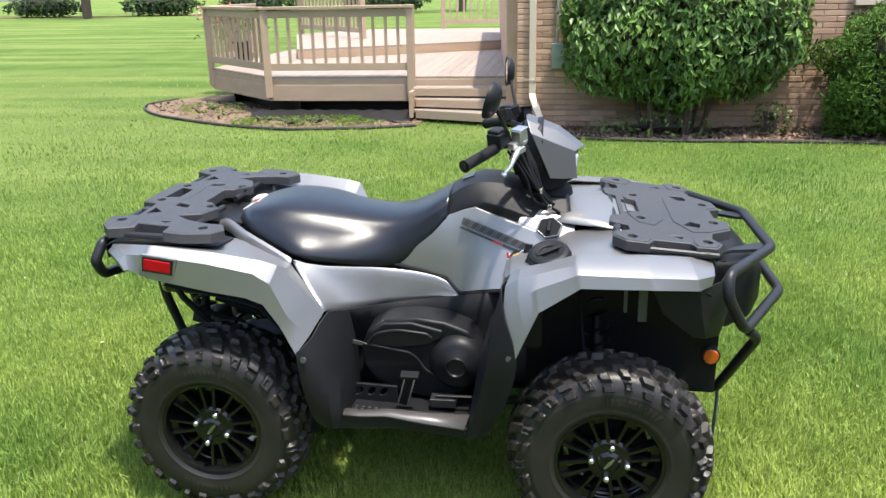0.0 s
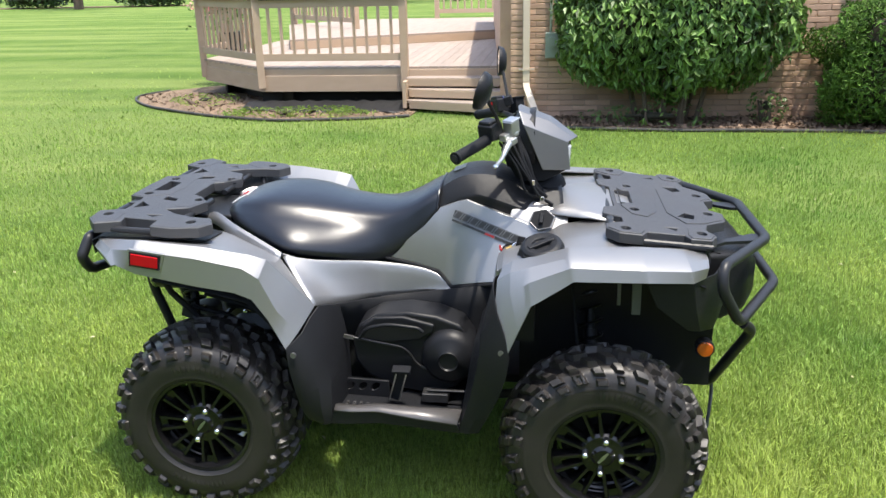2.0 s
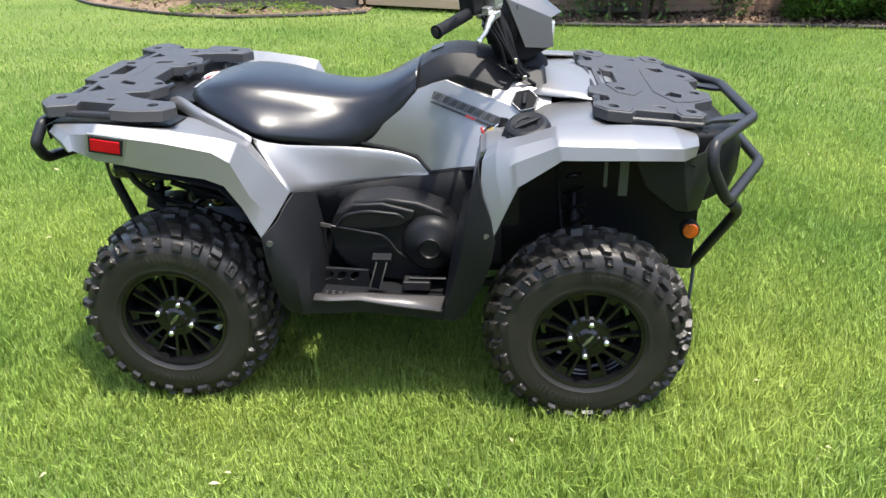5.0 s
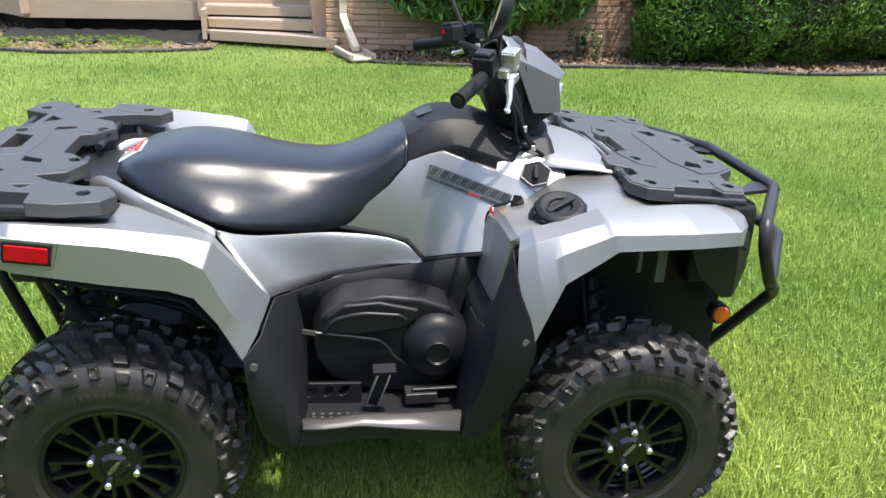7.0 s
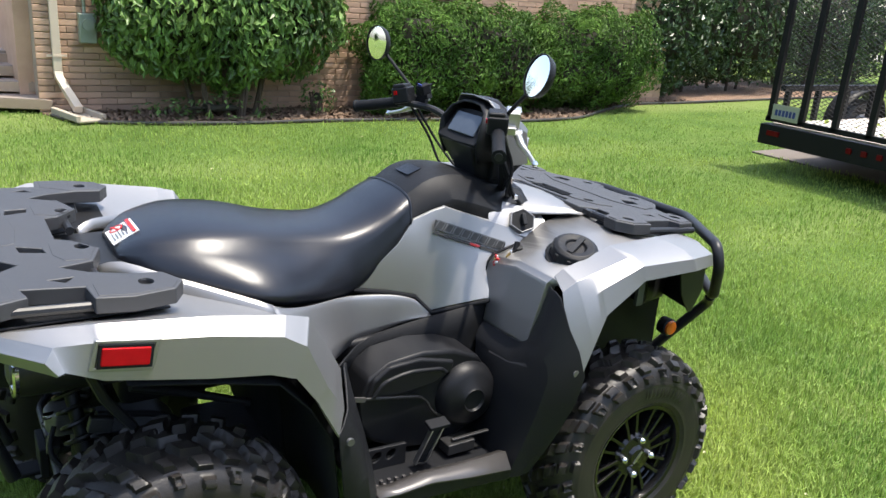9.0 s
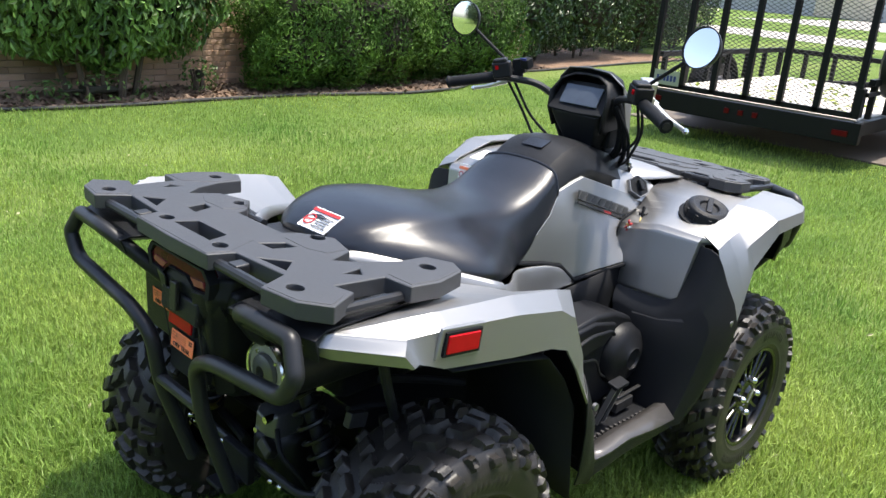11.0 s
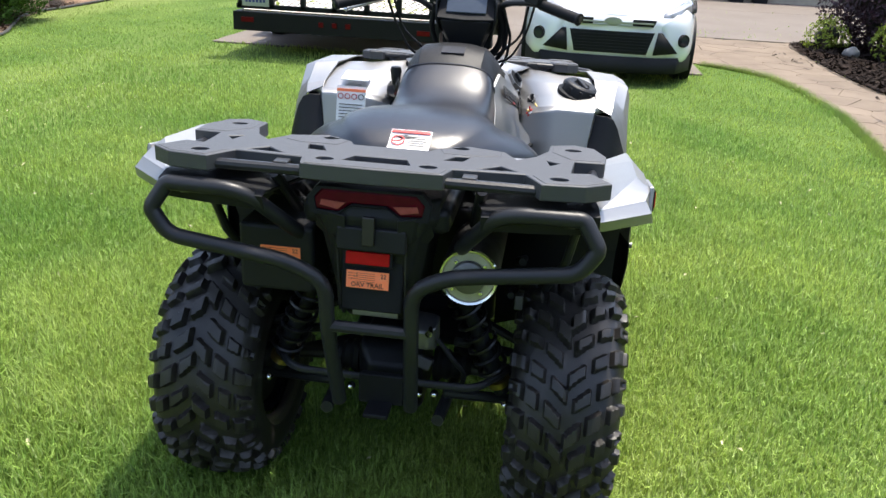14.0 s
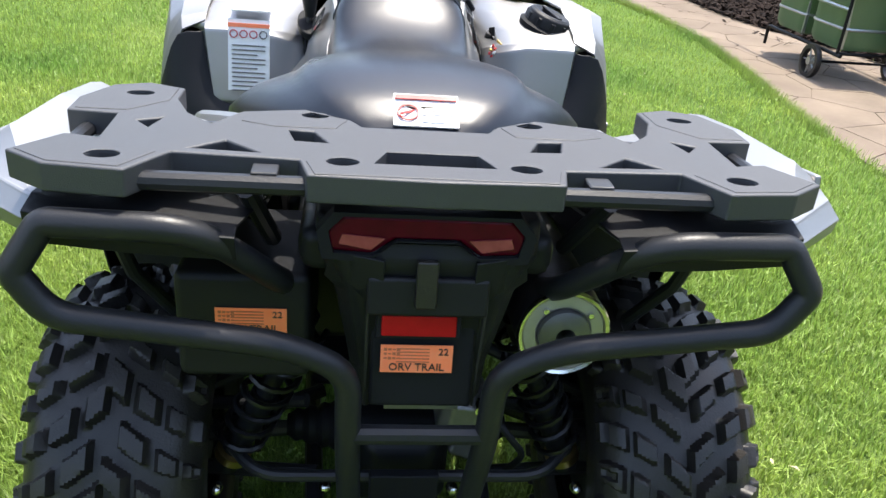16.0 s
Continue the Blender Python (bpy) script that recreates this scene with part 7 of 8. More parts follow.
lv = mesh_np("fallen_leaves", leaves(C, rng.normal(0, 0.25, (n, 3)) + (0, 0, 1), rng.uniform(0.05, 0.12, n)), 3, LEAF_L)
tagged(lv, "dry yellow leaves on the trailer bed", "leaves", kind="stuff")

# ---- white hatchback ----
CARW = mat("white_car_paint", (0.72, 0.73, 0.74), 0.22, 0, (0.70, 0.71, 0.72), 1, 20, 0.3, 0, coat=0.6)
CARB = mat("car_black_plastic", (0.008, 0.008, 0.009), 0.6, 0, (0.014, 0.014, 0.014), 5, 60, 0.5, 0.2, spec=0.2)
GLASS = mat("dark_car_glass", (0.02, 0.025, 0.03), 0.04, 0, (0.015, 0.02, 0.02), 1, 10, 0.2, 0)
LENS = mat("headlamp_lens", (0.34, 0.34, 0.34), 0.12, 0.4, (0.16, 0.16, 0.17), 6, 40, 0.5, 0.1, coat=1.0)


def hatchback(ox, oy):
    """A parked car that faces -x, its nose at ox."""
    car = thing("white_hatchback", (ox + 2.1, oy, GZ), "white compact hatchback parked nose-in on the driveway", "car")
    # stations along the car: x, half width, sill z, belt z, bonnet or roof z
    st = [(0.0, 0.50, 0.36, 0.60, 0.68), (0.06, 0.66, 0.30, 0.64, 0.74), (0.16, 0.77, 0.24, 0.68, 0.80), (0.34, 0.84, 0.21, 0.73, 0.86), (0.62, 0.89, 0.20, 0.80, 0.93), (0.95, 0.90, 0.20, 0.86, 0.99), (1.35, 0.91, 0.20, 0.92, 1.03), (2.4, 0.91, 0.20, 0.95, 1.02), (3.4, 0.91, 0.20, 0.98, 1.04), (4.1, 0.86, 0.22, 0.98, 1.05), (4.32, 0.78, 0.35, 0.9, 1.0)]
    rows = []
    for x, w, zs, zb, zt in st:
        half = [(w * 0.92, zs), (w, zs + 0.12), (w, (zs + zb) / 2 + 0.05), (w * 0.965, zb), (w * 0.82, zb + (zt - zb) * 0.72), (w * 0.45, zt)]
        rows.append([(ox + x, oy - a, z + GZ) for a, z in half] + [(ox + x - 0.01, oy, zt + 0.012 + GZ)] + [(ox + x, oy + a, z + GZ) for a, z in half[::-1]])
    bm = bmesh.new()
    sheet(bm, rows, 2, 2)
    body = part("body", bm, CARW, car, "white painted body", deg=50, solid=0.01)
    part("nose_panel", sheet(bmesh.new(), [[(ox + dx, oy + yy, z + GZ) for yy, dx in ((-0.66, 0.10), (-0.46, 0.0), (0, -0.035), (0.46, 0.0), (0.66, 0.10))] for z in (0.30, 0.45, 0.60, 0.69)]), CARW, body, solid=0.01)
    part("bumper_lip", sheet(bmesh.new(), [[(ox + dx, oy + yy, z + GZ) for yy, dx in ((-0.86, 0.45), (-0.68, 0.10), (-0.46, -0.01), (0, -0.05), (0.46, -0.01), (0.68, 0.10), (0.86, 0.45))] for z in (0.30, 0.20, 0.14)]), CARB, body, "black lower bumper", solid=0.01)
    F = Matrix(((0, 0, -1, ox - 0.03), (1, 0, 0, oy), (0, 1, 0, GZ), (0, 0, 0, 1)))
    part("lower_grille", slab(bmesh.new(), [(-0.36, 0.33), (0.36, 0.33), (0.42, 0.545), (-0.42, 0.545)], (), 0.05, Matrix.Translation((-0.015, 0, 0)) @ F), CARB, body, "black mesh lower grille")
    part("grille_bar", boxes(*[((ox - 0.052, oy, GZ + 0.36 + 0.03 * k), (0.012, 0.74, 0.008)) for k in range(6)]), CARB, body)
    part("upper_grille", slab(bmesh.new(), [(-0.40, 0.60), (0.40, 0.60), (0.43, 0.665), (-0.43, 0.665)], (), 0.05, F), CARB, body, "slim upper grille")
    part("grille_chrome", boxes(((ox - 0.045, oy, GZ + 0.632), (0.02, 0.8, 0.014)), ((ox - 0.045, oy, GZ + 0.60), (0.02, 0.78, 0.008))), GALV, body, "grey metal strip")
    part("emblem", lathe(bmesh.new(), [(0, 0.02), (0.05, 0.018), (0.055, 0.0)], 24, Matrix.Translation((ox - 0.05, oy, GZ + 0.645)) @ rot(0, -90, 0) @ Matrix.Diagonal((0.75, 1.6, 1, 1))), GALV, body, "oval emblem")
    for s in (-1, 1):
        Y = lambda v: oy + s * v
        part("side_intake", sheet(bmesh.new(), [[(ox - 0.028, Y(0.46), GZ + 0.55), (ox - 0.022, Y(0.50), GZ + 0.55)], [(ox - 0.04, Y(0.43), GZ + 0.33), (ox + 0.055, Y(0.68), GZ + 0.35)]]), CARB, body, "black triangular intake", solid=0.012)
        M = Matrix.Translation((ox + 0.10, Y(0.72), GZ + 0.475)) @ rot(0, -90, -35 * s)
        fog = part("fog_lamp_bezel", lathe(bmesh.new(), [(0, 0.02), (0.05, 0.022), (0.062, 0.03), (0.066, -0.02)], 22, M), CARB, body)
        part("fog_lamp", lathe(bmesh.new(), [(0, 0.03), (0.045, 0.026), (0.048, 0.0)], 20, M), GLASS, fog)
        part("headlamp", sheet(bmesh.new(), [[(ox + 0.02, Y(0.47), GZ + 0.64), (ox + 0.13, Y(0.66), GZ + 0.66), (ox + 0.42, Y(0.845), GZ + 0.73)], [(ox + 0.03, Y(0.49), GZ + 0.70), (ox + 0.17, Y(0.67), GZ + 0.755), (ox + 0.52, Y(0.85), GZ + 0.83)], [(ox + 0.08, Y(0.50), GZ + 0.715), (ox + 0.25, Y(0.655), GZ + 0.79), (ox + 0.60, Y(0.82), GZ + 0.865)]], 2, 2), LENS, body, "clear swept-back headlamp", solid=0.02)
        for wx in (0.88, 3.5):
            M = Matrix.Translation((ox + wx, Y(0.82), 0.29)) @ rot(90 * -s, 0, 0)
            wh = part("wheel", lathe(bmesh.new(), [(0, 0.06), (0.05, 0.06), (0.18, 0.075), (0.205, 0.085), (0.2, -0.08), (0, -0.08)], 28, M), GALV, car)
            part("tyre", lathe(bmesh.new(), [(0.2, -0.1), (0.29, -0.1), (0.318, -0.08), (0.318, 0.08), (0.29, 0.1), (0.2, 0.095)], 32, M), RUBBER, wh)
            part("wheel_arch", lathe(bmesh.new(), [(0.36, 0.10), (0.36, -0.06), (0, -0.06)], 28, Matrix.Translation((ox + wx, Y(0.815), 0.29)) @ rot(90 * -s, 0, 0)), CARB, body)
        part("door_mirror", boxes(((ox + 1.45, Y(1.0), GZ + 1.06), (0.12, 0.2, 0.14))), CARW, body, bevel=0.03)
        part("side_window", sheet(bmesh.new(), [[(ox + 1.35, Y(0.86), GZ + 1.0), (ox + 2.5, Y(0.86), GZ + 1.0), (ox + 3.8, Y(0.82), GZ + 1.04)], [(ox + 2.2, Y(0.66), GZ + 1.40), (ox + 2.6, Y(0.66), GZ + 1.42), (ox + 3.6, Y(0.64), GZ + 1.38)]]), GLASS, body)
    part("windscreen", sheet(bmesh.new(), [[(ox + 1.22, oy + y, GZ + 1.0 - abs(y) * 0.05) for y in (-0.76, 0, 0.76)], [(ox + 2.1, oy + y, GZ + 1.42 - abs(y) * 0.05) for y in (-0.62, 0, 0.62)]]), GLASS, body, "raked windscreen")
    part("roof", sheet(bmesh.new(), [[(ox + 2.08, oy + y, GZ + 1.42 - abs(y) * 0.06) for y in (-0.64, 0, 0.64)], [(ox + 2.8, oy + y, GZ + 1.47 - abs(y) * 0.06) for y in (-0.66, 0, 0.66)], [(ox + 3.8, oy + y, GZ + 1.40 - abs(y) * 0.06) for y in (-0.62, 0, 0.62)], [(ox + 4.25, oy + y, GZ + 1.0) for y in (-0.7, 0, 0.7)]], 2, 2), CARW, body, solid=0.02)
    return car


hatchback(6.62, -0.84)


def pickup(ox, oy, paint, name, label, category):
    """A tall vehicle farther up the drive that faces -x."""
    v = thing(name, (ox + 2.4, oy, GZ), label, category)
    rows = [[(ox + x, oy - w, z0), (ox + x, oy - w, z1), (ox + x, oy - w * 0.85, z1 + 0.12), (ox + x, oy + w * 0.85, z1 + 0.12), (ox + x, oy + w, z1), (ox + x, oy + w, z0)] for x, w, z0, z1 in ((0, 0.85, 0.45, 0.95), (0.15, 0.95, 0.38, 1.05), (1.3, 0.98, 0.38, 1.1), (5.0, 0.98, 0.4, 1.12), (5.2, 0.95, 0.5, 1.05))]
    body = part("body", loft(bmesh.new(), rows), paint, v, bevel=0.04)
    part("cab", loft(bmesh.new(), [[(ox + x, oy - w, z), (ox + x2, oy - w, z), (ox + x2, oy + w, z), (ox + x, oy + w, z)] for x, x2, w, z in ((1.3, 3.6, 0.92, 1.18), (1.8, 3.4, 0.76, 1.75))]), GLASS, v, bevel=0.03)
    part("cab_roof", boxes(((ox + 2.6, oy, 1.78), (1.7, 1.5, 0.06))), paint, v, bevel=0.02)
    for s in (-1, 1):
        for wx in (0.95, 4.2):
            M = Matrix.Translation((ox + wx, oy + s * 0.86, 0.36)) @ rot(90 * -s, 0, 0)
            wh = part("wheel", lathe(bmesh.new(), [(0, 0.05), (0.06, 0.06), (0.2, 0.1), (0.23, 0.11), (0.23, -0.1), (0, -0.1)], 28, M), GALV, v)
            part("tyre", lathe(bmesh.new(), [(0.22, -0.13), (0.34, -0.13), (0.385, -0.1), (0.385, 0.1), (0.34, 0.13), (0.22, 0.125)], 32, M), RUBBER, wh)
            part("wheel_arch", lathe(bmesh.new(), [(0.45, 0.125), (0.45, -0.06), (0, -0.06)], 28, M), CARB, body)
    return v


pickup(13.2, 1.8, mat("black_truck_paint", (0.012, 0.012, 0.014), 0.2, 0, (0.02, 0.02, 0.022), 1, 20, 0.3, 0, coat=0.5), "pickup_truck", "black pickup truck hitched ahead of the trailer", "truck")
pickup(22.0, 3.6, mat("red_car_paint", (0.5, 0.02, 0.02), 0.25, 0, (0.45, 0.015, 0.015), 1, 20, 0.3, 0, coat=0.5), "red_car", "red car parked across the street", "car")

# ---- garden cart with bins ----
GREENP = mat("green_bin_plastic", (0.10, 0.17, 0.075), 0.5, 0, (0.075, 0.13, 0.055), 3, 60, 0.5, 0.1)
cart = thing("bin_cart", (4.9, -3.65, GZ), "two-wheeled metal cart carrying bins on the path", "cart")
for y in (-3.36, -3.94):
    part("rail", tubes(([(4.35, y, 0.20), (5.5, y, 0.20), (5.5, y, 0.05)], 0.014), ([(4.40, y, 0.20), (4.40, y, 0.62), (4.9, y, 0.62)], 0.012)), TRB, cart)
    M = Matrix.Translation((4.64, y + (0.05 if y > -3.6 else -0.05), 0.10)) @ rot(90, 0, 0)
    w_ = part("cart_wheel", lathe(bmesh.new(), [(0, -0.018), (0.03, -0.02), (0.03, 0.02), (0, 0.02)], 16, M), GALV, cart)
    part("cart_tyre", lathe(bmesh.new(), [(0.095, -0.02), (0.125, -0.02), (0.13, 0), (0.125, 0.02), (0.095, 0.02)], 28, M, True), RUBBER, w_)
    for k in range(5):
        a = k * 1.2566
        part("spoke", tubes(([M @ Vector((0.025 * math.cos(a), 0.025 * math.sin(a), 0)), M @ Vector((0.1 * math.cos(a), 0.1 * math.sin(a), 0))], 0.006), seg=6), GALV, w_)
part("axle", tubes(([(4.64, -3.98, 0.10), (4.64, -3.32, 0.10)], 0.01)), TRB, cart)
for x, z in ((4.4, 0.62), (4.45, 0.20), (5.4, 0.20)):
    part("cross_bar", tubes(([(x, -3.36, z), (x, -3.94, z)], 0.012)), TRB, cart)
part("handle", tubes(([(4.40, -3.36, 0.52), (5.9, -3.30, 0.56)], 0.012)), GALV, cart, "bare metal handle bar")
for i, (bx, by, wid) in enumerate(((5.30, -3.66, 0.24), (4.72, -3.66, 0.24))):
    bn = thing("green_bin", (bx, by, 0.215), "pale green plastic bin with metal bands on the cart", "bin", "bins on the cart")
    rows = [[(bx + w * math.cos(a) * (abs(math.cos(a)) ** 12 + abs(math.sin(a)) ** 12) ** (-1 / 12), by + w * math.sin(a) * (abs(math.cos(a)) ** 12 + abs(math.sin(a)) ** 12) ** (-1 / 12), z) for a in (2 * math.pi * k / 48 for k in range(48))] for w, z in ((wid * 0.92, 0.216), (wid, 0.26), (wid * 1.05, 0.98), (wid * 1.09, 1.0))]
    part("shell", loft(bmesh.new(), rows), GREENP, bn)
    for z, g in ((0.36, 1.03), (0.62, 1.06)):
        rows = [[(bx + w * math.cos(a) * (abs(math.cos(a)) ** 12 + abs(math.sin(a)) ** 12) ** (-1 / 12), by + w * math.sin(a) * (abs(math.cos(a)) ** 12 + abs(math.sin(a)) ** 12) ** (-1 / 12), zz) for a in (2 * math.pi * k / 48 for k in range(48))] for w, zz in ((wid * g, z), (wid * (g + 0.015), z + 0.008), (wid * (g + 0.003), z + 0.02))]
        part("band", loft(bmesh.new(), rows), GALV, bn, "bright metal band")
    part("corner_strip", boxes(((bx - wid * 0.93, by + wid * 0.93, 0.6), (0.02, 0.02, 0.75))), GALV, bn)
can = thing("metal_pail", (4.32, -3.85, 0.215), "small galvanised metal pail on the cart", "pail")
part("pail_wall", lathe(bmesh.new(), [(0, 0.216), (0.13, 0.216), (0.14, 0.56), (0.145, 0.57), (0.13, 0.56), (0.12, 0.23), (0, 0.23)], 24, Matrix.Translation((4.32, -3.85, 0))), GALV, can)

# ---- distance ----
FARD = mat("street_concrete", (0.36, 0.335, 0.30), 0.85, 0, (0.30, 0.28, 0.26), 0.3, 20, 0.5, 0.2)
structure("far_walk", boxes(((33.0, 6.0, GZ - 0.03), (6.0, 60, 0.07))), FARD, "pale concrete drive beyond the lawn", "driveway")
structure("far_drive", boxes(((62.0, 16.0, GZ - 0.03), (24, 14, 0.07))), FARD, "pale concrete drive of a neighbour", "driveway")
GREYW = mat("grey_siding", (0.40, 0.40, 0.42), 0.7, 0, (0.35, 0.35, 0.37), 0.5, 10, 0.5, 0.2)
gar = thing("neighbour_garage", (80.0, 27.0, GZ), "grey neighbour's garage across the street", "garage")
part("wall", boxes(((80, 27, 2.0), (10, 22, 4.1))), GREYW, gar)
part("garage_door", boxes(((74.95, 25, 1.4), (0.1, 5, 2.7))), SPOUT, gar)
part("roof", loft(bmesh.new(), [[(74.3, 15.5, 4.05), (85.7, 15.5, 4.05), (85.7, 38.5, 4.05), (74.3, 38.5, 4.05)], [(79.5, 15.5, 6.6), (80.5, 15.5, 6.6), (80.5, 38.5, 6.6), (79.5, 38.5, 6.6)]]), CARB, gar)
brk = thing("brick_garage", (20.6, -6.5, GZ), "red brick garage end at the top of the drive", "garage")
part("brick_front", boxes(((20.6, -5.0, 1.5), (0.3, 7.0, 3.1))), REDBRICK, brk)
part("base_course", boxes(((20.42, -5.0, 0.08), (0.1, 7.0, 0.22))), STONE, brk)
for x, y, h in ((20.2, -2.9, 0.5), (20.15, -3.6, 0.35), (20.1, -4.6, 0.6), (20.2, -5.2, 0.4)):
    cr = thing("storage_bin", (x, y, GZ), "dark storage bin by the garage wall", "storage bin", "bins by the garage")
    part("tub", loft(bmesh.new(), [[(x - w, y - w, z), (x + w, y - w, z), (x + w, y + w, z), (x - w, y + w, z)] for w, z in ((0.16, GZ), (0.2, h), (0.22, h + 0.02))]), CARB, cr, bevel=0.01)


def tree(x, y, h, crown, label, trunk_r=0.22):
    t = thing("tree", (x, y, GZ), label, "tree", "far trees")
    part("trunk", tubes(([(x, y, GZ), (x + 0.1, y, h * 0.35), (x - 0.05, y + 0.1, h * 0.75)], [trunk_r, trunk_r * 0.8, trunk_r * 0.4]), seg=10), BARK, t)
    r2 = random.Random(int(x * 7 + y))
    cs = []
    for i in range(9):
        a, e = r2.uniform(0, 6.28), r2.uniform(0.25, 1.0)
        tip = Vector((x + math.cos(a) * crown * e, y + math.sin(a) * crown * e, h * r2.uniform(0.5, 1.0)))
        cs.append(tip)
        part("limb", tubes(([(x, y, h * 0.36), (x + (tip.x - x) * 0.4, y + (tip.y - y) * 0.4, h * 0.5), tip], [trunk_r * 0.4, trunk_r * 0.25, 0.03]), seg=6), BARK, t)
    n = 1500
    C = np.array(cs)[rng.integers(0, len(cs), n)] + rng.normal(0, 1, (n, 3)) * (crown * 0.28, crown * 0.28, h * 0.10)
    ob = mesh_np("crown", leaves(C, rng.normal(size=(n, 3)) + (0, 0, 0.6), rng.uniform(0.3, 0.6, n) * crown * 0.18, 0.6), 3, LEAF_D, t, "", (x, y, GZ))
    ob["kind"] = "stuff"
    return t


tree(-34, 56, 10, 5, "broad green shade tree beyond the lawn", 0.35)
tree(-48, 62, 11, 5, "broad green shade tree beyond the lawn", 0.3)
tree(-20, 64, 12, 6, "broad green shade tree beyond the lawn", 0.3)
tree(-6, 60, 11, 5, "broad green shade tree beyond the lawn", 0.3)
tree(30, 22, 10, 5, "green tree near the street", 0.3)
tree(42, -16, 11, 5, "green tree near the street", 0.3)
tree(-30, -30, 11, 6, "green tree behind the lawn", 0.3)
# added trees out of view, they block the bright horizon in reflections
for i in range(13):
    a = radians(165 + 15.5 * i)
    h = 7.5 + 2.2 * math.sin(i * 2.3)
    shrub("horizon_screen_trees", "unseen dense green trees added to darken horizon reflections", (3 + 29 * math.cos(a), 29 * math.sin(a)), (5.2, 4.2), 0.0, h, 2300, 0.75, LEAF_D, 2.2, 0.5, 0.3, 3, "trees", "trees behind the lawn", 0.35, 0.7)
shrub("spruce_skirt", "dark blue-green spruce boughs at the lawn's end", (-47, 50), (4, 2.5), 0, 4, 2500, 0.5, LEAF_D, 2, 0.3, 0.3, 2, "bush", "far shrubs")
for i, x in enumerate((-40, -30, -22, -12)):
    shrub("border_shrub", "green border shrub at the lawn's end", (x, 60), (3.2, 1.4), 0, 1.6, 900, 0.4, LEAF_D, 2.2, 0.4, 0.3, 2, "bush", "far shrubs")
structure("far_bed", boxes(((-40, 61, GZ), (40, 2, 0.1))), MULCH, "pinkish mulch border at the lawn's end", "mulch bed")
# ---- pieces: bricks, stones, grass ----
BH, BL, BJ = 0.0595, 0.297, 0.008
bricks_near, bricks_far = [], []
row = 0
z = 0.0
while z < 2.66:
    x = 0.62 - (0.15 if row % 2 else 0.0)
    while x < 9.75:
        x0, x1 = max(x, 0.62), min(x + BL, 9.77)
        if x1 - x0 > 0.04:
            (bricks_near if x0 < 4.55 and z < 1.50 else bricks_far).append((x0, x1, z))
        x += BL + BJ
    z += BH + BJ
    row += 1


def brick_mesh(L):
    bm = boxes(((0, 0, 0), (L, 0.03, BH)))
    bmesh.ops.bevel(bm, geom=[e for e in bm.edges if all(v.co.y < 0 for v in e.verts)], offset=0.004, segments=1, affect="EDGES")
    me = bpy.data.meshes.new("brick")
    bm.to_mesh(me)
    bm.free()
    me.materials.append(BRICK)
    return me


meshes = {}
rb_ = random.Random(4)
bricks_near.sort(key=lambda b: b[2])
for x0, x1, z in bricks_near[:300]:
    k = round(x1 - x0, 2)
    if k not in meshes:
        meshes[k] = brick_mesh(k)
    ob = new("brick", meshes[k])
    ob.location = ((x0 + x1) / 2, WY + 0.007 - rb_.uniform(0, 0.003), z + BH / 2)
    ob.parent = WALL
bm = bmesh.new()
for x0, x1, z in bricks_near[300:] + bricks_far:
    box(bm, ((x0 + x1) / 2, WY + 0.007, z + BH / 2), (x1 - x0, 0.03, BH))
ob = part("bricks_joined", bm, BRICKJ)
ob.parent = WALL
ob["kind"] = "stuff"

# stones of the path
seeds = []
rs = random.Random(11)
for i in range(-2, 24):
    for j in range(-12, -4):
        seeds.append((i * 0.5 + (0.25 if j % 2 else 0) + rs.uniform(-0.17, 0.17), j * 0.43 + rs.uniform(-0.15, 0.15)))
PIN = path_poly
for sx, sy in seeds:
    if not (-0.3 < sx < 11.5):
        continue
    cell = PIN[:]
    for qx, qy in seeds:
        if (qx, qy) != (sx, sy) and abs(qx - sx) < 1.6 and abs(qy - sy) < 1.5:
            n_ = (qx - sx, qy - sy)
            ln = math.hypot(*n_)
            mid = ((sx + qx) / 2 - n_[0] / ln * 0.0035, (sy + qy) / 2 - n_[1] / ln * 0.0035)
            cell = clip(cell, mid, n_)
            if len(cell) < 3:
                break
    if len(cell) < 3:
        continue
    clean = [p for i, p in enumerate(cell) if math.hypot(p[0] - cell[i - 1][0], p[1] - cell[i - 1][1]) > 0.01]
    area = abs(sum(a[0] * b[1] - b[0] * a[1] for a, b in zip(clean, clean[1:] + clean[:1]))) / 2
    if len(clean) < 3 or area < 0.01:
        continue
    bm = bmesh.new()
    vs = [bm.verts.new((x, y, GZ + 0.012 + rs.uniform(0, 0.002))) for x, y in clean]
    f = bm.faces.new(vs)
    ex = bmesh.ops.extrude_face_region(bm, geom=[f])
    bmesh.ops.translate(bm, verts=[g for g in ex["geom"] if isinstance(g, bmesh.types.BMVert)], vec=(0, 0, -0.02))
    st_ = part("flagstone", bm, FLAG)
    st_.parent = PATH_BASE

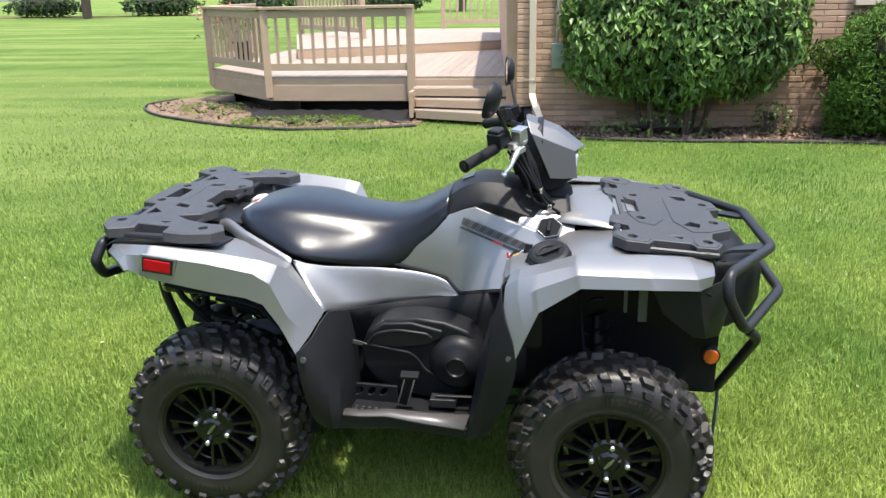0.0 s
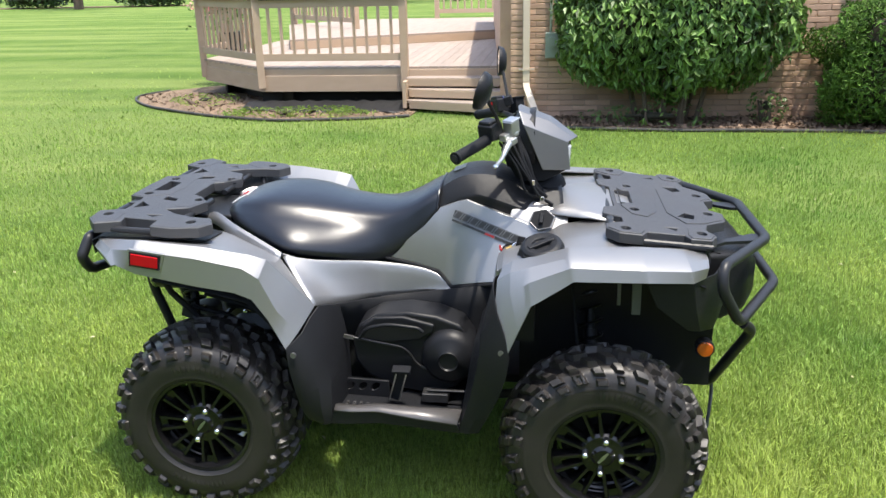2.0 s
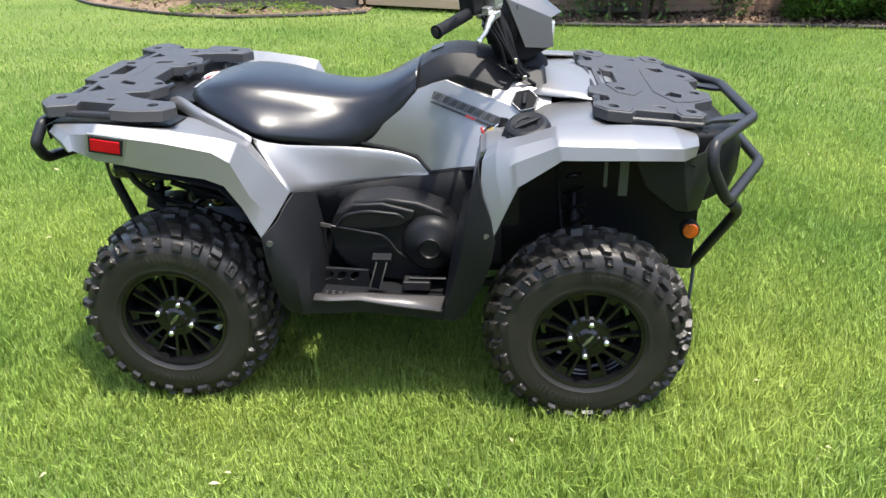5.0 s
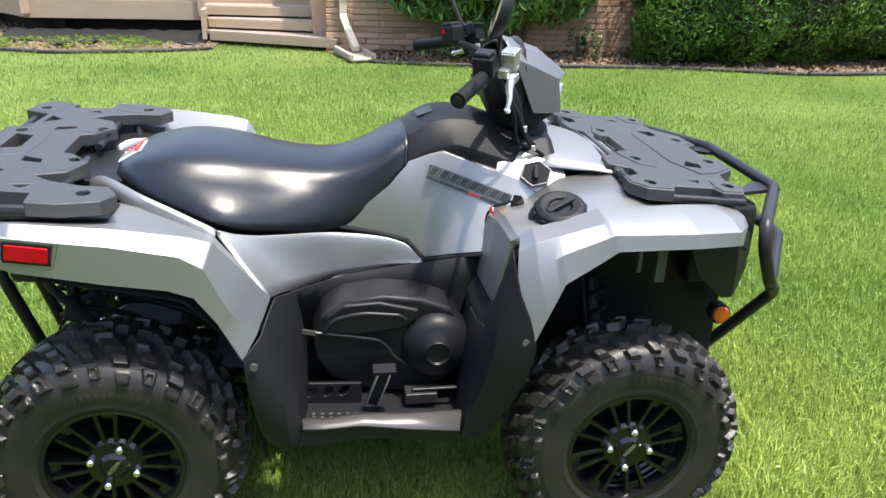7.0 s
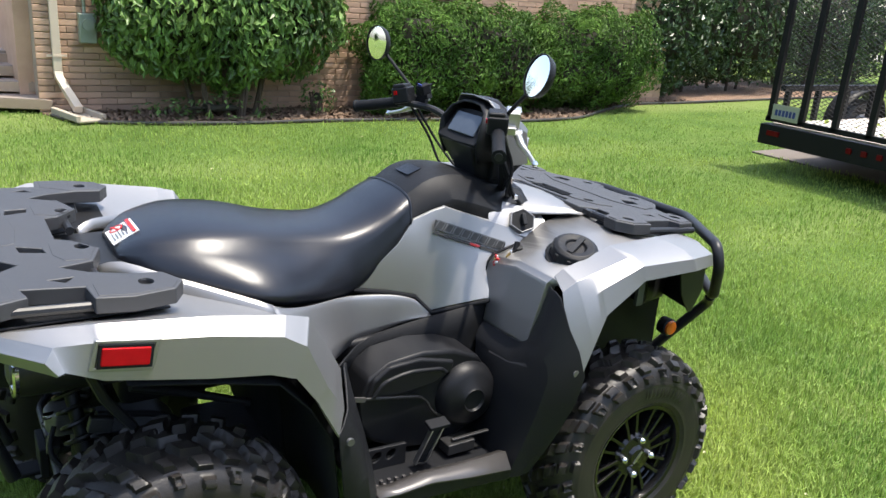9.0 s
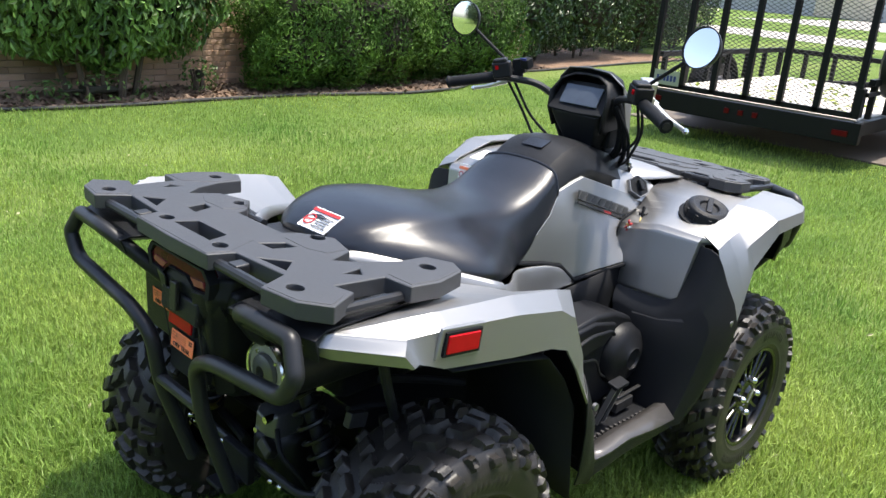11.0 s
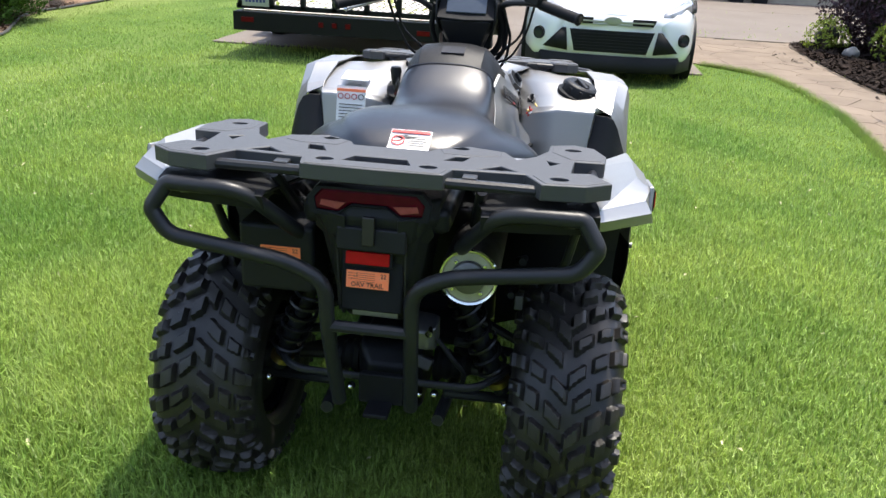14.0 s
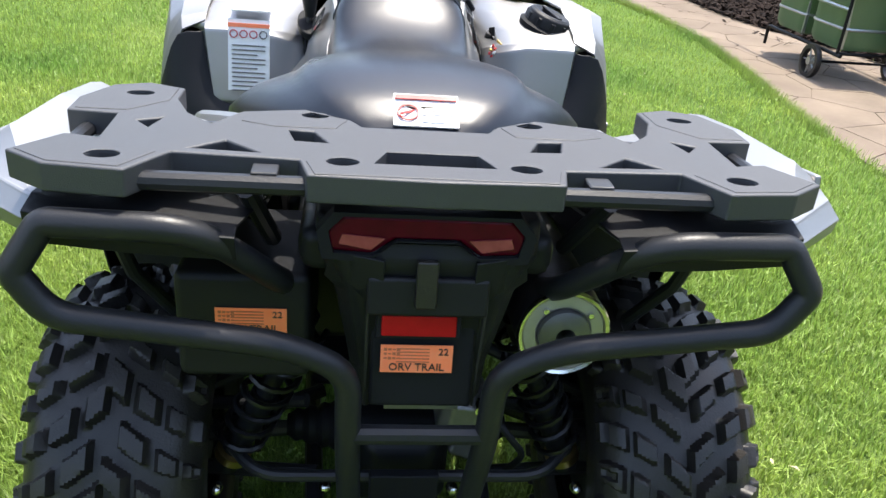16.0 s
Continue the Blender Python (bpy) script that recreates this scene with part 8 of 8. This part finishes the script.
# grass blades, denser near the machine
def blades(n, spread):
    """Blades thinning out and widening with the distance from the machine."""
    g = np.random.default_rng(int(spread * 10))
    X, Y = 0.7 + g.normal(0, spread * 1.1, n), 0.5 + g.normal(0, spread, n)
    r = np.hypot(X - 0.7, Y - 0.5)
    length, width = 0.082 - 0.0040 * np.minimum(r, 9), 0.0030 + 0.0008 * r
    bad = inside(path_poly, X, Y) | inside(BED1, X, Y) | inside(BED2, X, Y) | inside(BED3, X, Y) | ((X > 7.66) & (Y < 3.82) & (Y > -1.99)) | (Y > 8.2) & (X > -4.4)
    X, Y, length, width = X[~bad], Y[~bad], length[~bad], width[~bad]
    n = len(X)
    h = length * g.uniform(0.40, 1.15, n) * (1 + 0.25 * np.sin(X * 2.1 + 1.3) * np.sin(Y * 1.7))
    w = width * g.uniform(0.7, 1.3, n)
    th = 2.6 * np.sin(X * 5.3 + 2.0 * np.sin(Y * 3.1)) + 2.2 * np.sin(Y * 6.1 + 1.7 * np.sin(X * 4.3)) + g.normal(0, 1.7, n)
    lean = np.abs(g.normal(0, 0.42, n)) + 0.12
    dx, dy = np.cos(th), np.sin(th)
    px, py = -dy, dx
    Z0 = np.full(n, GZ - 0.005)
    b0 = np.stack([X - px * w / 2, Y - py * w / 2, Z0], 1)
    b1 = np.stack([X + px * w / 2, Y + py * w / 2, Z0], 1)
    m_ = np.stack([X + dx * h * lean * 0.25, Y + dy * h * lean * 0.25, Z0 + h * 0.6], 1)
    m0 = m_ - np.stack([px, py, px * 0], 1) * (w * 0.4)[:, None]
    m1 = m_ + np.stack([px, py, px * 0], 1) * (w * 0.4)[:, None]
    t_ = np.stack([X + dx * h * lean * 0.8, Y + dy * h * lean * 0.8, Z0 + h * (1 - 0.25 * np.minimum(lean, 1.5))], 1)
    return np.stack([b0, b1, m1, b0, m1, m0, m0, m1, t_], 1).reshape(-1, 3)


def verge(n):
    """Longer blades that lean over the rim of the path and of the drive."""
    g = np.random.default_rng(3)
    edge = path_poly[:9]
    seg = g.integers(0, len(edge) - 1, n)
    t = g.random(n)
    A, B = np.array(edge)[seg], np.array(edge)[seg + 1]
    Q = A + (B - A) * t[:, None] + np.stack([np.zeros(n), g.uniform(-0.015, 0.06, n)], 1)
    h, w, lean = g.uniform(0.04, 0.085, n), g.uniform(0.004, 0.008, n), g.normal(0, 0.02, (n, 2)) + (0, -0.018)
    Z = np.full(n, GZ)
    return np.stack([np.stack([Q[:, 0] - w / 2, Q[:, 1], Z], 1), np.stack([Q[:, 0] + w / 2, Q[:, 1], Z], 1), np.stack([Q[:, 0] + lean[:, 0], Q[:, 1] + lean[:, 1], Z + h], 1)], 1).reshape(-1, 3)


V = np.concatenate([blades(190000, 0.9), blades(190000, 2.0), blades(220000, 4.2), verge(9000)])
tagged(mesh_np("grass", V, 3, BLADE), "short green grass blades of the lawn", "grass", kind="stuff")
# dry clippings
g = np.random.default_rng(9)
n = 260
C = np.stack([g.uniform(-3, 5, n), g.uniform(-2.4, 5.5, n), np.full(n, GZ + 0.05)], 1)
tagged(mesh_np("clippings", leaves(C, g.normal(0, 0.4, (n, 3)) + (0, 0, 1), g.uniform(0.01, 0.035, n), 0.4), 3, mat("dry_clippings", (0.42, 0.40, 0.22), 0.8, 0, (0.5, 0.46, 0.3), 3, 30, 0.4, 0)), "scattered dry grass clippings", "clippings", kind="stuff")
